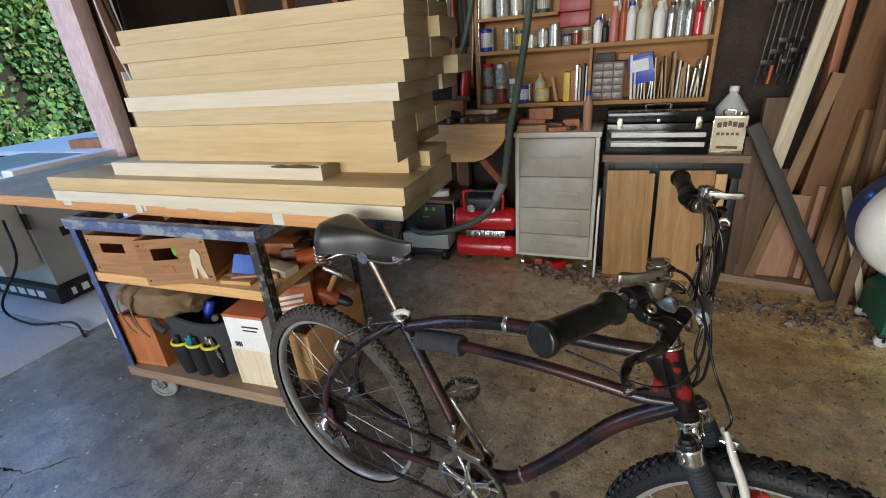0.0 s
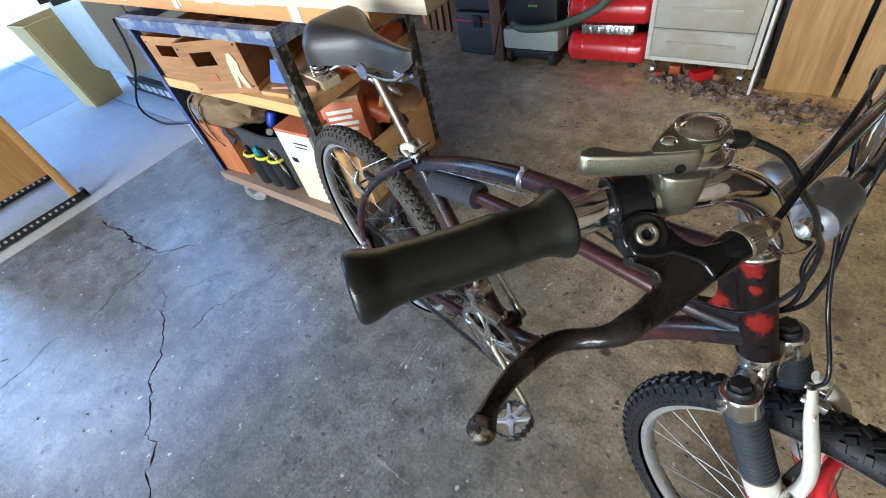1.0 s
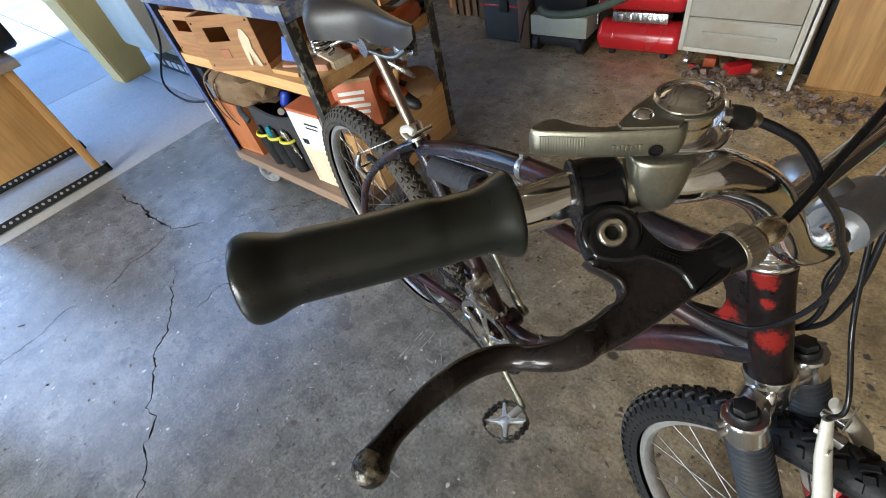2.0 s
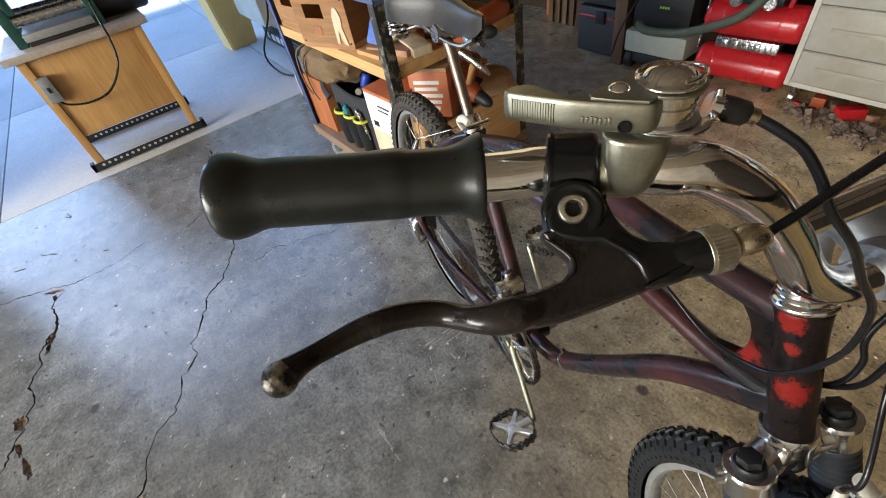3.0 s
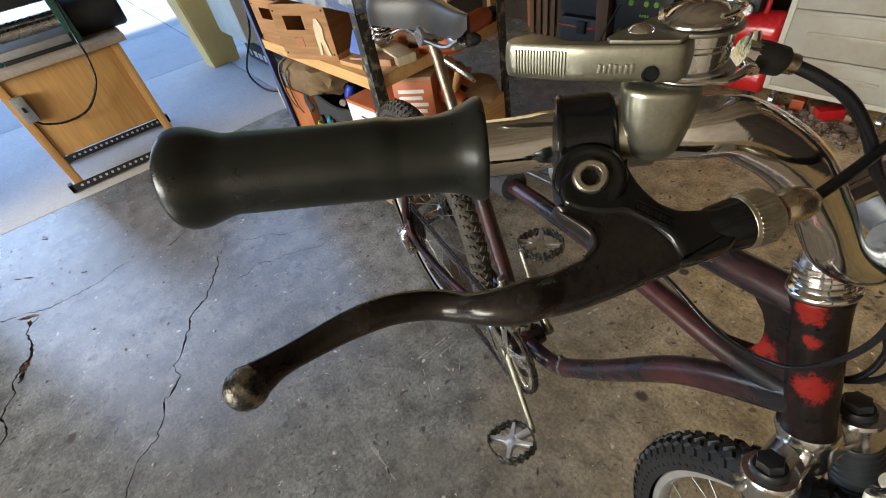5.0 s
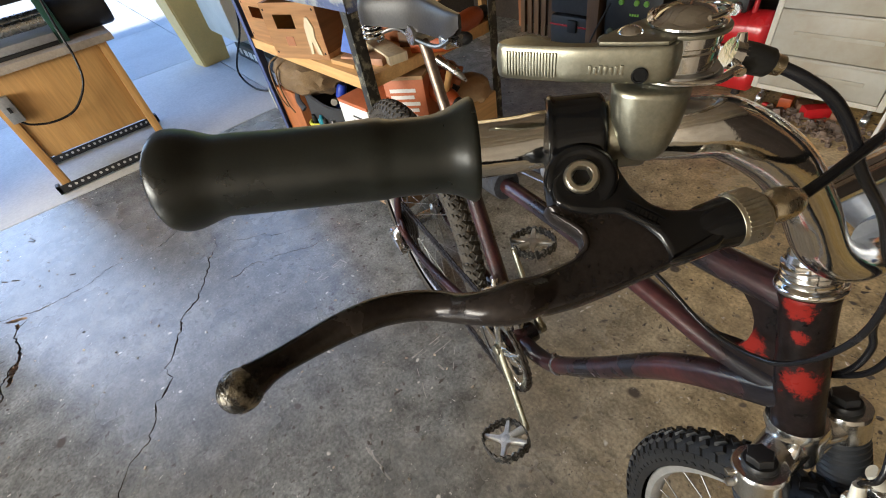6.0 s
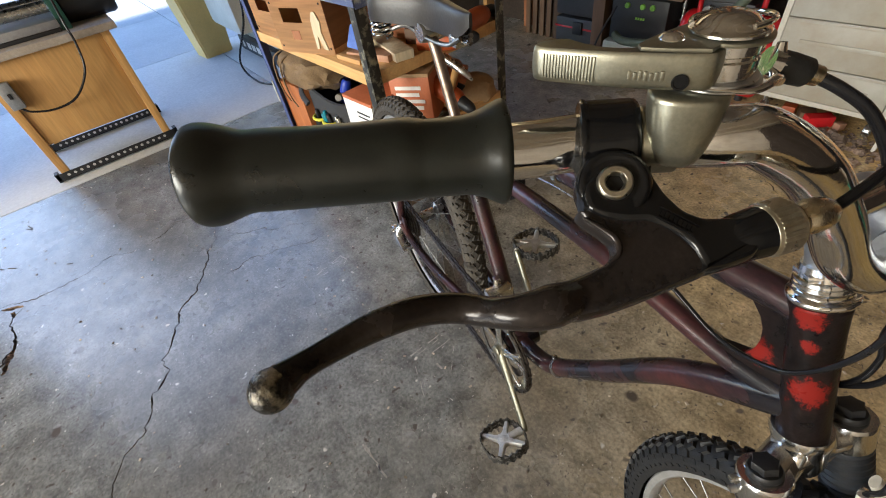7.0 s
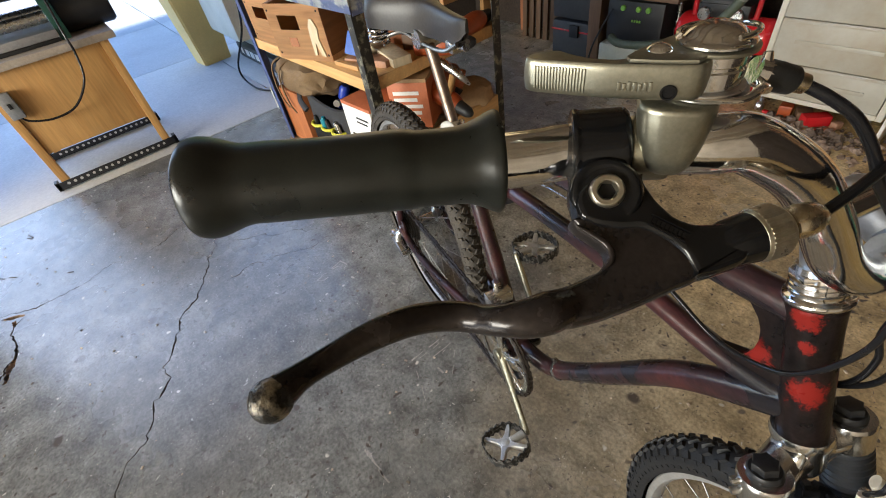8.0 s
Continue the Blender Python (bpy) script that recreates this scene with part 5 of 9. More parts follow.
def brake_lever(flip):
    """Bracket, blade, pivot bolt and barrel adjuster; flip lays it on the bar's other side."""
    f = mirrored if flip else place
    V = Vector
    n, side, across = V((0.456, -0.144, 0.878)).normalized(), V((-0.3011, -0.9536, 0)).normalized(), V((0.8374, -0.2645, -0.4783)).normalized()
    pivot = V((0.852, -0.204, 1.004))

    def plane(top):
        o = pivot + n * top
        m = Matrix(((side.x, across.x, n.x, o.x), (side.y, across.y, n.y, o.y), (side.z, across.z, n.z, o.z), (0, 0, 0, 1)))
        return m @ Matrix.Diagonal((0.001, 0.001, 1, 1))

    # clamp round the bar, with a raised rib at its outer rim
    a, b = V((0.8250, -0.1992, 1.0035)), V((0.8366, -0.1818, 1.0045))
    L = (b - a).length
    bm = B()
    lathe(bm, [(0.0113, 0), (0.0150, 0), (0.0160, 0.0005), (0.0163, 0.0014), (0.0162, 0.0022), (0.0157, 0.0030), (0.0156, L - 0.0025), (0.0153, L - 0.0010), (0.0145, L - 0.0002), (0.0113, L)], axis(a, b - a), 44, closed=True)
    boss = V((0.8500, -0.2026, 0.9990))
    nb = (n * 0.50 + V((0.565, -0.613, 0.552)) * 0.50).normalized()
    tube(bm, [boss - nb * 0.006, V((0.8330, -0.1905, 1.0000))], [0.0112, 0.0135], 32)
    br = part("brake_lever", lay_on_bar(bm, f), BLACKPAINT, bike, "gloss black brake lever bracket")
    # the round pivot housing, dished on top
    bm = B()
    lathe(bm, [(0, -0.012), (0.0118, -0.012), (0.0126, -0.010), (0.0129, -0.004), (0.0129, 0.0018), (0.0126, 0.0034), (0.0116, 0.0047), (0.0104, 0.0052), (0.0096, 0.0050), (0.0088, 0.0046), (0.0078, 0.0044), (0, 0.0044)], axis(boss, nb), 48)
    part("pivot_housing", lay_on_bar(bm, f), BLACKPAINT, br, "round dished pivot housing", 50)
    # cast arm that runs from the clamp to the adjuster
    arm = [(-15.6, -5.0), (-15.4, 0.0), (-17.2, 7.1), (-21.0, 14.0), (-26.3, 17.7), (-34.5, 19.0), (-43.3, 19.1), (-45.4, 25.3), (-43.6, 30.9), (-38.0, 35.1), (-27.6, 36.8), (-19.4, 37.0), (-19.6, 33.0), (-19.0, 28.4), (-14.9, 22.5), (-8.2, 16.7), (-1.5, 16.0), (6.5, 13.4), (12.0, 9.0), (12.0, 0.0), (4.0, -8.0)]
    part("bracket_arm", lay_on_bar(pillow(rounded(arm), plane(-0.0016), 0.0130, 2.6), f), BLACKPAINT, br, "gloss black cast bracket arm", 60)
    bm = B()
    tip = V((0.8898, -0.1379, 0.9878))
    seat_ = V((0.8832, -0.1655, 0.9848))
    u = (tip - seat_).normalized()
    tube(bm, [seat_ - u * 0.017 - n * 0.001, seat_ - u * 0.008, seat_ + u * 0.0005], [0.0062, 0.0086, 0.0092], 30, 4)
    part("adjuster_socket", lay_on_bar(bm, f), BLACKPAINT, br, "rounded end of the cast arm", 60)
    # bolt with a hexagon socket
    bm = B()
    top = boss + nb * 0.0042
    lathe(bm, [(0.0033, 0.0026), (0.0038, 0.0032), (0.0052, 0.0032), (0.0059, 0.0026), (0.0062, 0.0012), (0.0062, -0.002)], axis(top, nb), 36)
    lathe(bm, [(0, -0.0006), (0.0031, -0.0002), (0.0036, 0.0031)], axis(top, nb), 6)
    part("pivot_bolt", lay_on_bar(bm, f), NICKEL, br, "tarnished socket-head bolt")
    # the blade: a smooth recurved rod that widens into a flat root
    bm = B()
    line = [(0.8705, -0.2190, 0.9790), (0.8725, -0.2320, 0.9790), (0.8728, -0.2426, 0.9808), (0.8712, -0.2497, 0.9806), (0.8668, -0.2560, 0.9790), (0.8600, -0.2606, 0.9752), (0.8540, -0.2660, 0.9738), (0.8506, -0.2740, 0.9752), (0.8498, -0.2838, 0.9780), (0.8502, -0.2930, 0.9795), (0.8503, -0.3017, 0.9794), (0.8515, -0.3095, 0.9797), (0.8537, -0.3180, 0.9808), (0.8560, -0.3235, 0.9822), (0.8585, -0.3285, 0.9832)]
    tube(bm, line, [0.0044, 0.0062, 0.0074, 0.0067, 0.0057, 0.0054, 0.0056, 0.0056, 0.0055, 0.0053, 0.0050, 0.0046, 0.0043, 0.0046, 0.0057], 26, 7, flat=0.94, up=n)
    root = [(14.6, 7.5), (13.0, 12.1), (8.7, 16.5), (5.3, 21.0), (5.9, 25.1), (9.3, 27.9), (18.3, 29.9), (25.5, 31.8), (29.0, 34.0), (30.0, 38.5), (29.0, 42.6), (26.0, 44.6), (22.5, 45.0), (13.3, 44.4), (3.7, 42.8), (-4.2, 41.2), (-14.3, 38.9), (-22.3, 37.4), (-24.0, 33.0), (-21.7, 27.0), (-15.8, 16.0), (-2.7, 10.5), (8.0, 6.0)]
    piece = pillow(rounded(root), plane(-0.0034), 0.0105, 2.8)
    me = bpy.data.meshes.new("root")
    piece.to_mesh(me)
    piece.free()
    bm.from_mesh(me)
    bpy.data.meshes.remove(me)
    bmesh.ops.create_icosphere(bm, subdivisions=3, radius=0.0063, matrix=Matrix.Translation((0.8600, -0.3314, 0.9834)))
    blade = part("blade", lay_on_bar(bm, f), ANODISED, br, "worn dark anodised finger blade with a broad root", 75)
    weld(blade, 0.00055, 10)
    bm = B()
    tube(bm, [plane(-0.0032) @ V((*p, 0)) for p in ((13.4, 11.2), (9.2, 15.2), (5.4, 19.6), (4.7, 22.8), (5.6, 26.0), (9.4, 28.4))], [0.0006, 0.0010, 0.0013, 0.0013, 0.0010, 0.0004], 10, 5)
    part("worn_edge", lay_on_bar(bm, f), ANODISED, blade, "polished worn rim of the blade root")
    bm = B()
    bmesh.ops.create_icosphere(bm, subdivisions=3, radius=0.0067, matrix=Matrix.Translation((0.8602, -0.3318, 0.9834)))
    part("ball_end", lay_on_bar(bm, f), BALLWORN, blade, "worn shiny ball end")
    # raised lettering between two ridges on the bracket
    bm = B()
    p0, p1 = V((-10.2, 15.6)), V((-21.0, 25.2))
    way = (p1 - p0).normalized()
    turn = plane(-0.0015) @ Matrix(((way.x, -way.y, 0, p0.x), (way.y, way.x, 0, p0.y), (0, 0, 1, 0), (0, 0, 0, 1)))
    for k in range(8):
        box(bm, 0.6 + 1.55 * k, 1.6 + 1.55 * k, 0.9, 3.2, -0.0003, 0.0004, 0, turn)
    for w in (-0.3, 3.8):
        box(bm, -0.4, 13.6, w, w + 0.55, -0.0004, 0.0005, 0, turn)
    tagged(part("bracket_lettering", lay_on_bar(bm, f), BLACKPAINT, br, "raised lettering blocks"), kind="stuff")
    # knurled locking ring and tapered barrel
    bm = B()
    ring = []
    for j in range(72):
        rr = 0.0100 if j % 2 else 0.0092
        ring.append((rr * math.cos(2 * math.pi * j / 72), rr * math.sin(2 * math.pi * j / 72)))
    prism(bm, ring, 0.0074, axis(seat_ + u * 0.0022, u), 0.0)
    lathe(bm, [(0, -0.0004), (0.0086, -0.0004), (0.0093, 0.0004), (0.0095, 0.0018), (0.0090, 0.0030)], axis(seat_ + u * 0.0004, u), 40)
    lathe(bm, [(0.0093, 0.0088), (0.0093, 0.0102), (0.0080, 0.0116), (0, 0.0120)], axis(seat_ + u * 0.0004, u), 40)
    part("adjuster_ring", lay_on_bar(bm, f), NICKEL, br, "knurled nickel locking ring", 25)
    bm = B()
    lathe(bm, [(0, 0.0110), (0.0056, 0.0112), (0.0048, 0.0122), (0.0048, 0.0132), (0.0062, 0.0140), (0.0062, 0.0146), (0.0054, 0.0152), (0.0060, 0.0166), (0.0064, 0.0190), (0.0060, 0.0232), (0.0050, 0.0262), (0.0036, 0.0280), (0, 0.0282)], axis(seat_, u), 32)
    part("barrel_adjuster", lay_on_bar(bm, f), BRASSY, br, "tarnished barrel adjuster", 50)
    return f(tip - u * 0.001)


def shifter(flip):
    """Top-mounted thumb shifter: cast foot, drum, lever under a top plate, domed bolt and cable stop."""
    f = mirrored if flip else place
    V = Vector
    hub = V((0.8485, -0.1645, 0))
    base = 1.0300

    def swing(bm):
        # the other lever stands pushed right forward
        if flip:
            bmesh.ops.rotate(bm, verts=bm.verts, cent=hub, matrix=Matrix.Rotation(radians(125), 3, "Z"))
        return lay_on_bar(bm, f)

    # cast foot, tapering down to the bar, and its band
    run = V((0.0201, 0.0210, 0)).normalized()
    over = V((-run.y, run.x, 0))
    bm = B()
    rings = []
    for z, a, b, sx in ((1.0276, 0.0050, 0.0050, 0), (1.0276, 0.0118, 0.0110, 0), (1.0270, 0.0124, 0.0116, 0), (1.0256, 0.0126, 0.0118, 0), (1.0200, 0.0121, 0.0118, 0.0002), (1.0140, 0.0112, 0.0117, 0.0004), (1.0085, 0.0098, 0.0116, 0.0006), (1.0050, 0.0084, 0.0112, 0.0006), (1.0026, 0.0066, 0.0100, 0.0006), (1.0012, 0.0040, 0.0070, 0.0006)):
        c = V((0.8486, -0.1752, z)) + run * sx
        ring = []
        for j in range(40):
            t = 2 * math.pi * j / 40
            x, y = abs(math.cos(t)) ** 0.72 * math.copysign(1, math.cos(t)), abs(math.sin(t)) ** 0.72 * math.copysign(1, math.sin(t))
            ring.append(bm.verts.new(c + run * (a * x) + over * (b * y)))
        rings.append(ring)
    for p, q in zip(rings, rings[1:]):
        for j in range(40):
            bm.faces.new((p[j], p[(j + 1) % 40], q[(j + 1) % 40], q[j]))
    bm.faces.new(rings[0])
    bm.faces.new(rings[-1][::-1])
    a, b = V((0.8378, -0.1808, 1.0046)), V((0.8462, -0.1714, 1.0065))
    L = (b - a).length
    lathe(bm, [(0.0112, 0), (0.0120, 0), (0.0126, 0.001), (0.0126, L - 0.001), (0.0120, L), (0.0112, L)], axis(a, b - a), 30, closed=True)
    sh = part("thumb_shifter", lay_on_bar(bm, f), ALLOY_OLD, bike, "silver alloy thumb shifter clamp", 50)
    # lever arm: deep ribbed thumb pad, narrow neck, broad root
    outline = [(0.8150, -0.2150), (0.8190, -0.2143), (0.8290, -0.2068), (0.8385, -0.1993), (0.8490, -0.1890), (0.8586, -0.1790), (0.8560, -0.1715), (0.8450, -0.1660), (0.8385, -0.1705), (0.8372, -0.1800), (0.8388, -0.1880), (0.8370, -0.1935), (0.8310, -0.1984), (0.8240, -0.2006), (0.8178, -0.2012), (0.8146, -0.2050), (0.8132, -0.2112)]
    bm = pillow(rounded(outline, 3), Matrix.Translation((0, 0, base + 0.0114)), 0.0114, 0.0010, 4)
    lv = part("lever", swing(bm), ALLOY_OLD, sh, "silver thumb lever with a ribbed pad", 50)
    bm = B()
    rim = [(hub.x + 0.0132 * math.cos(t), hub.y + 0.0132 * math.sin(t)) for t in (radians(-58 + 12 * k) for k in range(22))]
    plate = [(0.8398, -0.1925), (0.8425, -0.1938), (0.8492, -0.1880), (0.8566, -0.1802)] + rim + [(0.8366, -0.1780), (0.8384, -0.1880)]
    prism(bm, plate, 0.0013, Matrix.Translation((0, 0, base + 0.0116)), 0.0004)
    part("top_plate", swing(bm), ALLOY_OLD, lv, "flat silver top plate over the pivot")
    bm = B()
    w = V((0.80, 0.60, 0))
    out = V((0.60, -0.80, 0))
    for k in range(17):
        p = V((0.8200, -0.21345, base)) + w * (0.00105 * k)
        m = Matrix(((w.x, out.x, 0, p.x), (w.y, out.y, 0, p.y), (0, 0, 1, p.z), (0, 0, 0, 1)))
        box(bm, -0.00028, 0.00028, -0.0006, 0.00042, 0.0018, 0.0096, 0.0001, m)
    tagged(part("rib", swing(bm), ALLOY_OLD, lv, "raised grip ribs"), kind="stuff")
    bm = B()
    w = V((0.715, 0.70, 0)).normalized()
    out = V((w.y, -w.x, 0))
    for k, h in enumerate((0.0028, 0.0024, 0.0030, 0.0028, 0.0024, 0.0028, 0.0030)):
        p = V((0.8418, -0.1960, base + 0.0032)) + w * (0.0016 * k)
        m = Matrix(((w.x, out.x, 0, p.x), (w.y, out.y, 0, p.y), (0, 0, 1, p.z), (0, 0, 0, 1)))
        box(bm, -0.0005, 0.0005, -0.0008, 0.0005, 0, h, 0.0001, m)
    tagged(part("lettering", swing(bm), ALLOY_OLD, lv, "raised maker's lettering blocks"), kind="stuff")
    bm = B()
    p = V((0.8525, -0.1853, base + 0.0030))
    lathe(bm, [(0, 0.0001), (0.0017, 0.0001), (0.0019, 0.0006), (0.0024, 0.0006), (0.0026, 0.0002)], axis(p + out * 0.0002, out), 20)
    part("stop_hole", swing(bm), BLACKPAINT, lv, "dark drilled hole")
    # drum, domed bolt with its wire bail, small screw
    bm = B()
    lathe(bm, [(0, 0.0), (0.0108, 0.0), (0.0112, 0.0006), (0.0112, 0.0060), (0.0106, 0.0066), (0.0106, 0.0076), (0.0114, 0.0082), (0.0114, 0.0112), (0, 0.0114)], axis(hub + V((0, 0, base)), (0, 0, 1)), 40)
    part("pivot_drum", lay_on_bar(bm, f), CHROME, sh, "polished pivot drum", 30)
    bm = B()
    lathe(bm, [(0.0040, 0.0130), (0.0113, 0.0130), (0.0119, 0.0135), (0.0119, 0.0142), (0.0113, 0.0147), (0.0101, 0.0148), (0.0094, 0.0152), (0.0084, 0.0164), (0.0068, 0.0176), (0.0046, 0.0185), (0.0020, 0.0189), (0, 0.0190)], axis(hub + V((0, 0, base)), (0, 0, 1)), 40)
    wire = [hub + V((0.0112 * math.cos(t), 0.0112 * math.sin(t), base + 0.0152 + 0.0022 * max(0, math.sin(t + 1.2)))) for t in (radians(-20 + 11.5 * k) for k in range(23))]
    tube(bm, wire, 0.0009, 8)
    part("wing_bolt", lay_on_bar(bm, f), CHROME, sh, "chrome domed shifter bolt with a wire bail", 45)
    bm = B()
    lathe(bm, [(0, 0.0020), (0.0016, 0.0019), (0.0030, 0.0013), (0.0039, 0.0003), (0.0040, 0)], axis((0.8424, -0.1815, base + 0.0128), (0, 0, 1)), 24)
    part("screw", swing(bm), CHROME, lv, "small domed screw")
    # stacked index plates under the drum
    bm = B()
    for z, r in ((-0.0022, 0.0142), (-0.0008, 0.0130)):
        lathe(bm, [(0.004, 0), (r - 0.0003, 0), (r, 0.0003), (r, 0.0008), (r - 0.0003, 0.0010), (0.004, 0.0010)], axis(hub + V((0, 0, base + z)), (0, 0, 1)), 40, closed=True)
    part("index_plate", lay_on_bar(bm, f), STEEL, sh, "steel index plates")
    # cable stop strap with a rubber boot and ferrule
    s0, s1 = V((0.8534, -0.1425, 1.0284)), V((0.8595, -0.1325, 1.0246))
    w = (s1 - s0).normalized()
    bm = B()
    tube(bm, [hub + V((0.004, -0.012, base - 0.0012)), hub + V((0.0150, -0.0010, base - 0.0014)), hub + V((0.0135, 0.0120, base - 0.0010)), s0 + V((0.004, -0.002, -0.0040)), s0 + V((0.0012, -0.0006, 0.0010)), s0 + V((0, 0, 0.0072))], [0.0012, 0.0014, 0.0018, 0.0024, 0.0030, 0.0016], 12, 6, flat=0.7)
    tube(bm, [s0 - w * 0.0030, s0 + w * 0.0015], 0.0050, 20)
    part("cable_stop", lay_on_bar(bm, f), CHROME, sh, "bent chrome cable stop")
    bm = B()
    tube(bm, [s0, s0 + w * 0.0006, s0 + w * 0.006, s1 - w * 0.0006, s1], [0.0044, 0.0050, 0.0051, 0.0048, 0.0043], 24)
    part("boot", lay_on_bar(bm, f), RUBBER, sh, "black rubber cable boot")
    bm = B()
    tube(bm, [s1 - w * 0.0005, s1 + w * 0.0042], [0.0036, 0.0034], 20)
    part("ferrule", lay_on_bar(bm, f), BRASSY, sh, "tarnished ferrule")
    end = s1 + w * 0.003
    return f(end), (f(end + w) - f(end)).normalized()


def cable(pts, r=0.0026, label="black cable housing"):
    bm = B()
    tube(bm, pts, r, 14, 10)
    part("cable", bm, CABLE, bike, label)


RB, (RS, RW) = brake_lever(False), shifter(False)
LB, (LS, LW) = brake_lever(True), shifter(True)
# the front brake housing loops up and over, the rear gear housing dips before the head, two more run behind it
cable([RB, place((0.8895, -0.125, 0.991)), place((0.888, -0.102, 0.995)), place((0.884, -0.030, 1.006)), place((0.876, 0.036, 1.000)), place((0.872, 0.056, 0.982)), place((0.884, 0.052, 0.930)), (0.905, 0.022, 0.860), (0.930, 0.012, 0.785), tuple(BRAKE_END + Vector((0.002, 0.0, 0.030))), tuple(BRAKE_END)], 0.0021)
cable([RS, place((0.8690, -0.1245, 1.0195)), place((0.8765, -0.1165, 1.0120)), place((0.8835, -0.1085, 0.9990)), place((0.8890, -0.1000, 0.9830)), place((0.897, -0.080, 0.958)), place((0.901, -0.060, 0.930)), (0.906, -0.052, 0.890), (0.906, -0.038, 0.837), (0.892, -0.034, 0.790), (0.870, -0.034, 0.763), (0.824, -0.032, 0.749), (0.766, -0.030, 0.762), (0.693, -0.026, 0.770)], 0.0022)
cable([LB, LB + Vector((0.006, -0.026, 0.004)), (0.900, 0.100, 0.985), (0.904, 0.050, 0.930), (0.908, 0.026, 0.880), (0.916, 0.022, 0.830), (0.918, 0.028, 0.785), (0.912, 0.030, 0.745), (0.880, 0.026, 0.712), (0.840, 0.020, 0.705)], 0.0026)
cable([LS, LS + LW * 0.022, LS + LW * 0.040 + Vector((0.004, 0, -0.012)), (0.908, 0.090, 0.960), (0.903, 0.050, 0.880), (0.897, 0.030, 0.806), (0.906, 0.032, 0.772), (0.905, 0.030, 0.742), (0.890, 0.028, 0.716), (0.850, 0.020, 0.672)], 0.0026)
bm = B()
tube(bm, [(0.693, -0.026, 0.770), (0.64, -0.020, 0.768), (0.561, -0.016, 0.757), (0.43, -0.014, 0.727), (0.30, -0.012, 0.692)], 0.0011, 6, 4)
part("bare_wire", bm, STEEL, bike)

# ---- the work cart and the lumber on it ----
BLUE = mat("chipped_blue_paint", (0.075, 0.11, 0.27), 0.5, 0.1, (0.045, 0.06, 0.14), 9, 0.5, 60, 0.2, 0.15)
BLUE_WORN = mat("blue_paint_with_pale_chips", (0.085, 0.11, 0.22), 0.5, 0.1, (0.34, 0.36, 0.34), 22, 0.36, 60, 0.2, 0.15, stretch=(0.6, 1, 1), contrast=0.12)
DARKLEG = mat("dark_painted_leg", (0.024, 0.023, 0.021), 0.55, 0.1, (0.32, 0.30, 0.21), 34, 0.35, 120, 0.25, 0.15, contrast=0.14, bias=0.07)
CART = pose(-1.480, 1.035, 0, 0, 0, 2.0)
CW, CD = 0.840, 0.545
cart = thing("work_cart", CART, "blue steel-framed rolling work cart with wooden shelves", "cart")


def angle_leg(x, y, sx, sy, material, label):
    bm = B()
    box(bm, 0, sx * 0.031, 0, sy * 0.004, 0.150, 0.850, 0.0008)
    box(bm, 0, sx * 0.004, 0, sy * 0.036, 0.150, 0.850, 0.0008)
    ob = part("leg", bm, material, cart, label)
    ob.matrix_basis = Matrix.Translation((x, y, 0))


angle_leg(0, 0, 1, 1, BLUE, "dark blue angle-iron leg")
angle_leg(CW, 0, -1, 1, DARKLEG, "dark angle-iron leg with worn pale paint")
angle_leg(0, CD, 1, -1, BLUE, "dark blue angle-iron leg")
angle_leg(CW, CD, -1, -1, DARKLEG, "dark angle-iron leg with worn pale paint")
for y0, y1, x0, x1 in ((-0.003, 0.001, 0.0, CW), (CD - 0.001, CD + 0.003, 0.0, CW)):
    bm = B()
    box(bm, x0 - 0.012, x1 + 0.006, y0, y1, 0.812, 0.850, 0.0008)
    box(bm, x0, x1, y0, y0 + (0.03 if y0 < 0.1 else -0.03), 0.846, 0.850, 0.0005)
    part("rail", bm, BLUE_WORN, cart, "blue steel rail with pale chips")
for x0 in (-0.003, CW - 0.001):
    bm = B()
    box(bm, x0, x0 + 0.004, 0.004, CD - 0.004, 0.806, 0.850, 0.0008)
    part("rail", bm, BLUE_WORN, cart, "blue steel rail with pale chips")
bm = B()
box(bm, 0.006, CW - 0.006, 0.006, CD - 0.006, 0.596, 0.634, 0.003)
part("middle_shelf", bm, PLY, cart, "light wooden middle shelf")
bm = B()
box(bm, -0.004, CW + 0.004, -0.008, CD + 0.006, 0.150, 0.196, 0.004)
part("bottom_shelf", bm, SHELF_DIRTY, cart, "dirty thick wooden bottom shelf")
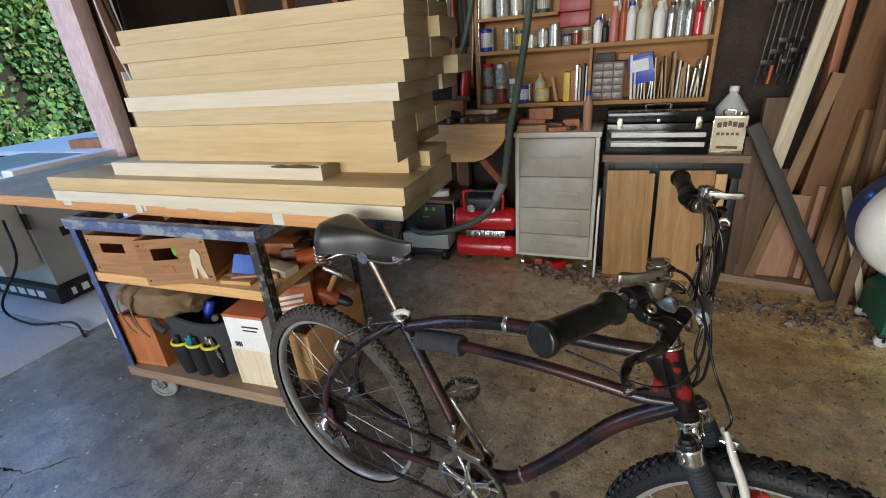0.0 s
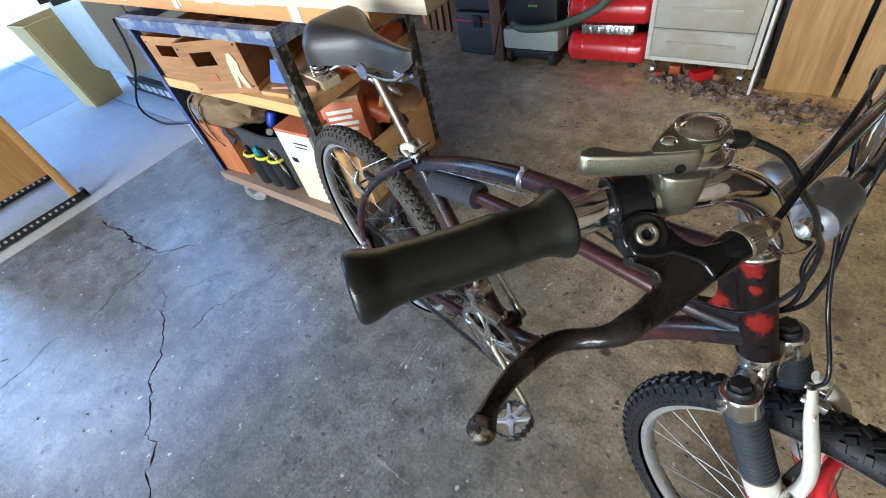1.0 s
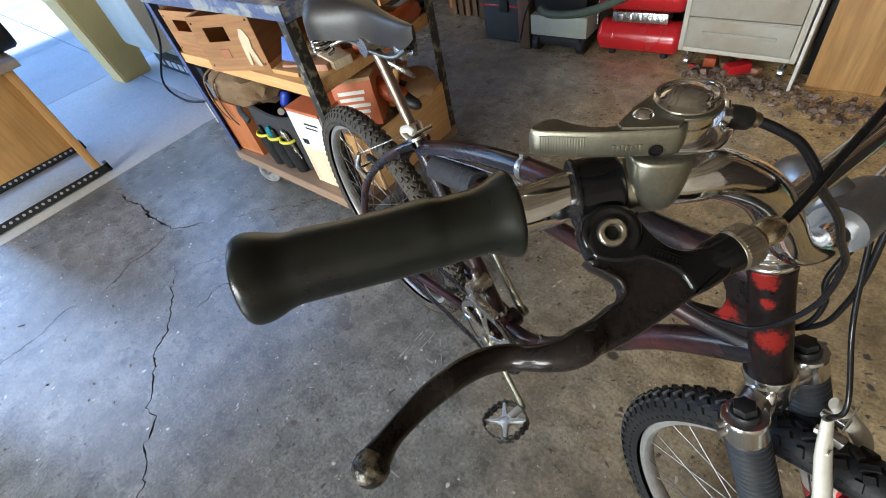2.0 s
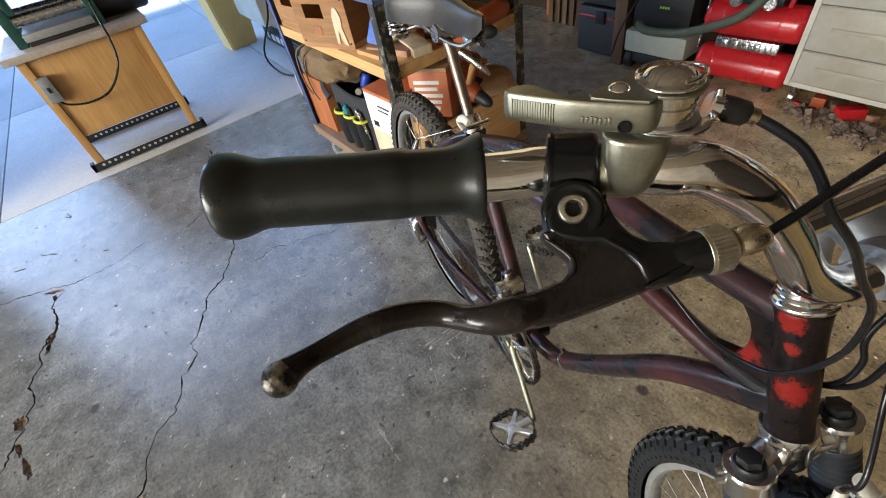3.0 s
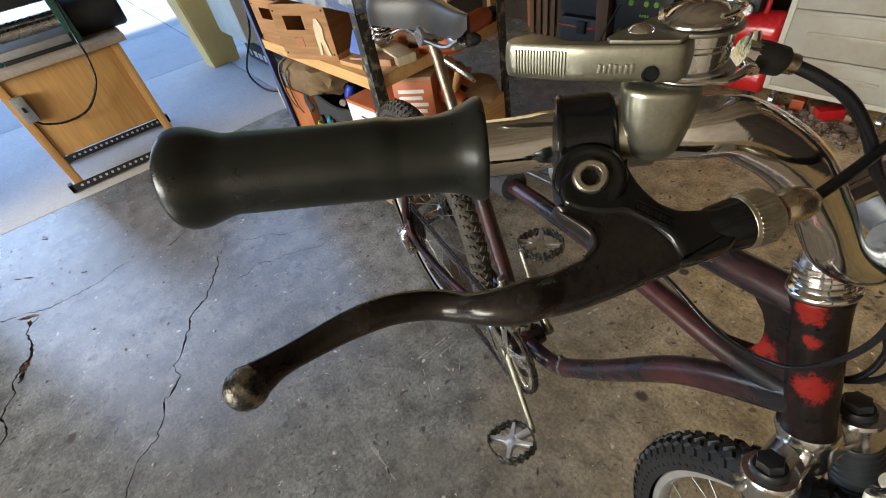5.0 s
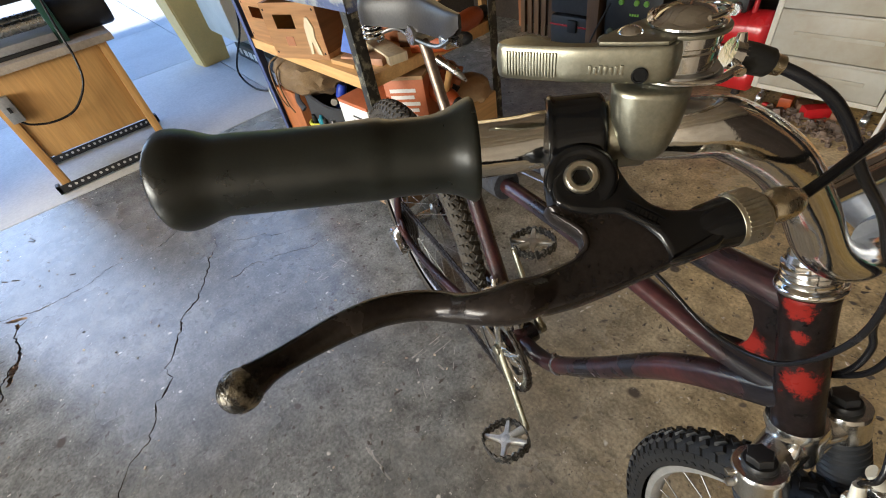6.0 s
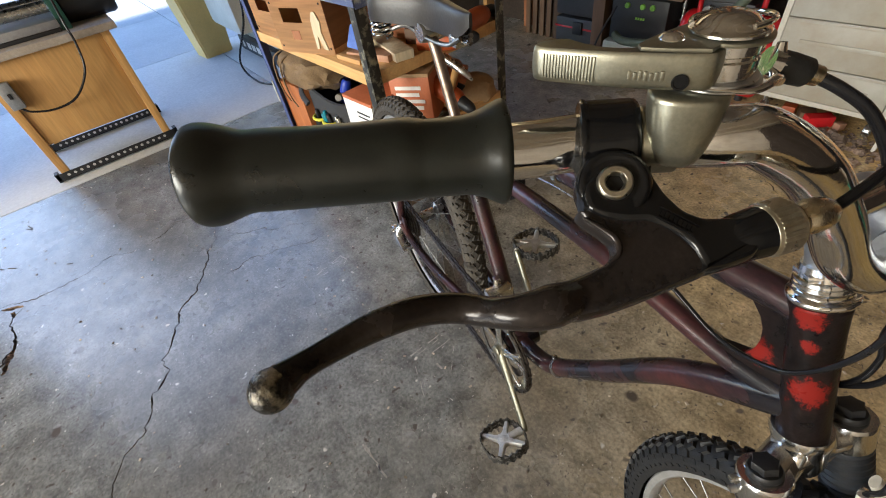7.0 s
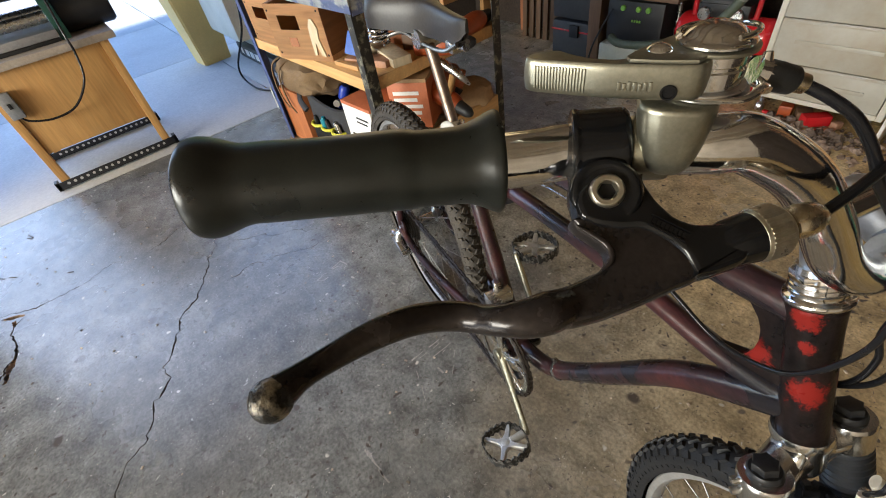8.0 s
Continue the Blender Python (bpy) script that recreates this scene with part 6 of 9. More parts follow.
for x0, y0 in ((0.06, 0.05), (CW - 0.06, 0.05), (0.06, CD - 0.06), (CW - 0.06, CD - 0.06)):
    bm = B()
    box(bm, -0.030, 0.030, -0.026, 0.026, 0.144, 0.150, 0.001)
    for s in (-1, 1):
        prism(bm, [(-0.020, 0.146), (0.024, 0.146), (0.034, 0.060), (0.014, 0.046), (0.002, 0.060)], 0.003, Matrix.Translation((0, s * 0.020 + 0.0015, 0)) @ Matrix.Rotation(radians(90), 4, "X"))
    tube(bm, [(0.020, -0.024, 0.056), (0.020, 0.024, 0.056)], 0.006, 8)
    fk = part("caster", bm, STEEL, cart, "steel swivel caster fork")
    fk.matrix_basis = Matrix.Translation((x0, y0, 0)) @ Matrix.Rotation(radians(20 if x0 < 0.3 else 160), 4, "Z")
    bm = B()
    lathe(bm, [(0.0, -0.010), (0.040, -0.010), (0.041, -0.013), (0.052, -0.013), (0.056, -0.008), (0.056, 0.008), (0.052, 0.013), (0.041, 0.013), (0.040, 0.010), (0, 0.010)], Matrix.Translation((0.020, 0, 0.056)) @ Matrix.Rotation(radians(90), 4, "X"), 28)
    part("caster_wheel", bm, mat("grey_caster_rubber", (0.26, 0.26, 0.25), 0.6, 0, (0.12, 0.12, 0.12), 30, 0.4, 100, 0.2, 0.1), fk, "grey caster wheel")
# masking tape hanging from the front leg
bm = B()
box(bm, -0.004, 0.006, -0.0045, -0.003, 0.335, 0.430, 0.0)
box(bm, -0.0055, -0.004, -0.0045, 0.030, 0.385, 0.430, 0.0)
part("tape", bm, WHITEPAINT, cart, "torn masking tape on the leg")

bm = B()
box(bm, -2.42, -0.322, 1.118, 1.80, 0.851, 0.893, 0.003)
top = part("workbench_slab", bm, (CART_TOP, mat("dusty_grey_bench_face", (0.30, 0.29, 0.23), 0.7, 0, (0.20, 0.18, 0.13), 5, 0.5, 80, 0.2, 0.1)))
for p in top.data.polygons:
    p.material_index = 1 if p.normal.z > 0.9 else 0
tagged(top, "long scarred wooden bench slab with paint drips", "bench")
bm = B()
for x, w, z in ((-1.20, 0.03, 0.03), (-1.16, 0.012, 0.02), (-0.60, 0.04, 0.036), (-1.05, 0.10, 0.006), (-0.90, 0.16, 0.005), (-1.6, 0.05, 0.02)):
    box(bm, x, x + w, 1.1165, 1.118, 0.889 - z, 0.889, 0.0)
part("paint_spill", bm, WHITEPAINT, top, "pale dried paint spill on the edge")

# lumber: thick rough boards, two long ones and a stack, each board its own thing
LUM = "thick rough-sawn pale poplar boards"
lrnd = random.Random(5)


def lumber(x0, x1, y0, y1, z0, z1, label, yaw=0.0, material=None):
    bm = B()
    cx, cy = (x0 + x1) / 2, (y0 + y1) / 2
    vs = box(bm, x0 - cx, x1 - cx, y0 - cy, y1 - cy, 0, z1 - z0, 0.0012)
    ob = part("lumber_board", bm, [material or POPLAR, POPLAR_END])
    for p in ob.data.polygons:
        if abs(p.normal.x) > 0.9:
            p.material_index = 1
    ob.matrix_basis = Matrix.Translation((cx, cy, z0)) @ Matrix.Rotation(radians(yaw), 4, "Z")
    return tagged(ob, label, "board", "lumber stack")


POPLAR_WHITE = wood("whitish_poplar", (0.60, 0.53, 0.40), (0.54, 0.455, 0.315), "x", island=0.04, amount=0.3, fine_amount=0.06)
POPLAR_GOLD = wood("golden_poplar", (0.56, 0.42, 0.215), (0.45, 0.31, 0.13), "x", island=0.06, amount=0.45, fine_amount=0.08)
lumber(-1.60, -0.155, 1.105, 1.29, 0.893, 0.933, "long pale board lying on the work top", 0.6, POPLAR_WHITE)
lumber(-1.62, -0.150, 1.115, 1.30, 0.933, 0.981, "long golden board lying on the pale one", 0.6, POPLAR_GOLD)
lumber(-1.60, -0.16, 1.31, 1.52, 0.893, 0.981, "broad board lying behind on the work top", 0.3)
lumber(-1.315, -0.430, 1.165, 1.255, 0.981, 1.026, "short board with a dark knotty split end", 0.5, POPLAR_WHITE)
layers = ((0.045, -1.235, -0.200, POPLAR_GOLD), (0.060, -1.215, -0.203, POPLAR_GOLD), (0.055, -1.20, -0.201, POPLAR_GOLD), (0.050, -1.17, -0.195, POPLAR), (0.045, -1.172, -0.172, POPLAR_WHITE),
          (0.052, -1.150, -0.152, POPLAR), (0.050, -1.12, -0.138, POPLAR), (0.050, -1.135, -0.140, POPLAR), (0.040, -1.110, -0.137, POPLAR))
z = 0.981
for i, (h, x0, x1, m_) in enumerate(layers):
    dx = lrnd.uniform(-0.012, 0.012)
    lumber(x0, x1, (1.262 if i == 0 else 1.200) + lrnd.uniform(-0.006, 0.006), 1.352, z, z + h, "thick rough-sawn pale poplar board in the stack", 0.6 + lrnd.uniform(-0.25, 0.25), m_)
    lumber(x0 - lrnd.uniform(0.0, 0.08), x1 + lrnd.choice((-0.05, -0.01, 0.0, 0.0, 0.03)), 1.358, 1.51, z, z + h, "thick rough-sawn pale poplar board in the stack", 0.6 + lrnd.uniform(-0.2, 0.2), m_)
    if i in (1, 2, 4, 5, 6):
        lumber(x0, x1 + lrnd.choice((-0.05, 0.0, 0.035)), 1.515, 1.66, z, z + h, "thick rough-sawn pale poplar board in the stack", 0.6, m_)
    z += h
# the bark-edged split of the short board
bm = B()
tube(bm, [(-0.605, 1.168, 1.020), (-0.57, 1.164, 1.023), (-0.54, 1.169, 1.021), (-0.50, 1.163, 1.024), (-0.462, 1.167, 1.022), (-0.435, 1.170, 1.020)], [0.004, 0.009, 0.006, 0.010, 0.007, 0.004], 9, 4, flat=0.6)
tagged(part("bark", bm, OLD_WOOD_X), "dark ragged bark on a pale split board", "bark")


# ---- what lies in the cart ----
def open_box(bm, w, d, h, t=0.015, hole=None, bevel=0.002):
    """An open-topped box with a floor; hole (x0, x1, z0, z1) is cut through its front."""
    box(bm, -w / 2, w / 2, 0, d, 0, t, bevel)
    box(bm, -w / 2, -w / 2 + t, 0, d, t, h, bevel)
    box(bm, w / 2 - t, w / 2, 0, d, t, h, bevel)
    box(bm, -w / 2 + t, w / 2 - t, d - t, d, t, h, bevel)
    if hole:
        a, b, c, e = hole
        box(bm, -w / 2 + t, a, 0, t, t, h, bevel)
        box(bm, b, w / 2 - t, 0, t, t, h, bevel)
        box(bm, a, b, 0, t, t, c, bevel)
        box(bm, a, b, 0, t, e, h, bevel)
    else:
        box(bm, -w / 2 + t, w / 2 - t, 0, t, t, h, bevel)


CRATE_WOOD = wood("crate_pine", (0.62, 0.36, 0.17), (0.46, 0.24, 0.10), "x")
CRATE_DARK = wood("crate_side", (0.28, 0.13, 0.055), (0.18, 0.08, 0.03), "y")


def crate(m, w, d, h, label, figure):
    c = thing("tool_crate", m, label, "crate", "crates in the cart")
    t, a, b, lo, hi = 0.018, -w * 0.30, w * 0.06, h * 0.55, h * 0.80
    bm = B()
    box(bm, -w / 2, w / 2, 0, d, 0, t, 0.002)
    part("crate_floor", bm, CRATE_WOOD, c)
    for x0 in (-w / 2, w / 2 - t):
        bm = B()
        box(bm, x0, x0 + t, 0, d, t, h, 0.002)
        part("crate_side", bm, CRATE_DARK, c, "darker scuffed crate side")
    bm = B()
    box(bm, -w / 2 + t, w / 2 - t, d - t, d, t, h, 0.002)
    part("crate_back", bm, CRATE_WOOD, c)
    bm = B()
    grid = [[bm.verts.new((x, 0, z)) for x in (-w / 2, a, b, w / 2)] for z in (0.0, lo, hi, h)]
    for r in range(3):
        for k in range(3):
            if (r, k) != (1, 1):
                bm.faces.new((grid[r][k], grid[r][k + 1], grid[r + 1][k + 1], grid[r + 1][k]))
    bmesh.ops.solidify(bm, geom=bm.faces[:], thickness=-t)
    bmesh.ops.translate(bm, verts=bm.verts, vec=(0, -0.002 - min(v.co.y for v in bm.verts), 0))
    part("crate_front", bm, CRATE_WOOD, c, "pine front with a handle slot", 20)
    if figure:
        bm = B()
        prism(bm, [(0.050, 0.018), (0.062, 0.020), (0.068, 0.060), (0.080, 0.018), (0.098, 0.016), (0.086, 0.070), (0.092, 0.100), (0.080, 0.128), (0.068, 0.128), (0.056, 0.105), (0.052, 0.065)], 0.004, Matrix.Translation((0, -0.002, 0)) @ Matrix.Rotation(radians(90), 4, "X"), 0.0008)
        part("inlay", bm, WHITEWOOD, c, "pale cut-out wooden shape on the front")
        bm = B()
        box(bm, -0.045, -0.010, -0.0032, -0.0015, 0.042, 0.070, 0.0)
        part("stamp", bm, FIR_RED, c, "faded reddish stamp")
    for x in (-w / 2 + 0.012, w / 2 - 0.012):
        for zz in (0.02, h - 0.02):
            bm = B()
            lathe(bm, [(0, 0.0012), (0.0032, 0.0010), (0.0036, 0)], Matrix.Translation((x, -0.002, zz)) @ Matrix.Rotation(radians(90), 4, "X"), 10)
            part("screw", bm, RUST, c)
    return c


MID = 0.6345
crate(pose(-0.998, 1.050, MID, 0, 0, 21), 0.235, 0.36, 0.170, "scuffed pine tool crate with a pale cut-out shape", True)
crate(pose(-1.285, 1.066, MID, 0, 0, 6), 0.30, 0.34, 0.150, "plain pine tool crate with a handle slot", False)
# a green and yellow roll in the crate, a dark tin above it
GREENLIME = mat("lime_green_plastic", (0.25, 0.50, 0.05), 0.4, 0, (0.10, 0.26, 0.05), 60, 0.5, 200, 0.1, 0.03)
bm = B()
lathe(bm, [(0.022, -0.02), (0.040, -0.02), (0.044, -0.012), (0.044, 0.012), (0.040, 0.02), (0.022, 0.02)], pose(-1.030, 1.125, 0.738, 62, 0, 20), 28, closed=True)
tagged(part("tape_roll", bm, GREENLIME), "lime green tape roll seen through the crate's slot", "tape")
bm = B()
lathe(bm, [(0, 0), (0.055, 0), (0.057, 0.004), (0.057, 0.05), (0.059, 0.052), (0.059, 0.062), (0.0, 0.064)], pose(-1.10, 1.20, MID + 0.114), 26)
tagged(part("round_tin", bm, STEEL), "round metal tin in the crate", "tin")
BLUETAPE = mat("blue_masking_tape", (0.07, 0.16, 0.55), 0.6, 0, (0.05, 0.11, 0.42), 30, 0.4, 200, 0.1, 0.1)
bm = B()
box(bm, -0.036, 0.036, 0, 0.003, -0.032, 0.032, 0.001)
t_ = part("blue_tape_pack", bm, BLUETAPE)
t_.matrix_basis = pose(-0.790, 1.135, 0.690, -25, 14, 30)
tagged(t_, "crumpled blue masking tape piece on the shelf", "tape")
for i, (x, y, l, w, h, yaw, m_) in enumerate(((-0.76, 1.15, 0.16, 0.05, 0.020, 20, FIR_PINK), (-0.745, 1.215, 0.20, 0.06, 0.026, -12, WHITEWOOD), (-0.80, 1.10, 0.12, 0.03, 0.014, 6, PINE), (-0.73, 1.33, 0.10, 0.07, 0.045, 30, OLD_WOOD_X), (-0.80, 1.34, 0.14, 0.08, 0.06, 10, FIR_RED))):
    board("wood_offcut", pose(x, y, MID, 0, 0, yaw), l, w, h, m_, "small wood offcut lying on the cart shelf", "offcut", "offcuts on the cart")


def drill(m, label, colour):
    d = thing("cordless_tool", m, label, "power tool")
    bm = B()
    tube(bm, [(-0.07, 0, 0.10), (0.03, 0, 0.10), (0.06, 0, 0.10)], [0.030, 0.032, 0.024], 16, 4)
    tube(bm, [(-0.03, 0, 0.09), (-0.045, 0, 0.04), (-0.05, 0, 0.0)], [0.022, 0.018, 0.022], 14, 4)
    part("tool_body", bm, colour, d, "bright tool housing")
    bm = B()
    box(bm, -0.085, -0.005, -0.030, 0.030, -0.035, 0.005, 0.006)
    part("battery", bm, BLACKPLASTIC, d, "black battery pack")
    bm = B()
    tube(bm, [(0.06, 0, 0.10), (0.10, 0, 0.10), (0.115, 0, 0.10)], [0.022, 0.018, 0.008], 14, 2)
    part("chuck", bm, BLACKPLASTIC, d, "black chuck")


ORANGE = mat("orange_plastic", (0.42, 0.085, 0.018), 0.4, 0, (0.28, 0.05, 0.012), 20, 0.4, 200, 0.1, 0.03)
drill(pose(-0.70, 1.40, MID + 0.02, 90, 0, 40), "orange cordless tool lying on the cart shelf", ORANGE)
drill(pose(-0.78, 1.48, MID + 0.02, 90, 0, 100), "orange cordless tool lying at the shelf's back", ORANGE)

# bottom shelf: reddish box, canvas bag, open tool bag, cartons
LOW = 0.1965
REDBROWN = wood("orange_stained_board", (0.46, 0.16, 0.045), (0.32, 0.10, 0.028), "z")
bm = B()
open_box(bm, 0.17, 0.34, 0.235, 0.016)
ob = part("stained_box", bm, REDBROWN)
ob.matrix_basis = pose(-1.378, 1.062, LOW, 0, 0, 5)
tagged(ob, "orange-brown stained wooden box on the lower shelf", "box")
CANVAS = mat("brown_canvas", (0.20, 0.13, 0.065), 0.9, 0, (0.12, 0.075, 0.035), 10, 0.5, 240, 0.3, 0.5)


def soft_bag(name, m, sx, sy, sz, material, label, category, seed, lumps=0.16):
    bm = B()
    bmesh.ops.create_icosphere(bm, subdivisions=4, radius=1.0)
    for v in bm.verts:
        n = v.co.normalized()
        f = 1 + lumps * noise.noise(n * 2.2 + Vector((seed, 0, 0))) + lumps * 0.5 * noise.noise(n * 5.5 + Vector((0, seed, 0)))
        q = Vector((math.copysign(abs(n.x) ** 0.75, n.x), math.copysign(abs(n.y) ** 0.75, n.y), math.copysign(abs(n.z) ** 0.8, n.z))) * f
        v.co = Vector((q.x * sx / 2, q.y * sy / 2, max(-sz / 2, q.z * sz / 2)))
    ob = part(name, bm, material)
    ob.matrix_basis = m
    return tagged(ob, label, category)


canvas = soft_bag("canvas_bag", pose(-1.275, 1.175, 0.500, 0, 0, 5), 0.37, 0.26, 0.15, CANVAS, "crumpled brown canvas bag lying on the stained box", "bag", 3.0)
for k, (x, y) in enumerate(((-0.10, -0.115), (-0.02, -0.128))):
    bm = B()
    tube(bm, [(x, y + 0.06, 0.070), (x - 0.02, y + 0.0, 0.045), (x - 0.03, y - 0.012, -0.02), (x - 0.01, y - 0.016, -0.09), (x + 0.01, y - 0.010, -0.13)], 0.008, 8, 6, flat=0.4)
    part("strap", bm, CANVAS, canvas)

TOOLBAG = mat("black_nylon", (0.018, 0.018, 0.020), 0.75, 0, (0.035, 0.035, 0.038), 20, 0.5, 300, 0.25, 0.3)
YELLOWTRIM = mat("yellow_trim_tape", (0.62, 0.58, 0.03), 0.6, 0, (0.45, 0.42, 0.03), 40, 0.4, 200, 0.1, 0.1)
bag = thing("tool_bag", pose(-1.105, 1.215, LOW, 0, 0, 5), "open black nylon tool bag with yellow-trimmed pouches", "tool bag")
bm = B()
n = 36
rings = []
for zz, gx, gy in ((0.0, 0.165, 0.125), (0.02, 0.172, 0.130), (0.14, 0.180, 0.135), (0.255, 0.188, 0.138), (0.258, 0.180, 0.130), (0.14, 0.170, 0.125), (0.012, 0.160, 0.118)):
    ring = []
    for j in range(n):
        a = 2 * math.pi * j / n
        ex = 3.4
        ca, sa = math.cos(a), math.sin(a)
        k = (abs(ca) ** ex + abs(sa) ** ex) ** (-1 / ex)
        wob = 1 + 0.02 * math.sin(3 * a + zz * 20)
        ring.append(bm.verts.new((gx * k * ca * wob, gy * k * sa * wob, zz + (0.016 * math.sin(2 * a + 0.6) if zz > 0.2 else 0))))
    rings.append(ring)
for a, b in zip(rings, rings[1:]):
    for j in range(n):
        bm.faces.new((a[j], a[(j + 1) % n], b[(j + 1) % n], b[j]))
bm.faces.new(rings[-1])
bm.faces.new(rings[0][::-1])
part("bag_body", bm, TOOLBAG, bag, "sagging black nylon body")
for k in range(3):
    x = -0.075 + 0.072 * k
    bm = B()
    sec = []
    for zz, w, dpt in ((0.004, 0.030, 0.022), (0.08, 0.034, 0.030), (0.150, 0.035, 0.030)):
        sec.append([bm.verts.new((x + w * math.cos(a), -0.128 - dpt * math.sin(a) , zz)) for a in (math.pi * j / 10 for j in range(11))])
    for a, b in zip(sec, sec[1:]):
        for j in range(10):
            bm.faces.new((a[j], a[j + 1], b[j + 1], b[j]))
    bm.faces.new(sec[0])
    bmesh.ops.solidify(bm, geom=bm.faces[:], thickness=0.003)
    pk = part("pouch", bm, TOOLBAG, bag, "black nylon pouch")
    bm = B()
    tube(bm, [(x + 0.0355 * math.cos(a), -0.128 - 0.0305 * math.sin(a), 0.147) for a in (math.pi * j / 12 for j in range(13))], 0.0062, 8, 1, flat=1.0)
    part("pouch_trim", bm, YELLOWTRIM, pk, "yellow binding tape")
bm = B()
tube(bm, [(-0.150, -0.02, 0.262), (-0.08, 0.02, 0.285), (0.02, 0.05, 0.300), (0.10, 0.07, 0.295)], 0.013, 10, 6)
part("carry_handle", bm, YELLOWTRIM, bag, "yellow rolled carry handle")
bm = B()
tube(bm, [(-0.160, -0.09, 0.25), (-0.185, -0.11, 0.262), (-0.165, -0.138, 0.225), (-0.11, -0.15, 0.20)], 0.012, 10, 6, flat=0.5)
part("side_handle", bm, TOOLBAG, bag)


def hand_tool(m, handle, label, length=0.12, r=0.012):
    t = thing("screwdriver", m, label, "hand tool", "tools in the bag")
    bm = B()
    lathe(bm, [(0, 0), (r * 0.7, 0.001), (r, 0.012), (r * 0.95, 0.05), (r * 0.6, 0.062), (r * 0.8, 0.075), (r * 0.8, 0.09), (0, 0.092)], Matrix.Rotation(radians(180), 4, "X"), 14)
    part("handle", bm, handle, t)
    bm = B()
    tube(bm, [(0, 0, -0.085), (0, 0, -0.085 - length)], 0.003, 8)
    part("shaft", bm, STEEL, t)


TEAL = mat("teal_plastic", (0.02, 0.22, 0.28), 0.35, 0, (0.015, 0.15, 0.2), 20, 0.4, 200, 0.1, 0.02)
BLUEPL = mat("blue_plastic", (0.02, 0.05, 0.40), 0.35, 0, (0.015, 0.035, 0.3), 20, 0.4, 200, 0.1, 0.02)
for x, y, z_, rx, ry, m_ in ((-1.098, 1.070, 0.392, 6, 8, TEAL), (-1.080, 1.072, 0.384, 5, -6, BLACKPLASTIC), (-1.115, 1.068, 0.378, 6, -10, TEAL), (-1.020, 1.080, 0.392, 6, 8, STEEL), (-1.005, 1.078, 0.386, 5, -8, BRASSY), (-1.165, 1.066, 0.380, 6, 4, BLACKPLASTIC)):
    hand_tool(pose(x, y, z_, rx, ry, 5), m_, "hand tool standing in a pouch of the bag", 0.035, 0.009)
hand_tool(pose(-1.08, 1.19, 0.475, -20, 15, 5), BLUEPL, "tool with a bright blue ball handle in the bag", 0.10, 0.020)
bm = B()
tube(bm, [(-1.03, 1.17, 0.42), (-0.965, 1.10, 0.475), (-0.935, 1.075, 0.487)], [0.010, 0.011, 0.012], 10, 2)
tagged(part("steel_tube_tool", bm, SPOKE), "steel tube-handled tool leaning out of the bag", "hand tool")

WHITECARD = mat("white_cardboard", (0.78, 0.77, 0.74), 0.6, 0, (0.66, 0.64, 0.60), 8, 0.4, 120, 0.05, 0.05)
ORANGECARD = mat("orange_printed_card", (0.50, 0.15, 0.06), 0.5, 0, (0.36, 0.10, 0.035), 12, 0.4, 120, 0.06, 0.04)
TAN = mat("brown_cardboard", (0.42, 0.27, 0.14), 0.8, 0, (0.32, 0.20, 0.10), 6, 0.4, 120, 0.1, 0.1)


def carton(m, w, d, h, body, lid, label):
    c = thing("carton", m, label, "carton")
    bm = B()
    box(bm, -w / 2, w / 2, 0, d, 0, h - 0.012, 0.002)
    part("carton_body", bm, body, c)
    bm = B()
    box(bm, -w / 2 - 0.001, w / 2 + 0.001, -0.001, d + 0.001, h - 0.012, h, 0.002)
    part("carton_lid", bm, lid, c, "orange printed lid")
    return c


bm = B()
open_box(bm, 0.19, 0.30, 0.165, 0.014)
ob = part("pale_box", bm, WHITEWOOD)
ob.matrix_basis = pose(-0.815, 1.088, LOW, 0, 0, 4)
tagged(ob, "pale plywood box on the lower shelf", "box")
cr = carton(pose(-0.815, 1.082, LOW + 0.166, 0, 0, 4), 0.165, 0.24, 0.150, WHITECARD, ORANGECARD, "white carton with an orange printed lid")
bm = B()
for k in range(9):
    box(bm, -0.060 + 0.0035 * k, -0.0585 + 0.0035 * k + 0.001 * (k % 2), -0.0012, 0.0, 0.016, 0.036, 0.0)
box(bm, -0.01, 0.06, -0.0012, 0, 0.10, 0.106)
box(bm, -0.01, 0.05, -0.0012, 0, 0.085, 0.090)
tagged(part("label_print", bm, BLACKPLASTIC, cr, "dark bar code and lines"), kind="stuff")
cr2 = carton(pose(-0.690, 1.215, LOW + 0.215, 0, 0, 35), 0.135, 0.20, 0.165, ORANGECARD, TAN, "printed orange and brown screw carton")
bm = B()
for k in range(5):
    box(bm, -0.050, 0.030 + 0.008 * (k % 3), -0.0012, 0.0, 0.025 + 0.022 * k, 0.037 + 0.022 * k, 0.0)
tagged(part("label_print", bm, WHITECARD, cr2, "pale bars of printing"), kind="stuff")
bm = B()
box(bm, -0.20, 0.20, 0, 0.014, 0, 0.205, 0.002)
box(bm, -0.20, -0.186, 0.014, 0.22, 0, 0.205, 0.002)
box(bm, 0.186, 0.20, 0.014, 0.22, 0, 0.205, 0.002)
box(bm, -0.186, 0.186, 0.014, 0.22, 0, 0.012, 0.002)
box(bm, -0.186, 0.186, 0.206, 0.22, 0.012, 0.205, 0.002)
ob = part("side_box", bm, PLY)
ob.matrix_basis = pose(-0.632, 1.365, LOW, 0, 0, 93)
tagged(ob, "honey-coloured plywood box at the cart's end", "box")
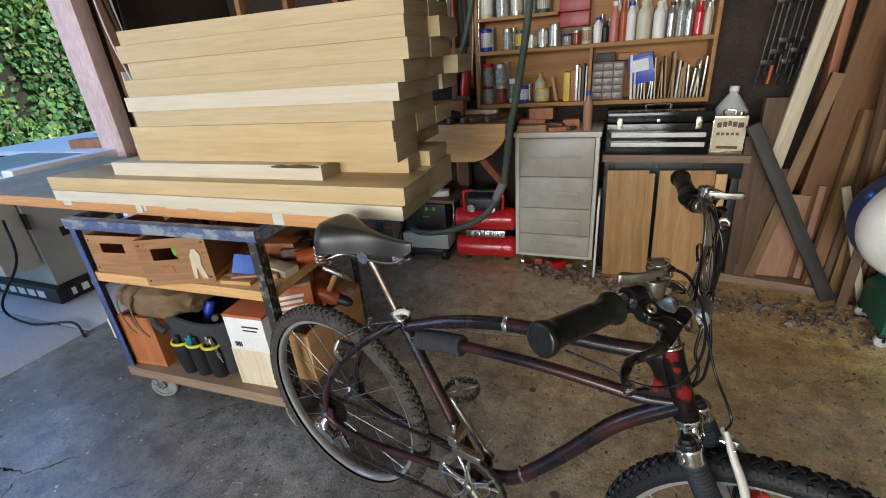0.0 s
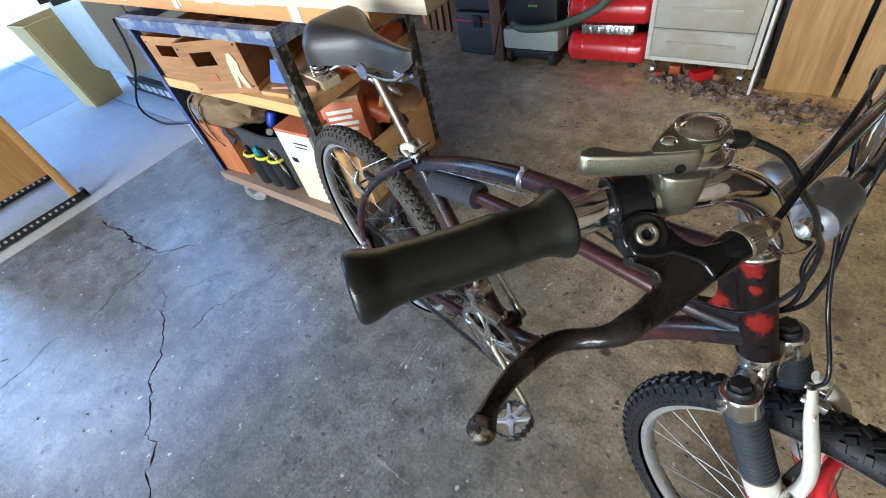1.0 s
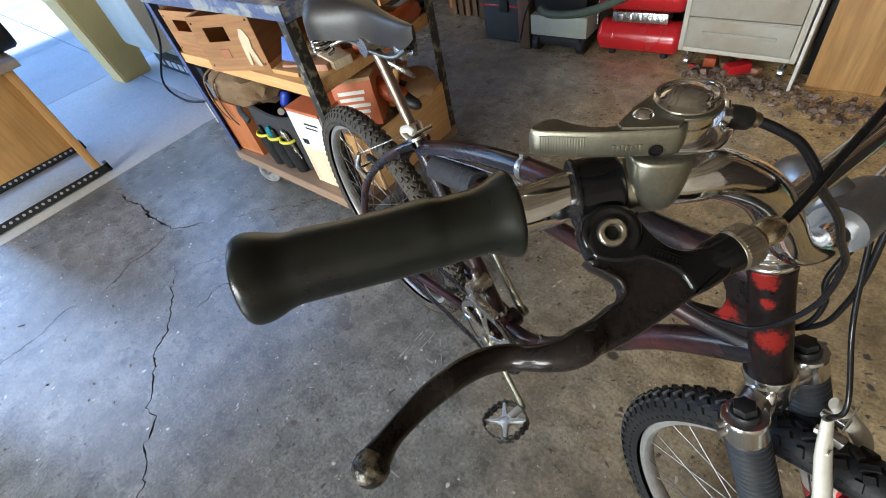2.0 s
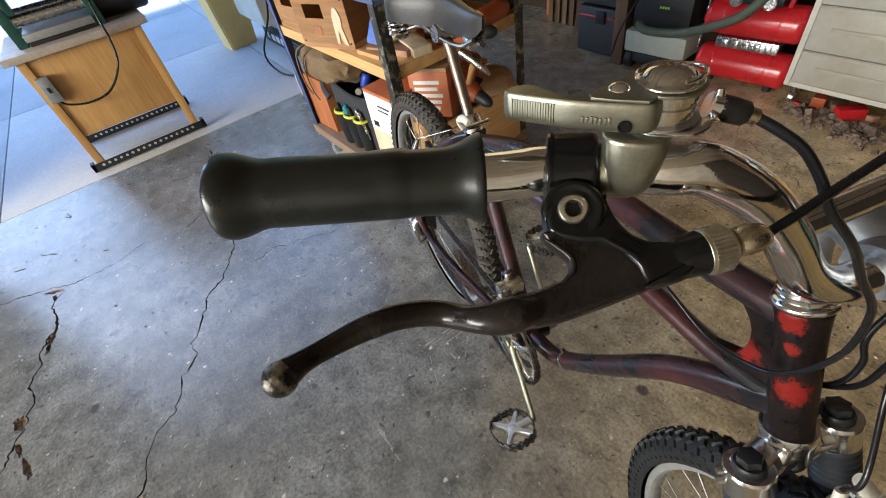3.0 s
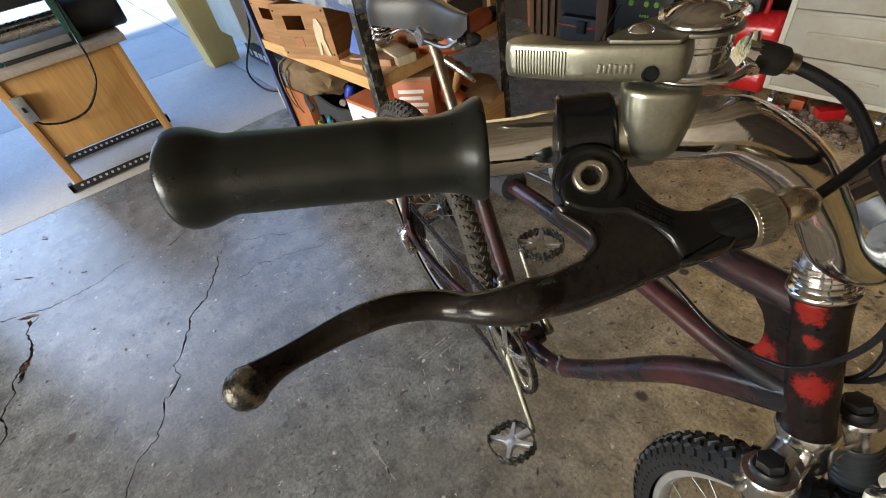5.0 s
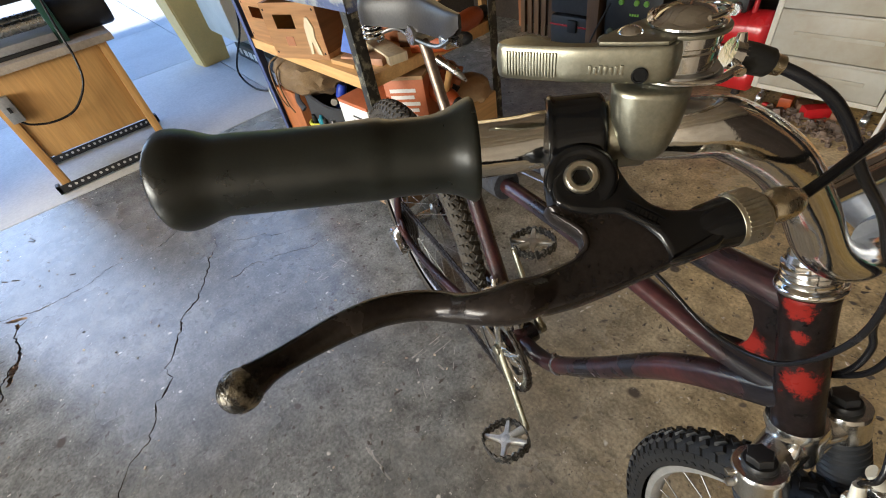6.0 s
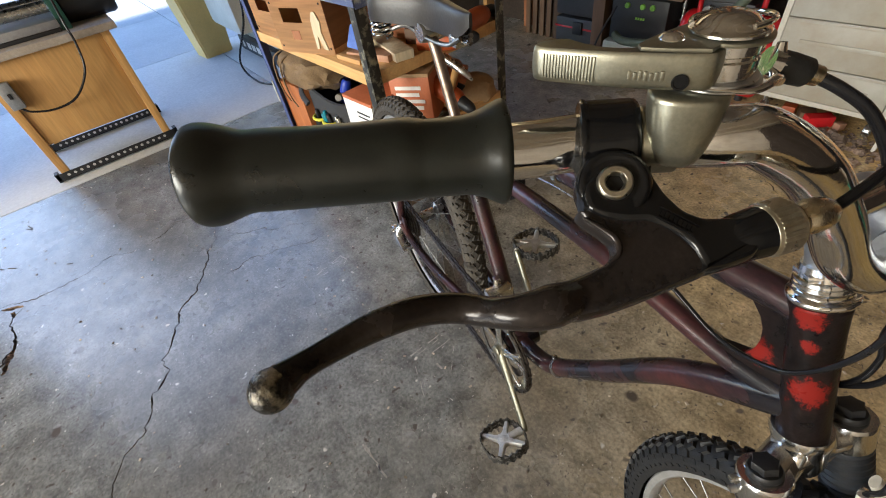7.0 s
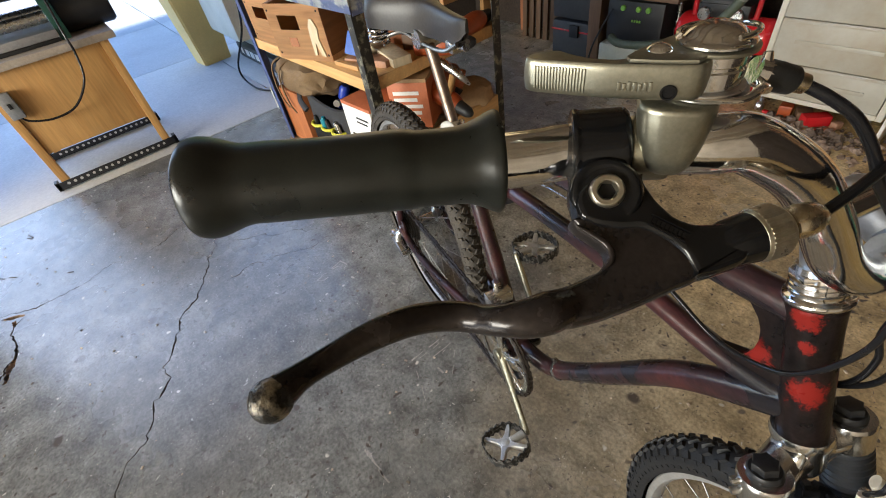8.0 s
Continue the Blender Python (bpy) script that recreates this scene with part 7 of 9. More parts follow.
soft_bag("orange_cloth", pose(-0.79, 1.40, 0.455, 0, 0, 20), 0.22, 0.20, 0.14, ORANGECARD, "crumpled orange cloth heaped in the box", "cloth", 9.0, 0.22)
soft_bag("brown_cloth", pose(-0.70, 1.47, 0.425, 0, 0, 60), 0.18, 0.13, 0.10, TAN, "rolled brown canvas cloth in the box", "cloth", 12.0, 0.12)
drill(pose(-0.665, 1.40, 0.445, 60, 20, 10), "orange and black cordless tool in the box", ORANGE)
ham = thing("hammer", pose(-0.655, 1.33, 0.44, 20, 30, 20), "hammer with a wooden handle in the box", "hammer")
bm = B()
tube(bm, [(0, 0, 0), (0, 0, 0.12), (0, 0, 0.20)], [0.013, 0.010, 0.011], 12, 3)
part("handle", bm, PINE_UP, ham)
bm = B()
tube(bm, [(-0.05, 0, 0.20), (0.02, 0, 0.20), (0.06, 0, 0.19)], [0.014, 0.012, 0.004], 12, 3)
part("head", bm, STEEL, ham)

# ---- the back wall: studs, drawers, chest, shelves ----
for i, x in enumerate((-2.30, -1.88, -1.47, -1.05, -0.66, 1.35, 1.76, 2.18)):
    bm = B()
    box(bm, x - 0.02, x + 0.02, BACK_Y - 0.09, BACK_Y - 0.001, 0.0, CEIL_Z, 0.002)
    tagged(part("stud", bm, FIR_RED if i % 3 else PINE_UP), "bare reddish wall stud", "stud", "wall studs", "structure")
bm = B()
box(bm, DOOR_X + 0.005, -0.5, BACK_Y - 0.088, BACK_Y - 0.001, 1.28, 1.32, 0.002)
tagged(part("wall_block", bm, OLD_WOOD_X), "dark horizontal blocking between the studs", "blocking", kind="structure")

FRAMEWHITE = mat("yellowed_white_plastic", (0.62, 0.58, 0.50), 0.42, 0, (0.54, 0.49, 0.40), 8, 0.4, 120, 0.05, 0.04)
DRAWERGREY = mat("cloudy_translucent_plastic", (0.44, 0.425, 0.365), 0.34, 0, (0.35, 0.30, 0.225), 7, 0.5, 60, 0.02, 0.0)
DX0, DX1, DY, DZ = -0.183, 0.280, 2.665, 0.852
dr = thing("drawer_tower", pose(0, 0, 0), "white plastic drawer tower on casters with cloudy drawers", "drawers")
bm = B()
box(bm, DX0, DX0 + 0.022, DY, DY + 0.38, 0.085, DZ - 0.03, 0.004)
box(bm, DX1 - 0.022, DX1, DY, DY + 0.38, 0.085, DZ - 0.03, 0.004)
box(bm, DX0 + 0.022, DX1 - 0.022, DY + 0.36, DY + 0.38, 0.085, DZ - 0.03, 0.002)
box(bm, DX0 + 0.022, DX1 - 0.022, DY, DY + 0.36, 0.085, 0.105, 0.003)
part("casing", bm, FRAMEWHITE, dr, "yellowed white plastic casing")
bm = B()
box(bm, DX0 - 0.008, DX1 + 0.008, DY - 0.010, DY + 0.385, DZ - 0.03, DZ, 0.006)
part("lid", bm, FRAMEWHITE, dr, "white plastic top")
hs = (0.222, 0.190, 0.168, 0.132)
z = DZ - 0.034
for h in hs:
    bm = B()
    z0, z1 = z - h + 0.003, z
    box(bm, DX0 + 0.024, DX1 - 0.024, DY - 0.006, DY + 0.34, z0, z1, 0.005)
    dw = part("drawer", bm, DRAWERGREY, dr, "cloudy grey translucent drawer")
    bm = B()
    box(bm, DX0 + 0.090, DX1 - 0.090, DY - 0.011, DY - 0.0055, (z0 + z1) / 2 - 0.005, (z0 + z1) / 2 + 0.010, 0.0025)
    part("pull", bm, DRAWERGREY, dw)
    bm = B()
    box(bm, DX0 + 0.030, DX1 - 0.030, DY - 0.010, DY - 0.0055, z1 - 0.012, z1 - 0.003, 0.002)
    part("lip", bm, DRAWERGREY, dw)
    z -= h
for x in (DX0 + 0.04, DX1 - 0.04):
    for y in (DY + 0.04, DY + 0.33):
        bm = B()
        tube(bm, [(x, y, 0.085), (x, y, 0.05)], 0.008, 8)
        lathe(bm, [(0, -0.012), (0.022, -0.012), (0.025, -0.008), (0.025, 0.008), (0.022, 0.012), (0, 0.012)], Matrix.Translation((x, y, 0.026)) @ Matrix.Rotation(radians(90), 4, "Y"), 18)
        part("caster", bm, STEEL, dr, "small grey caster")
# thin white panel leaning by the drawers
ob = board("leaning_sheet", pose(0.298, 2.70, 0, -2, 0, 0), 0.012, 0.20, 0.50, WHITEPLASTIC, "thin white sheet standing beside the drawer tower", "sheet")
# clutter under the drawers
for x, y, w, d, h, m_, lab in ((-0.045, 2.72, 0.05, 0.05, 0.05, ORANGE, "orange plastic part"), (0.075, 2.70, 0.10, 0.05, 0.045, REDPAINT, "red and white packet"), (0.02, 2.74, 0.06, 0.06, 0.035, OLD_WOOD_X, "dark block"), (0.15, 2.71, 0.035, 0.03, 0.03, FIR_PINK, "pinkish block"), (-0.11, 2.70, 0.03, 0.02, 0.012, REDPAINT, "small red cap")):
    board("floor_oddment", pose(x, y, 0.0, 0, 0, 20 + 300 * x), w, d, h, m_, lab + " lying under the drawer tower", "oddment", "oddments under the drawers", 0.006)
# on top of the drawers
for x, y, w, d, h, yaw, m_ in ((-0.095, 2.72, 0.16, 0.09, 0.035, 3, FIR_PINK), (-0.10, 2.80, 0.15, 0.10, 0.055, -4, FIR_RED), (-0.055, 2.80, 0.135, 0.08, 0.06, 2, FIR_RED), (0.05, 2.71, 0.11, 0.05, 0.022, 18, FIR_RED), (0.02, 2.76, 0.12, 0.035, 0.035, -22, OLD_WOOD_X), (0.11, 2.80, 0.09, 0.06, 0.05, 10, FIR_RED), (0.12, 2.72, 0.06, 0.03, 0.02, 60, OLD_WOOD_X)):
    z0 = DZ + (0.055 if (x, y) == (-0.055, 2.80) else 0.0)
    board("wood_block", pose(x, y, z0, 0, 0, yaw), w, d, h, m_, "small reddish wood block on the drawer tower", "wood block", "blocks on the drawers")


def bottle(name, m, r, h, body, cap, label, category="bottle", neck=0.4, square=False):
    t = thing(name, m, label, category)
    bm = B()
    if square:
        box(bm, -r, r, -r * 0.7, r * 0.7, 0, h * 0.86, r * 0.15)
        lathe(bm, [(r * 0.35, h * 0.85), (r * 0.35, h * 0.92)], None, 12)
    else:
        lathe(bm, [(0, 0), (r * 0.94, 0), (r, 0.004), (r, h * 0.66), (r * 0.9, h * 0.72), (r * neck, h * 0.84), (r * neck, h * 0.90), (0, h * 0.90)], None, 18)
    part("bottle_body", bm, body, t)
    bm = B()
    lathe(bm, [(0, h * 0.89), (r * neck * 1.2, h * 0.89), (r * neck * 1.2, h * 0.99), (0, h)], None, 14)
    part("cap", bm, cap, t)
    return t


bottle("squeeze_bottle", pose(0.205, 2.71, DZ), 0.024, 0.205, FIR_PINK, BLUEPL, "pinkish squeeze bottle with a blue cap", neck=0.45)

# bench with tool chest, boards leaning in front
bn = thing("chest_bench", pose(0, 0, 0), "low bench with a wooden top on a black frame", "bench")
bm = B()
box(bm, 0.296, 1.010, 2.745, 3.08, 0.668, 0.708, 0.004)
part("bench_top", bm, SHELF_DIRTY, bn, "worn wooden bench top")
bm = B()
box(bm, 0.310, 0.985, 2.755, 2.775, 0.585, 0.667, 0.002)
part("apron", bm, BLACKPLASTIC, bn, "black steel apron with hooks")
for x in (0.33, 0.965):
    for y in (2.785, 3.05):
        bm = B()
        box(bm, x - 0.02, x + 0.02, y - 0.02, y + 0.02, 0, 0.667, 0.002)
        part("bench_leg", bm, BLACKPLASTIC, bn)
for x in (0.34, 0.36, 0.56, 0.585, 0.80):
    bm = B()
    tube(bm, [(x, 2.755, 0.655), (x, 2.745, 0.650), (x, 2.742, 0.638), (x, 2.748, 0.630)], 0.0025, 6, 4)
    part("hook", bm, STEEL, bn)
slab_dark = board("dark_sheet", pose(0.65, 2.90, 0), 0.62, 0.02, 0.58, BLACKPLASTIC, "dark sheet standing under the bench", "sheet")
for x, w, h, m_, lean in ((0.450, 0.215, 0.630, PINE_UP, -4), (0.572, 0.030, 0.615, PINE_UP, -4), (0.740, 0.265, 0.635, PINE_UP, -4), (0.90, 0.05, 0.62, PLY, -3)):
    board("leaning_board", pose(x, 2.685, 0.0, lean, -1.2, 0), w, 0.024, h, m_, "upright pine board leaning against the bench", "board", "boards against the bench")

ch = thing("tool_chest", pose(0.562, 2.765, 0.708), "black steel tool chest with two pale drawer fronts", "tool chest")
bm = B()
box(bm, -0.257, 0.257, 0, 0.24, 0, 0.165, 0.006)
part("chest_body", bm, BLACKPAINT, ch, "scuffed black steel body")
bm = B()
box(bm, -0.259, 0.259, -0.003, 0.242, 0.168, 0.226, 0.010)
lid = part("chest_lid", bm, BLACKPAINT, ch, "black lid")
bm = B()
tube(bm, [(-0.06, 0.12, 0.224), (-0.055, 0.12, 0.245), (0.055, 0.12, 0.245), (0.06, 0.12, 0.224)], 0.006, 8, 4)
part("lid_handle", bm, STEEL, lid)
for zz in (0.035, 0.085):
    bm = B()
    box(bm, -0.232, 0.232, -0.012, 0.0, zz, zz + 0.042, 0.003)
    df = part("chest_drawer", bm, BLACKPAINT, ch, "black drawer")
    bm = B()
    box(bm, -0.228, 0.228, -0.022, -0.010, zz + 0.010, zz + 0.034, 0.003)
    part("pull_strip", bm, WHITEPLASTIC, df, "pale full-width pull strip")
for x in (-0.19, 0.19):
    bm = B()
    box(bm, x - 0.014, x + 0.014, -0.010, 0.0, 0.135, 0.195, 0.003)
    tube(bm, [(x - 0.011, -0.012, 0.185), (x, -0.016, 0.200), (x + 0.011, -0.012, 0.185)], 0.003, 8, 4)
    part("latch", bm, BRASSY, ch, "brassy draw latch")
bm = B()
lathe(bm, [(0, 0.006), (0.008, 0.005), (0.010, 0)], Matrix.Translation((0, -0.003, 0.180)) @ Matrix.Rotation(radians(90), 4, "X"), 16)
part("lock", bm, STEEL, ch)

TINLABEL = mat("aged_tin_label", (0.66, 0.58, 0.40), 0.42, 0.1, (0.46, 0.36, 0.20), 18, 0.4, 120, 0.08, 0.03)
can = thing("oil_tin", pose(0.893, 2.775, 0.708, 0, 0, -6), "rectangular pale-labelled oil tin with dark lettering", "tin")
bm = B()
box(bm, -0.078, 0.078, 0, 0.09, 0, 0.195, 0.006)
part("tin_body", bm, BRASSY, can, "tarnished metal tin")
bm = B()
box(bm, -0.070, 0.074, -0.002, 0.001, 0.020, 0.185, 0.0)
lb = part("tin_label", bm, TINLABEL, can, "cream paper label")
bm = B()
for k, (x, w) in enumerate(((-0.055, 0.020), (-0.030, 0.018), (-0.008, 0.016), (0.012, 0.020), (0.036, 0.024))):
    box(bm, x, x + w, -0.0035, -0.001, 0.145 - 0.004 * abs(k - 2), 0.170 - 0.004 * abs(k - 2), 0.0)
for k in range(5):
    box(bm, -0.052 + 0.021 * k, -0.038 + 0.021 * k, -0.0035, -0.001, 0.098, 0.112, 0.0)
box(bm, -0.045, 0.050, -0.0035, -0.001, 0.030, 0.044, 0.0)
part("label_mark", bm, OLD_WOOD_X, lb, "dark printed shapes")
bm = B()
lathe(bm, [(0, 0.012), (0.014, 0.012), (0.015, 0)], Matrix.Translation((0.045, 0.045, 0.195)), 14)
tube(bm, [(-0.03, 0.03, 0.196), (-0.03, 0.045, 0.215), (0.02, 0.045, 0.215), (0.02, 0.045, 0.196)], 0.004, 8, 3)
part("tin_cap", bm, BRASSY, can)

JUG = mat("milky_plastic", (0.62, 0.62, 0.60), 0.35, 0, (0.48, 0.48, 0.46), 10, 0.4, 100, 0.05, 0.03)
jg = thing("plastic_jug", pose(0.915, 2.93, 0.708), "milky plastic jug with a tapering neck behind the tin", "jug")
bm = B()
n = 20
rings = []
for zz, r in ((0, 0.078), (0.01, 0.084), (0.17, 0.084), (0.200, 0.080), (0.270, 0.034), (0.285, 0.021), (0.305, 0.020)):
    rings.append([bm.verts.new((r * math.cos(2 * math.pi * j / n), r * 0.9 * math.sin(2 * math.pi * j / n), zz)) for j in range(n)])
for a, b in zip(rings, rings[1:]):
    for j in range(n):
        bm.faces.new((a[j], a[(j + 1) % n], b[(j + 1) % n], b[j]))
bm.faces.new(rings[0][::-1])
bm.faces.new(rings[-1])
part("jug_body", bm, JUG, jg)
bm = B()
lathe(bm, [(0.023, 0.298), (0.023, 0.322), (0, 0.324)], None, 16)
part("cap", bm, WHITEPLASTIC, jg)

# wall shelf with jars, tins, bottles and folders
SX0, SX1, SY0, SZ0 = -0.486, 0.806, 2.950, 0.955
sh = thing("wall_shelf", pose(0, 0, 0), "honey-coloured wooden wall shelf crowded with jars", "shelf")
SHELFWOOD = wood("honey_shelf_wood", (0.38, 0.19, 0.055), (0.27, 0.12, 0.03), "x")
for nm, d in (("side", (SX0, SX0 + 0.020, SY0, BACK_Y - 0.004, SZ0, 1.74)), ("side", (SX1 - 0.020, SX1, SY0, BACK_Y - 0.004, SZ0, 1.74)), ("divider", (0.180, 0.198, SY0 + 0.003, BACK_Y - 0.004, SZ0 + 0.022, 1.262)),
              ("shelf_board", (SX0 + 0.02, SX1 - 0.02, SY0, BACK_Y - 0.004, SZ0, SZ0 + 0.022)), ("shelf_board", (SX0 + 0.02, SX1 - 0.02, SY0, BACK_Y - 0.004, 1.262, 1.284)),
              ("shelf_board", (SX0 + 0.02, 0.0, SY0, BACK_Y - 0.004, 1.445, 1.463)), ("shelf_board", (SX0 + 0.02, SX1 - 0.02, SY0, BACK_Y - 0.004, 1.72, 1.74)), ("shelf_back", (SX0 + 0.02, SX1 - 0.02, BACK_Y - 0.012, BACK_Y - 0.004, SZ0 + 0.022, 1.72)), ("upright", (SX0 - 0.055, SX0 - 0.035, SY0 + 0.06, BACK_Y - 0.004, SZ0 + 0.12, 1.74))):
    bm = B()
    box(bm, *d, 0.0015)
    part(nm, bm, SHELFWOOD, sh)
GLASSY = mat("jar_glass", (0.42, 0.44, 0.42), 0.12, 0.0, (0.20, 0.20, 0.19), 60, 0.5, 200, 0.3, 0.0)
REDJAR = mat("red_lidded_jar", (0.28, 0.045, 0.03), 0.18, 0, (0.12, 0.03, 0.02), 40, 0.5, 150, 0.3, 0.02)
TINMETAL = mat("tin_plate", (0.55, 0.54, 0.50), 0.3, 0.8, (0.38, 0.35, 0.30), 30, 0.5, 200, 0.15, 0.04)
YELLOWPL = mat("yellow_plastic", (0.72, 0.48, 0.02), 0.4, 0, (0.6, 0.38, 0.015), 20, 0.4, 200, 0.05, 0.02)
CREAM = mat("cream_plastic", (0.66, 0.60, 0.46), 0.45, 0, (0.52, 0.45, 0.32), 16, 0.4, 150, 0.08, 0.03)
DARKGREEN = mat("dark_green_label", (0.04, 0.10, 0.06), 0.4, 0, (0.02, 0.05, 0.03), 30, 0.4, 150, 0.1, 0.03)
PINKPL = mat("pink_tube", (0.55, 0.20, 0.14), 0.4, 0, (0.42, 0.13, 0.1), 20, 0.4, 150, 0.08, 0.03)


def jar(x, y, z, r, h, body, lid, label, category="jar"):
    t = thing("jar" if category == "jar" else "tin_can", pose(x, y, z, 0, 0, 40 * x), label, category, "jars and tins on the wall shelf")
    bm = B()
    lathe(bm, [(0, 0), (r * 0.95, 0), (r, 0.004), (r, h * 0.74), (r * 0.86, h * 0.82), (r * 0.84, h * 0.86), (0, h * 0.86)] if category == "jar" else [(0, 0), (r, 0), (r * 1.02, 0.003), (r, 0.006), (r, h * 0.95), (r * 1.02, h * 0.97), (r * 0.97, h), (r * 0.93, h * 0.97), (0, h * 0.97)], None, 18)
    part("jar_body", bm, body, t)
    bm = B()
    if category == "jar":
        lathe(bm, [(r * 0.80, h * 0.83), (r * 0.93, h * 0.83), (r * 0.95, h * 0.97), (r * 0.90, h), (0, h)], None, 20)
        part("lid", bm, lid, t)
    else:
        lathe(bm, [(r * 1.004, h * 0.18), (r * 1.006, h * 0.20), (r * 1.006, h * 0.80), (r * 1.004, h * 0.82)], None, 20)
        part("paper_label", bm, lid, t)


F1, F2, F3 = SZ0 + 0.0225, 1.2845, 1.4635
J = "glass jar of hardware with a screw lid"
T = "small labelled paint tin"
for x, z, r, h, b_, l_, c_ in ((-0.43, F1, 0.036, 0.105, GLASSY, REDJAR, "jar"), (-0.345, F1, 0.036, 0.105, REDJAR, TINMETAL, "jar"), (-0.43, F1 + 0.106, 0.036, 0.13, GLASSY, REDPAINT, "jar"), (-0.345, F1 + 0.106, 0.036, 0.125, GLASSY, TINMETAL, "jar"),
                               (-0.265, F1, 0.030, 0.14, CREAM, DARKGREEN, "tin"), (-0.20, F1, 0.028, 0.095, BLUEPL, WHITEPLASTIC, "tin"), (-0.085, F1 + 0.005, 0.040, 0.075, YELLOWPL, CREAM, "tin"),
                               (-0.435, F2, 0.036, 0.125, BLUEPL, WHITEPLASTIC, "tin"), (-0.30, F2, 0.030, 0.115, GLASSY, TINMETAL, "jar"), (-0.225, F2, 0.030, 0.10, DARKGREEN, YELLOWPL, "tin"), (-0.155, F2, 0.034, 0.075, TINMETAL, CREAM, "tin"), (-0.09, F2, 0.028, 0.10, TINMETAL, WHITEPLASTIC, "tin"),
                               (-0.02, F2, 0.036, 0.12, TINMETAL, TINMETAL, "tin"), (0.05, F2, 0.024, 0.06, GLASSY, BLACKPLASTIC, "jar"), (0.10, F2, 0.026, 0.075, REDJAR, TINMETAL, "jar"), (0.155, F2, 0.026, 0.085, CREAM, FIR_PINK, "tin"),
                               (-0.43, F3, 0.040, 0.14, CREAM, WHITECARD, "tin"), (-0.33, F3, 0.038, 0.15, GLASSY, TINMETAL, "jar"), (-0.245, F3, 0.034, 0.13, TINMETAL, CREAM, "tin"), (-0.17, F3, 0.034, 0.15, GLASSY, BLACKPLASTIC, "jar"), (-0.09, F3, 0.036, 0.12, DARKGREEN, CREAM, "tin"), (-0.02, F3 - 0.18, 0.001, 0.001, CREAM, CREAM, "tin")):
    if r > 0.002:
        jar(x, SY0 + 0.075, z, r, h, b_, l_, J if c_ == "jar" else T, "jar" if c_ == "jar" else "tin")
        if lrnd.random() < 0.8:
            jar(x + 0.02, SY0 + 0.075 + 0.068, z, r * 0.72, h * 1.05, GLASSY if lrnd.random() < 0.5 else TINMETAL, TINMETAL, J, "jar")
for x, r, h, b_, c_ in ((0.215, 0.024, 0.13, WHITEPLASTIC, BLUEPL), (0.255, 0.018, 0.11, BLACKPLASTIC, BLACKPLASTIC), (0.30, 0.024, 0.20, PINKPL, WHITEPLASTIC), (0.345, 0.020, 0.21, ORANGE, ORANGE), (0.385, 0.024, 0.19, WHITEPLASTIC, BLUEPL), (0.45, 0.036, 0.19, CREAM, CREAM), (0.525, 0.030, 0.18, WHITEPLASTIC, WHITEPLASTIC),
                        (0.585, 0.022, 0.17, TINMETAL, BLACKPLASTIC), (0.63, 0.022, 0.19, GLASSY, TINMETAL), (0.67, 0.020, 0.18, TINMETAL, WHITEPLASTIC), (0.715, 0.022, 0.16, REDPAINT, REDPAINT), (0.755, 0.018, 0.15, CREAM, TINMETAL)):
    bottle("shelf_bottle", pose(x, SY0 + 0.070, F2), r, h, b_, c_, "narrow bottle of workshop liquid on the shelf", neck=0.5)
    bottle("shelf_bottle", pose(x + 0.018, SY0 + 0.125, F2), r * 0.8, h * 1.12, lrnd.choice((CREAM, TINMETAL, GLASSY, WHITEPLASTIC)), TINMETAL, "narrow bottle at the shelf's back", neck=0.5)
for z0, hh in ((F2 + 0.095, 0.075), (F2 + 0.172, 0.07)):
    cb = board("red_case", pose(0.085, SY0 + 0.10, z0), 0.165, 0.10, hh, mat("red_plastic_case", (0.36, 0.02, 0.025), 0.4, 0, (0.25, 0.015, 0.02), 14, 0.4, 100, 0.1, 0.03), "red plastic case stacked on the shelf", "case", "red cases", 0.006)
board("case_riser", pose(0.085, SY0 + 0.125, F2), 0.16, 0.05, 0.0945, OLD_WOOD_X, "dark block under the red cases", "block")
# lower left: yellow folder box, books, paddle
board("yellow_box", pose(0.062, SY0 + 0.06, F1), 0.040, 0.10, 0.165, YELLOWPL, "bright yellow upright box on the shelf", "box", bevel=0.008)
for k, (w, h, m_) in enumerate(((0.028, 0.175, FIR_RED), (0.014, 0.20, TINMETAL), (0.010, 0.185, CREAM), (0.012, 0.205, OLD_WOOD), (0.008, 0.19, WHITECARD))):
    board("upright_book", pose(0.098 + 0.018 * k, SY0 + 0.07, F1), w, 0.11, h, m_, "thin book or board standing on the shelf", "book", "books on the shelf", 0.001)
board("paint_stick", pose(0.0, SY0 + 0.06, F1 + 0.002, 0, -12, 0), 0.018, 0.006, 0.14, PINE_UP, "wooden stirring stick on the shelf", "stick")
bottle("glue_bottle", pose(-0.105, SY0 + 0.10, F1 + 0.0), 0.032, 0.165, CREAM, YELLOWPL, "cream and yellow glue bottle", neck=0.35)
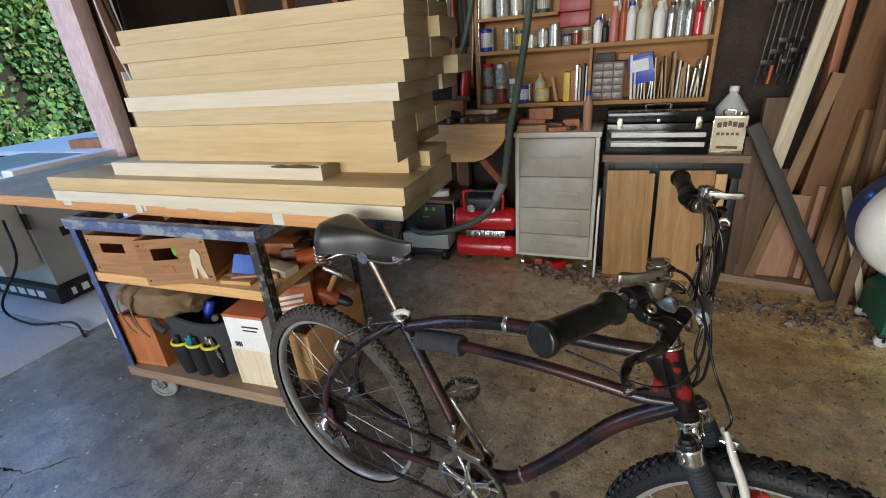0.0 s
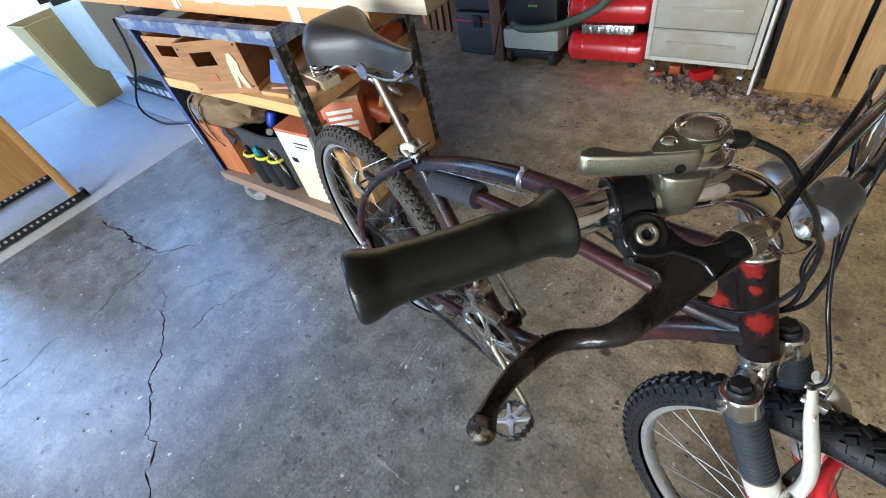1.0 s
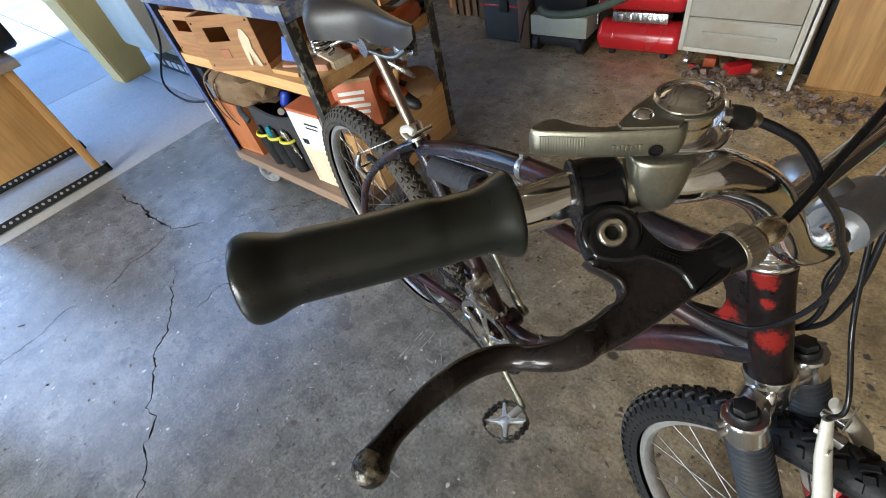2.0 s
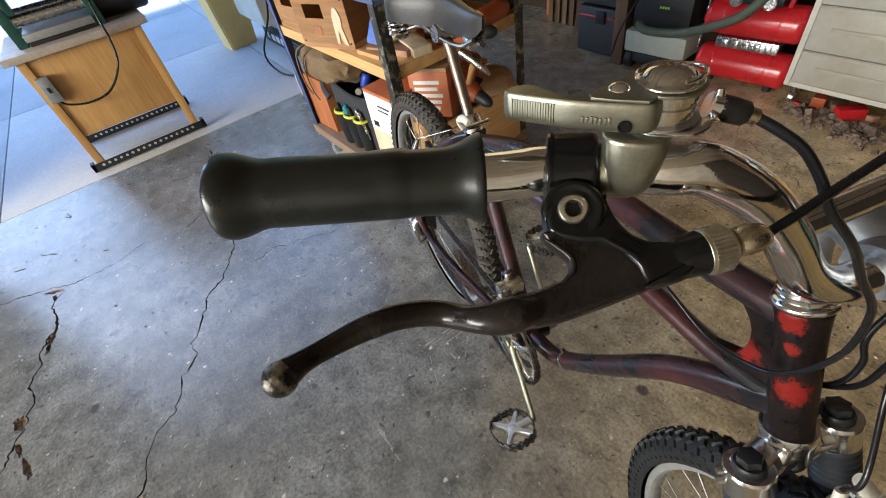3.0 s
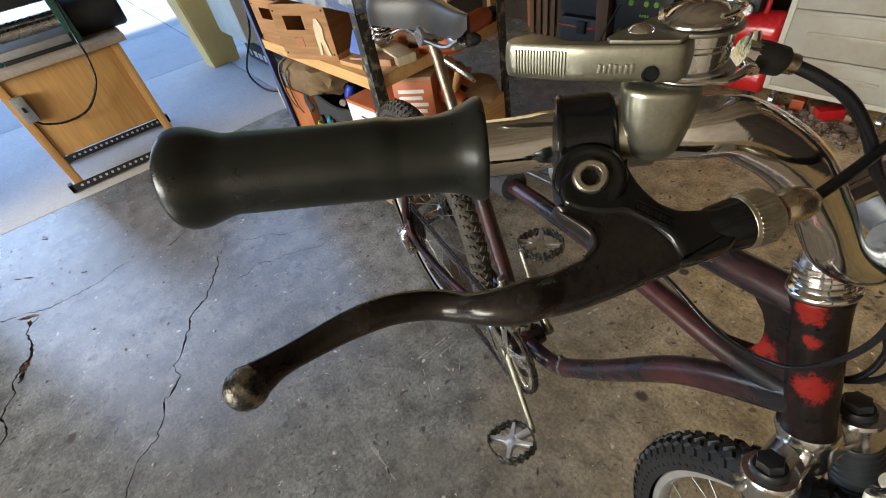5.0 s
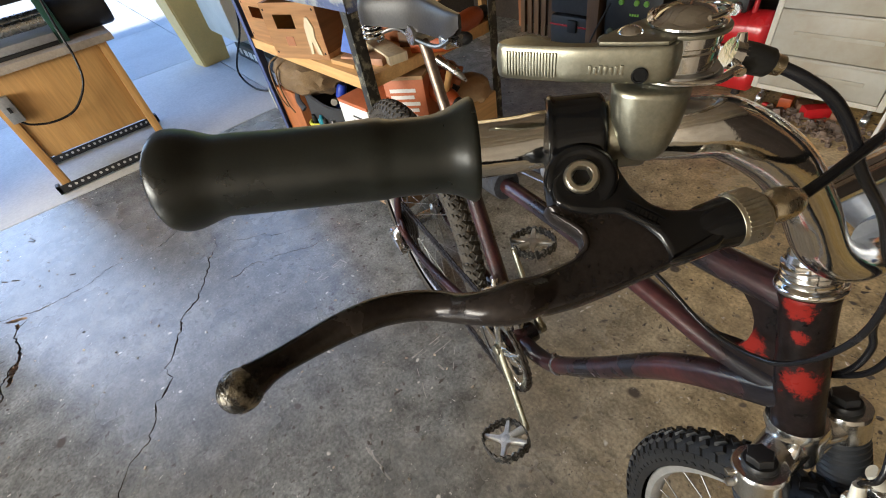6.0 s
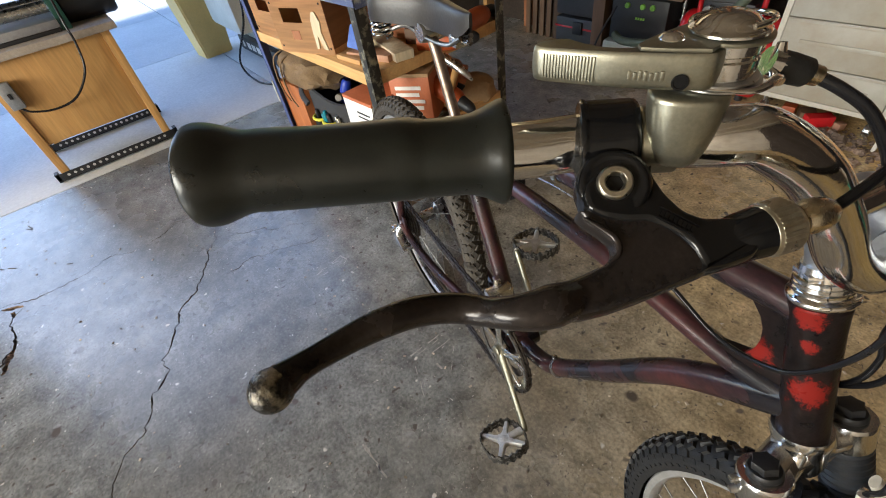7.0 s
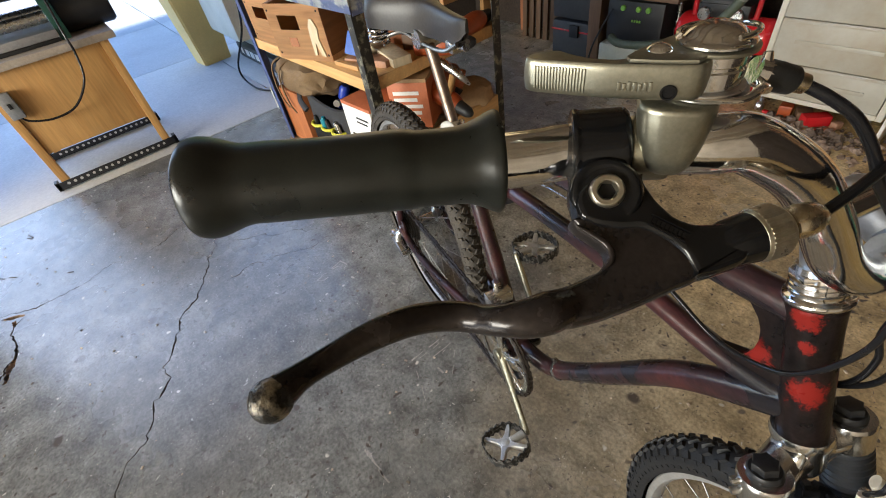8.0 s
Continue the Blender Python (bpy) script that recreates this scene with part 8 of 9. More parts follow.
# lower right: small drawers, cartons, folders
SMOKEGREY = mat("smoky_drawer_plastic", (0.17, 0.15, 0.12), 0.35, 0, (0.09, 0.075, 0.06), 30, 0.5, 200, 0.2, 0.04, island=0.3)
cab = thing("parts_cabinet", pose(0.288, SY0 + 0.02, F1), "small grey cabinet of parts drawers", "cabinet")
bm = B()
box(bm, -0.086, 0.086, 0.012, 0.13, 0, 0.205, 0.002)
part("cabinet_body", bm, OLD_WOOD_X, cab)
for i in range(3):
    for j in range(5):
        bm = B()
        box(bm, -0.082 + 0.055 * i, -0.030 + 0.055 * i, 0.002, 0.012, 0.006 + 0.039 * j, 0.041 + 0.039 * j, 0.002)
        box(bm, -0.064 + 0.055 * i, -0.048 + 0.055 * i, -0.004, 0.002, 0.018 + 0.039 * j, 0.026 + 0.039 * j, 0.001)
        part("small_drawer", bm, SMOKEGREY, cab)
board("long_block", pose(0.270, SY0 + 0.08, F1 + 0.206), 0.10, 0.09, 0.045, GREYWOOD, "grey block on the parts cabinet", "block")
board("long_block", pose(0.385, SY0 + 0.08, F1 + 0.210), 0.10, 0.08, 0.035, FIR_RED, "reddish block on the folders", "block")
bc = carton(pose(0.470, SY0 + 0.005, F1 + 0.085, 0, -10, -8), 0.125, 0.05, 0.150, BLUEPL, BLUETAPE, "blue and white blister pack hanging at the shelf")
bm = B()
box(bm, -0.045, 0.040, -0.002, 0.0, 0.065, 0.125, 0.0)
part("pack_print", bm, WHITECARD, bc, "white printed panel")
for k in range(21):
    w = lrnd.choice((0.004, 0.006, 0.008, 0.012))
    board("folder", pose(0.418 + 0.0175 * k, SY0 + 0.075, F1, 0, lrnd.uniform(-5, 5), 0), w, 0.13, lrnd.uniform(0.13, 0.235), lrnd.choice((WHITECARD, CREAM, TAN, TINMETAL, WHITEWOOD)), "folder or sheet packet standing on the shelf", "folder", "folders on the shelf", 0.0008)

# left of the shelf: hanging tools, bench with a curved plywood front
wb = thing("wall_bench", pose(0, 0, 0), "rough bench with a curved plywood front", "bench")
bm = B()
outline = [(-0.70, 0.918), (-0.216, 0.918), (-0.216, 0.840), (-0.240, 0.800), (-0.290, 0.752), (-0.350, 0.720), (-0.400, 0.706), (-0.70, 0.702)]
prism(bm, outline, 0.022, Matrix.Translation((0, 2.572, 0)) @ Matrix.Rotation(radians(90), 4, "X"), 0.002)
part("curved_front", bm, PLY, wb, "curved plywood front board")
bm = B()
box(bm, -1.05, -0.20, 2.575, 3.05, 0.885, 0.917, 0.003)
part("bench_top", bm, SHELF_DIRTY, wb, "dirty bench top")
for x, y in ((-1.00, 2.66), (-0.60, 2.98), (-1.00, 2.98)):
    bm = B()
    box(bm, x - 0.035, x + 0.035, y - 0.035, y + 0.035, 0, 0.884, 0.003)
    part("bench_leg", bm, OLD_WOOD, wb)
bm = B()
tube(bm, [(-0.38, 2.66, 0.70), (-0.28, 2.80, 0.50)], 0.028, 4)
part("brace", bm, FIR_RED, wb, "reddish diagonal brace")
bm = B()
box(bm, -0.96, -0.56, 2.60, 3.0, 0.425, 0.445, 0.002)
part("low_shelf", bm, OLD_WOOD_X, wb, "dark low shelf board")
for x, y, yaw in ((-0.50, 2.68, 60), (-0.43, 2.70, 66), (-0.36, 2.69, 58), (-0.30, 2.72, 70)):
    board("short_stick", pose(x, y, 0.9175, 0, 0, yaw), 0.22, 0.035, 0.030, OLD_WOOD_X, "dusty short stick on the bench", "stick", "sticks on the bench")
board("orange_block", pose(-0.575, 2.74, 0.9175, 0, 0, 5), 0.15, 0.10, 0.115, FIR_RED, "reddish wooden block on the bench", "block", bevel=0.003)
board("pale_offcut", pose(-0.42, 2.80, 0.9175, 0, 0, 5), 0.20, 0.09, 0.05, WHITEWOOD, "pale offcut on the bench", "offcut")
bm = B()
tube(bm, [(-0.60, 2.64, 0.95), (-0.54, 2.63, 0.955), (-0.50, 2.64, 0.95)], [0.030, 0.036, 0.026], 14, 4)
tagged(part("dark_power_tool", bm, BLACKPLASTIC), "small dark power tool lying on the bench", "power tool")
board("grey_cloth_pack", pose(-0.70, 2.70, 0.4455, 0, 0, 14), 0.15, 0.08, 0.04, WHITEPLASTIC, "white and dark rag pack on the low shelf", "rag", bevel=0.012)
board("reddish_board", pose(-0.84, 2.72, 0.4455, 0, 0, 0), 0.26, 0.03, 0.22, FIR_RED, "reddish board standing on the low shelf", "board")
HOSE = mat("dusty_green_hose", (0.075, 0.095, 0.065), 0.6, 0, (0.05, 0.062, 0.045), 30, 0.4, 200, 0.15, 0.1)


def hose(pts, r, label, material=None):
    bm = B()
    line = smooth_line(pts, 22)
    tube(bm, line, [r * (1.0 if i % 2 else 0.93) for i in range(len(line))], 12)
    return tagged(part("hose", bm, material or HOSE), label, "hose")


hose([(-0.06, 2.45, 1.60), (-0.075, 2.45, 1.40), (-0.125, 2.45, 1.10), (-0.165, 2.45, 0.90), (-0.19, 2.45, 0.70), (-0.215, 2.45, 0.58), (-0.32, 2.44, 0.42), (-0.46, 2.44, 0.34), (-0.60, 2.46, 0.29), (-0.76, 2.50, 0.26), (-0.83, 2.53, 0.27)], 0.019, "ribbed dusty green dust hose hanging down to the extractor")
hose([(-0.47, 2.95, 1.75), (-0.50, 2.92, 1.50), (-0.56, 2.90, 1.30), (-0.66, 2.90, 1.16), (-0.78, 2.92, 1.08)], 0.017, "dark green hose hanging by the shelf")
bm = B()
tube(bm, [(-0.205, 2.45, 0.615), (-0.25, 2.447, 0.52)], [0.024, 0.022], 14)
tagged(part("hose_cuff", bm, mat("grey_cuff", (0.22, 0.22, 0.21), 0.5, 0, (0.15, 0.15, 0.14), 20, 0.4, 100, 0.1, 0.05)), "grey rubber cuff on the hose", "cuff")
for k in range(16):
    x = -0.95 + 0.033 * k + lrnd.uniform(-0.01, 0.01)
    z1 = 1.75
    z0 = lrnd.uniform(1.08, 1.35)
    bm = B()
    tube(bm, [(x, BACK_Y - 0.004, z1), (x, 2.985, z1 - 0.02), (x + lrnd.uniform(-0.02, 0.02), 2.97, (z0 + z1) / 2), (x + lrnd.uniform(-0.03, 0.03), 2.97, z0)], lrnd.uniform(0.003, 0.009), 8, 6)
    tagged(part("hanging_cord", bm, lrnd.choice((TINMETAL, BLACKPLASTIC, CREAM, STEEL, BLACKPLASTIC))), "cord or rod hanging on the wall", "cord", "cords on the wall")
pl = thing("pliers", pose(-0.69, 2.955, 1.30, 0, 10, 0), "orange-handled pliers hanging on the wall", "pliers")
for s in (-1, 1):
    bm = B()
    tube(bm, [(s * 0.004, 0, 0), (s * 0.022, 0, -0.05), (s * 0.018, 0, -0.12)], 0.007, 8, 4)
    part("handle", bm, ORANGE, pl)
bm = B()
tube(bm, [(0, 0, -0.01), (0, 0, 0.05)], [0.016, 0.006], 8)
part("jaw", bm, STEEL, pl)
rb = bottle("red_sprayer", pose(-0.575, 2.97, 1.02), 0.032, 0.24, REDPAINT, REDPAINT, "red slim bottle leaning beside the shelf", neck=0.4)
rb.matrix_basis = pose(-0.575, 2.97, 1.035, 0, 8, 0)
board("bottle_ledge", pose(-0.585, 3.03, 1.005), 0.10, 0.16, 0.030, OLD_WOOD_X, "small dark ledge beside the shelf", "ledge")


# compressor and dust extractor
cp = thing("air_compressor", pose(-0.395, 2.74, 0, 0, 0, 4), "red twin-tank portable air compressor", "air compressor")
for zz in (0.292, 0.098):
    bm = B()
    R = 0.074
    prof = [(0, -0.208)] + [(R * math.sin(a), -0.208 + 0.035 * (1 - math.cos(a))) for a in (radians(15 * k) for k in range(1, 7))]
    prof += [(R, -0.12), (R * 1.012, -0.118), (R * 1.012, -0.112), (R, -0.110), (R, 0.110), (R * 1.012, 0.112), (R * 1.012, 0.118), (R, 0.12)] + [(R * math.sin(a), 0.208 - 0.035 * (1 - math.cos(a))) for a in (radians(15 * k) for k in range(6, 0, -1))] + [(0, 0.208)]
    lathe(bm, prof, Matrix.Translation((0, 0, zz)) @ Matrix.Rotation(radians(90), 4, "Y"), 32)
    part("air_tank", bm, REDPAINT, cp, "glossy red air tank")
bm = B()
box(bm, -0.13, 0.13, -0.040, 0.040, 0.172, 0.218, 0.004)
for k in range(5):
    box(bm, -0.10 + 0.045 * k, -0.075 + 0.045 * k, -0.050, -0.038, 0.180, 0.212, 0.003)
part("tank_bracket", bm, STEEL, cp, "steel bracket and fittings between the tanks")
bm = B()
box(bm, -0.11, 0.10, -0.07, 0.09, 0.366, 0.425, 0.012)
tube(bm, [(-0.10, -0.02, 0.42), (0.06, -0.02, 0.42)], 0.045, 16)
part("motor", bm, BLACKPLASTIC, cp, "black motor and pump")
for x in (-0.075, 0.055):
    bm = B()
    lathe(bm, [(0, 0.010), (0.024, 0.010), (0.027, 0.006), (0.027, -0.006), (0, -0.008)], Matrix.Translation((x, -0.078, 0.385)) @ Matrix.Rotation(radians(90), 4, "X"), 20)
    part("gauge", bm, STEEL, cp, "round pressure gauge")
bm = B()
tube(bm, [(-0.135, -0.02, 0.35), (-0.135, -0.02, 0.455), (-0.11, -0.02, 0.480), (0.09, -0.02, 0.480), (0.115, -0.02, 0.455), (0.115, -0.02, 0.35)], 0.011, 12, 6)
part("carry_handle", bm, REDPAINT, cp, "red tube carry handle")
bm = B()
tube(bm, [(-0.075, -0.02, 0.481), (0.06, -0.02, 0.481)], 0.016, 12)
part("handle_grip", bm, BLACKPLASTIC, cp)
for x in (-0.13, 0.13):
    bm = B()
    lathe(bm, [(0, 0), (0.018, 0), (0.016, 0.028), (0, 0.028)], Matrix.Translation((x, 0, 0)), 14)
    part("rubber_foot", bm, RUBBER, cp)

vc = thing("dust_extractor", pose(-0.800, 2.76, 0, 0, 0, 3), "black and pale green wheeled dust extractor", "dust extractor")
PALEGREEN = mat("pale_green_grey_plastic", (0.42, 0.44, 0.38), 0.45, 0, (0.34, 0.36, 0.30), 10, 0.4, 100, 0.05, 0.04)
bm = B()
box(bm, -0.165, 0.165, -0.13, 0.22, 0.085, 0.195, 0.018)
part("tub", bm, PALEGREEN, vc, "pale grey-green tub")
bm = B()
box(bm, -0.150, 0.150, -0.105, 0.21, 0.196, 0.400, 0.022)
box(bm, -0.155, 0.155, -0.125, 0.22, 0.035, 0.084, 0.012)
part("motor_head", bm, BLACKPLASTIC, vc, "black motor head")
for x in (-0.06, 0.02, 0.07):
    bm = B()
    lathe(bm, [(0, 0.008), (0.012, 0.007), (0.014, 0)], Matrix.Translation((x, -0.105, 0.365)) @ Matrix.Rotation(radians(90), 4, "X"), 16)
    part("knob", bm, GREENLIME, vc, "lime green knob")
bm = B()
for k in range(4):
    box(bm, -0.01 + 0.013 * k, -0.001 + 0.013 * k, -0.1075, -0.1055, 0.305, 0.316, 0.0)
part("lettering", bm, GREENLIME, vc, "small green lettering blocks")
bm = B()
tube(bm, [(-0.165, 0.0, 0.12), (-0.172, 0.0, 0.40), (-0.14, 0.0, 0.42), (0.14, 0.0, 0.42), (0.172, 0, 0.40), (0.165, 0, 0.12)], 0.010, 10, 4)
part("frame_tube", bm, STEEL, vc, "grey tube frame")
for x in (-0.13, 0.13):
    bm = B()
    lathe(bm, [(0, -0.022), (0.036, -0.022), (0.044, -0.014), (0.044, 0.014), (0.036, 0.022), (0, 0.022)], Matrix.Translation((x, -0.10, 0.044)) @ Matrix.Rotation(radians(90), 4, "Y"), 22)
    part("wheel", bm, BLACKPLASTIC, vc, "black plastic wheel")
bm = B()
tube(bm, [(-0.11, -0.12, 0.36), (-0.15, -0.20, 0.22), (-0.20, -0.18, 0.08), (-0.28, -0.10, 0.03)], 0.005, 8, 8)
part("power_cable", bm, BLACKPLASTIC, vc)
cs = thing("stacked_case", pose(-1.16, 2.82, 0), "dark stacked tool cases with red trim beside the extractor", "tool case")
for zz in (0.0, 0.26):
    bm = B()
    box(bm, -0.16, 0.16, -0.14, 0.14, zz, zz + 0.25, 0.016)
    cb = part("case", bm, mat("charcoal_case_plastic", (0.035, 0.036, 0.037), 0.5, 0, (0.055, 0.055, 0.056), 10, 0.4, 100, 0.1, 0.05), cs, "charcoal plastic case")
    bm = B()
    box(bm, -0.162, 0.162, -0.143, -0.135, zz + 0.195, zz + 0.205, 0.001)
    part("trim", bm, REDPAINT, cb, "red trim line")
    bm = B()
    box(bm, -0.03, 0.03, -0.156, -0.138, zz + 0.17, zz + 0.235, 0.006)
    part("latch", bm, BLACKPLASTIC, cb)
board("dark_board", pose(-1.40, 2.86, 0, -3, 0, 6), 0.10, 0.02, 1.0, OLD_WOOD, "dark upright board against the wall", "board")
for k in range(7):
    board("leaning_stick", pose(-1.42 - 0.06 * k, 2.95, 0, -2, 0, 4), 0.035, 0.02, 0.8 + 0.08 * (k % 3), OLD_WOOD, "dark upright stick leaning on the wall", "stick", "sticks on the wall")

# ---- the corner with leaning lumber ----
wr = random.Random(11)
PANEL = wood("brown_hardboard", (0.20, 0.095, 0.036), (0.14, 0.064, 0.024), "z", amount=0.4)


def leaner(x, y, w, d, h, lean_x, lean_y, yaw, material, label="board leaning upright against the wall"):
    return board("leaning_lumber", pose(x, y, 0.0, lean_x, lean_y, yaw), w, d, h, material, label, "board", "leaning lumber")


bm = B()
box(bm, -0.033, 0.033, -0.014, 0.014, 0, 1.75, 0.003)
ob = part("white_plank", bm, WHITEWOOD)
ob.matrix_basis = Matrix.Translation((1.120, 2.78, 0.640)) @ Matrix.Rotation(radians(8), 4, "Y") @ Matrix.Rotation(radians(-5), 4, "X")
tagged(ob, "pale planed plank leaning on the lumber pile", "plank")
board("plank_rest", pose(1.145, 2.86, 0.0, 0, 0, 0), 0.09, 0.16, 0.634, OLD_WOOD, "dark upright block under the pale plank", "block")
bm = B()
box(bm, -0.031, 0.031, -0.026, 0.026, 0, 0.98, 0.007)
bmesh.ops.subdivide_edges(bm, edges=[e for e in bm.edges if e.calc_length() > 0.5], cuts=14)
for v in bm.verts:
    v.co += Vector((noise.noise(v.co * 9), noise.noise(v.co * 9 + Vector((7, 0, 0))), 0)) * 0.006
ob = part("dark_beam", bm, GREYWOOD)
ob.matrix_basis = Matrix.Translation((1.428, 2.600, 0.012)) @ Matrix.Rotation(radians(-28), 4, "Y") @ Matrix.Rotation(radians(-4.7), 4, "X")
tagged(ob, "dark weathered beam leaning aslant to the bench", "beam")
bm = B()
box(bm, -0.016, 0.016, -0.010, 0.010, 0, 0.62, 0.002)
ob = part("pale_batten", bm, WHITEWOOD)
ob.matrix_basis = Matrix.Translation((1.555, 2.56, 0.004)) @ Matrix.Rotation(radians(-17), 4, "Y") @ Matrix.Rotation(radians(-6), 4, "X")
tagged(ob, "pale batten leaning aslant", "batten")
leaner(1.215, 2.755, 0.145, 0.022, 0.50, -5, 3, 0, FIR_PINK, "pinkish board leaning behind the dark beam")
leaner(1.135, 2.775, 0.045, 0.030, 0.62, -5, 4, 0, PINE_UP)
leaner(1.33, 2.755, 0.03, 0.03, 0.55, -4, 2, 0, FIR_PINK)
for x, w, h, m_, ly in ((1.08, 0.10, 0.98, OLD_WOOD, 1), (1.02, 0.06, 0.80, OLD_WOOD, -1), (1.10, 0.05, 1.10, PINE_DUSTY, 10), (1.345, 0.26, 1.75, PANEL, 7), (1.38, 0.07, 0.92, PINE_DUSTY, 6), (1.43, 0.05, 1.15, OLD_WOOD, 5), (1.47, 0.06, 0.84, PINE_DUSTY, 2), (1.52, 0.08, 1.02, PINE_DUSTY, 4), (1.58, 0.05, 1.35, OLD_WOOD, 6), (1.61, 0.09, 0.78, PINE_DUSTY, -2),
                        (1.66, 0.05, 1.55, PINE_DUSTY, 8), (1.70, 0.06, 1.30, FIR_RED, 9), (1.75, 0.08, 1.10, PANEL, 3), (1.79, 0.05, 1.72, PINE_DUSTY, 9), (1.84, 0.06, 1.40, OLD_WOOD, 4), (1.90, 0.10, 1.60, PANEL, 5), (1.97, 0.06, 1.30, PINE_DUSTY, 2), (2.03, 0.07, 1.75, OLD_WOOD, 3), (2.10, 0.08, 1.5, PINE_DUSTY, 1), (2.18, 0.06, 1.7, PANEL, 0)):
    y = 2.84 - 0.22 * (wr.random())
    leaner(x, y, w, wr.choice((0.020, 0.028, 0.038)), h, -wr.uniform(3, 7), ly, wr.uniform(-8, 8), m_)
for k in range(26):
    leaner(1.47 + 0.030 * k, 2.64 + wr.uniform(-0.12, 0.05), wr.uniform(0.02, 0.05), wr.uniform(0.012, 0.03), wr.uniform(0.45, 1.25), -wr.uniform(3, 9), wr.uniform(-4, 8), wr.uniform(-20, 20), wr.choice((PINE_DUSTY, PANEL, OLD_WOOD, PINE_UP, OLD_WOOD, PINE_UP, OLD_WOOD)), "narrow offcut leaning in the lumber corner")
bm = B()
box(bm, -0.40, 0.40, -0.022, 0.022, 0, 0.045, 0.004)
ob = part("cross_timber", bm, OLD_WOOD_X)
ob.matrix_basis = pose(1.86, 2.47, 0.56, 0, -12, -16)
tagged(ob, "dark timber lying across the leaning lumber", "timber")
# sill and rubble along the wall foot
board("floor_sill", pose(1.15, 2.735, 0.0, 0, 0, -11), 0.62, 0.09, 0.045, SHELF_DIRTY, "worn timber sill on the floor before the lumber", "sill")
RUBBLE = mat("broken_concrete_rubble", (0.34, 0.25, 0.19), 0.95, 0, (0.16, 0.11, 0.08), 20, 0.5, 100, 0.3, 0.3, island=0.4)
bm = B()
for k in range(900):
    x = wr.uniform(-0.12, 1.55)
    y = 2.575 - 0.13 * max(0, x) + wr.gauss(0, 0.045 + 0.03 * max(0, x))
    if x < 0.35:
        y += 0.05
    r = wr.uniform(0.003, 0.014) * (1.7 if wr.random() < 0.12 else 1)
    mm = Matrix.Translation((x, min(y, 2.70), r * 0.35)) @ Euler((wr.uniform(-0.5, 0.5), wr.uniform(-0.5, 0.5), wr.uniform(0, 6.2))).to_matrix().to_4x4()
    vs = [bm.verts.new(mm @ (Vector(v) * r * wr.uniform(0.7, 1.2))) for v in ((-1, -0.7, -0.5), (1, -0.8, -0.5), (0.9, 0.8, -0.5), (-0.8, 0.9, -0.5), (-0.6, -0.5, 0.5), (0.6, -0.4, 0.6), (0.5, 0.5, 0.45), (-0.5, 0.5, 0.55))]
    for f in ((3, 2, 1, 0), (4, 5, 6, 7), (0, 1, 5, 4), (1, 2, 6, 5), (2, 3, 7, 6), (3, 0, 4, 7)):
        bm.faces.new([vs[i] for i in f])
tagged(part("rubble", bm, RUBBLE), "crumbled concrete and leaf litter along the wall foot", "rubble", kind="stuff")

# blue and white drum blower at the edge
bl = thing("drum_blower", pose(1.66, 2.34, 0.0, 0, 0, -6), "blue and white round blower on a green wheeled base", "blower")
BLOWBLUE = mat("blue_drum_plastic", (0.02, 0.085, 0.34), 0.35, 0, (0.015, 0.05, 0.22), 12, 0.4, 100, 0.08, 0.03)
BASEGREEN = mat("green_machine_plastic", (0.02, 0.15, 0.085), 0.42, 0, (0.015, 0.11, 0.06), 9, 0.4, 100, 0.08, 0.03)
ax = Matrix.Translation((-0.136, -0.09, 0.545)) @ Matrix.Rotation(radians(84), 4, "X")
bm = B()
lathe(bm, [(0, -0.20), (0.14, -0.20), (0.20, -0.16), (0.215, -0.10), (0.218, 0.02), (0.212, 0.034)], ax, 44)
drum = part("drum", bm, BLOWBLUE, bl, "blue plastic drum")
bm = B()
for a in (150, 250, 30):
    m_ = ax @ Matrix.Rotation(radians(a), 4, "Z") @ Matrix.Translation((0.216, 0, 0.0))
    lathe(bm, [(0, 0.016), (0.012, 0.016), (0.017, 0.010), (0.018, -0.012), (0, -0.014)], m_ @ Matrix.Rotation(radians(90), 4, "Y"), 16)
part("knob", bm, BLOWBLUE, drum, "round blue clip knobs")
bm = B()
lathe(bm, [(0.205, 0.030), (0.221, 0.034), (0.222, 0.048), (0.208, 0.085), (0.180, 0.108), (0.152, 0.116), (0.138, 0.110), (0.135, 0.085)], ax, 44)
part("front_ring", bm, WHITEPLASTIC, bl, "broad white moulded front ring")
bm = B()
for k in range(1, 10):
    rr = 0.0142 * k
    lathe(bm, [(rr, 0.098), (rr + 0.002, 0.100), (rr + 0.004, 0.098), (rr + 0.002, 0.096)], ax, 28, closed=True)
for k in range(6):
    a = math.pi * k / 6
    tube(bm, [ax @ Vector((0.137 * math.cos(a), 0.137 * math.sin(a), 0.095)), ax @ Vector((-0.137 * math.cos(a), -0.137 * math.sin(a), 0.095))], 0.0025, 6)
part("grille", bm, BLACKPLASTIC, bl, "dark round wire grille")
bm = B()
prism(bm, [(-0.17, 0.0), (0.20, 0.0), (0.20, 0.30), (-0.02, 0.30), (-0.17, 0.12)], 0.30, Matrix.Translation((0, 0.15, 0.065)) @ Matrix.Rotation(radians(90), 4, "X"), 0.012)
base_ = part("base", bm, BASEGREEN, bl, "green moulded base")
bm = B()
box(bm, 0.02, 0.12, -0.1635, -0.1575, 0.10, 0.20, 0.001)
part("base_label", bm, WHITECARD, base_, "white label plate")
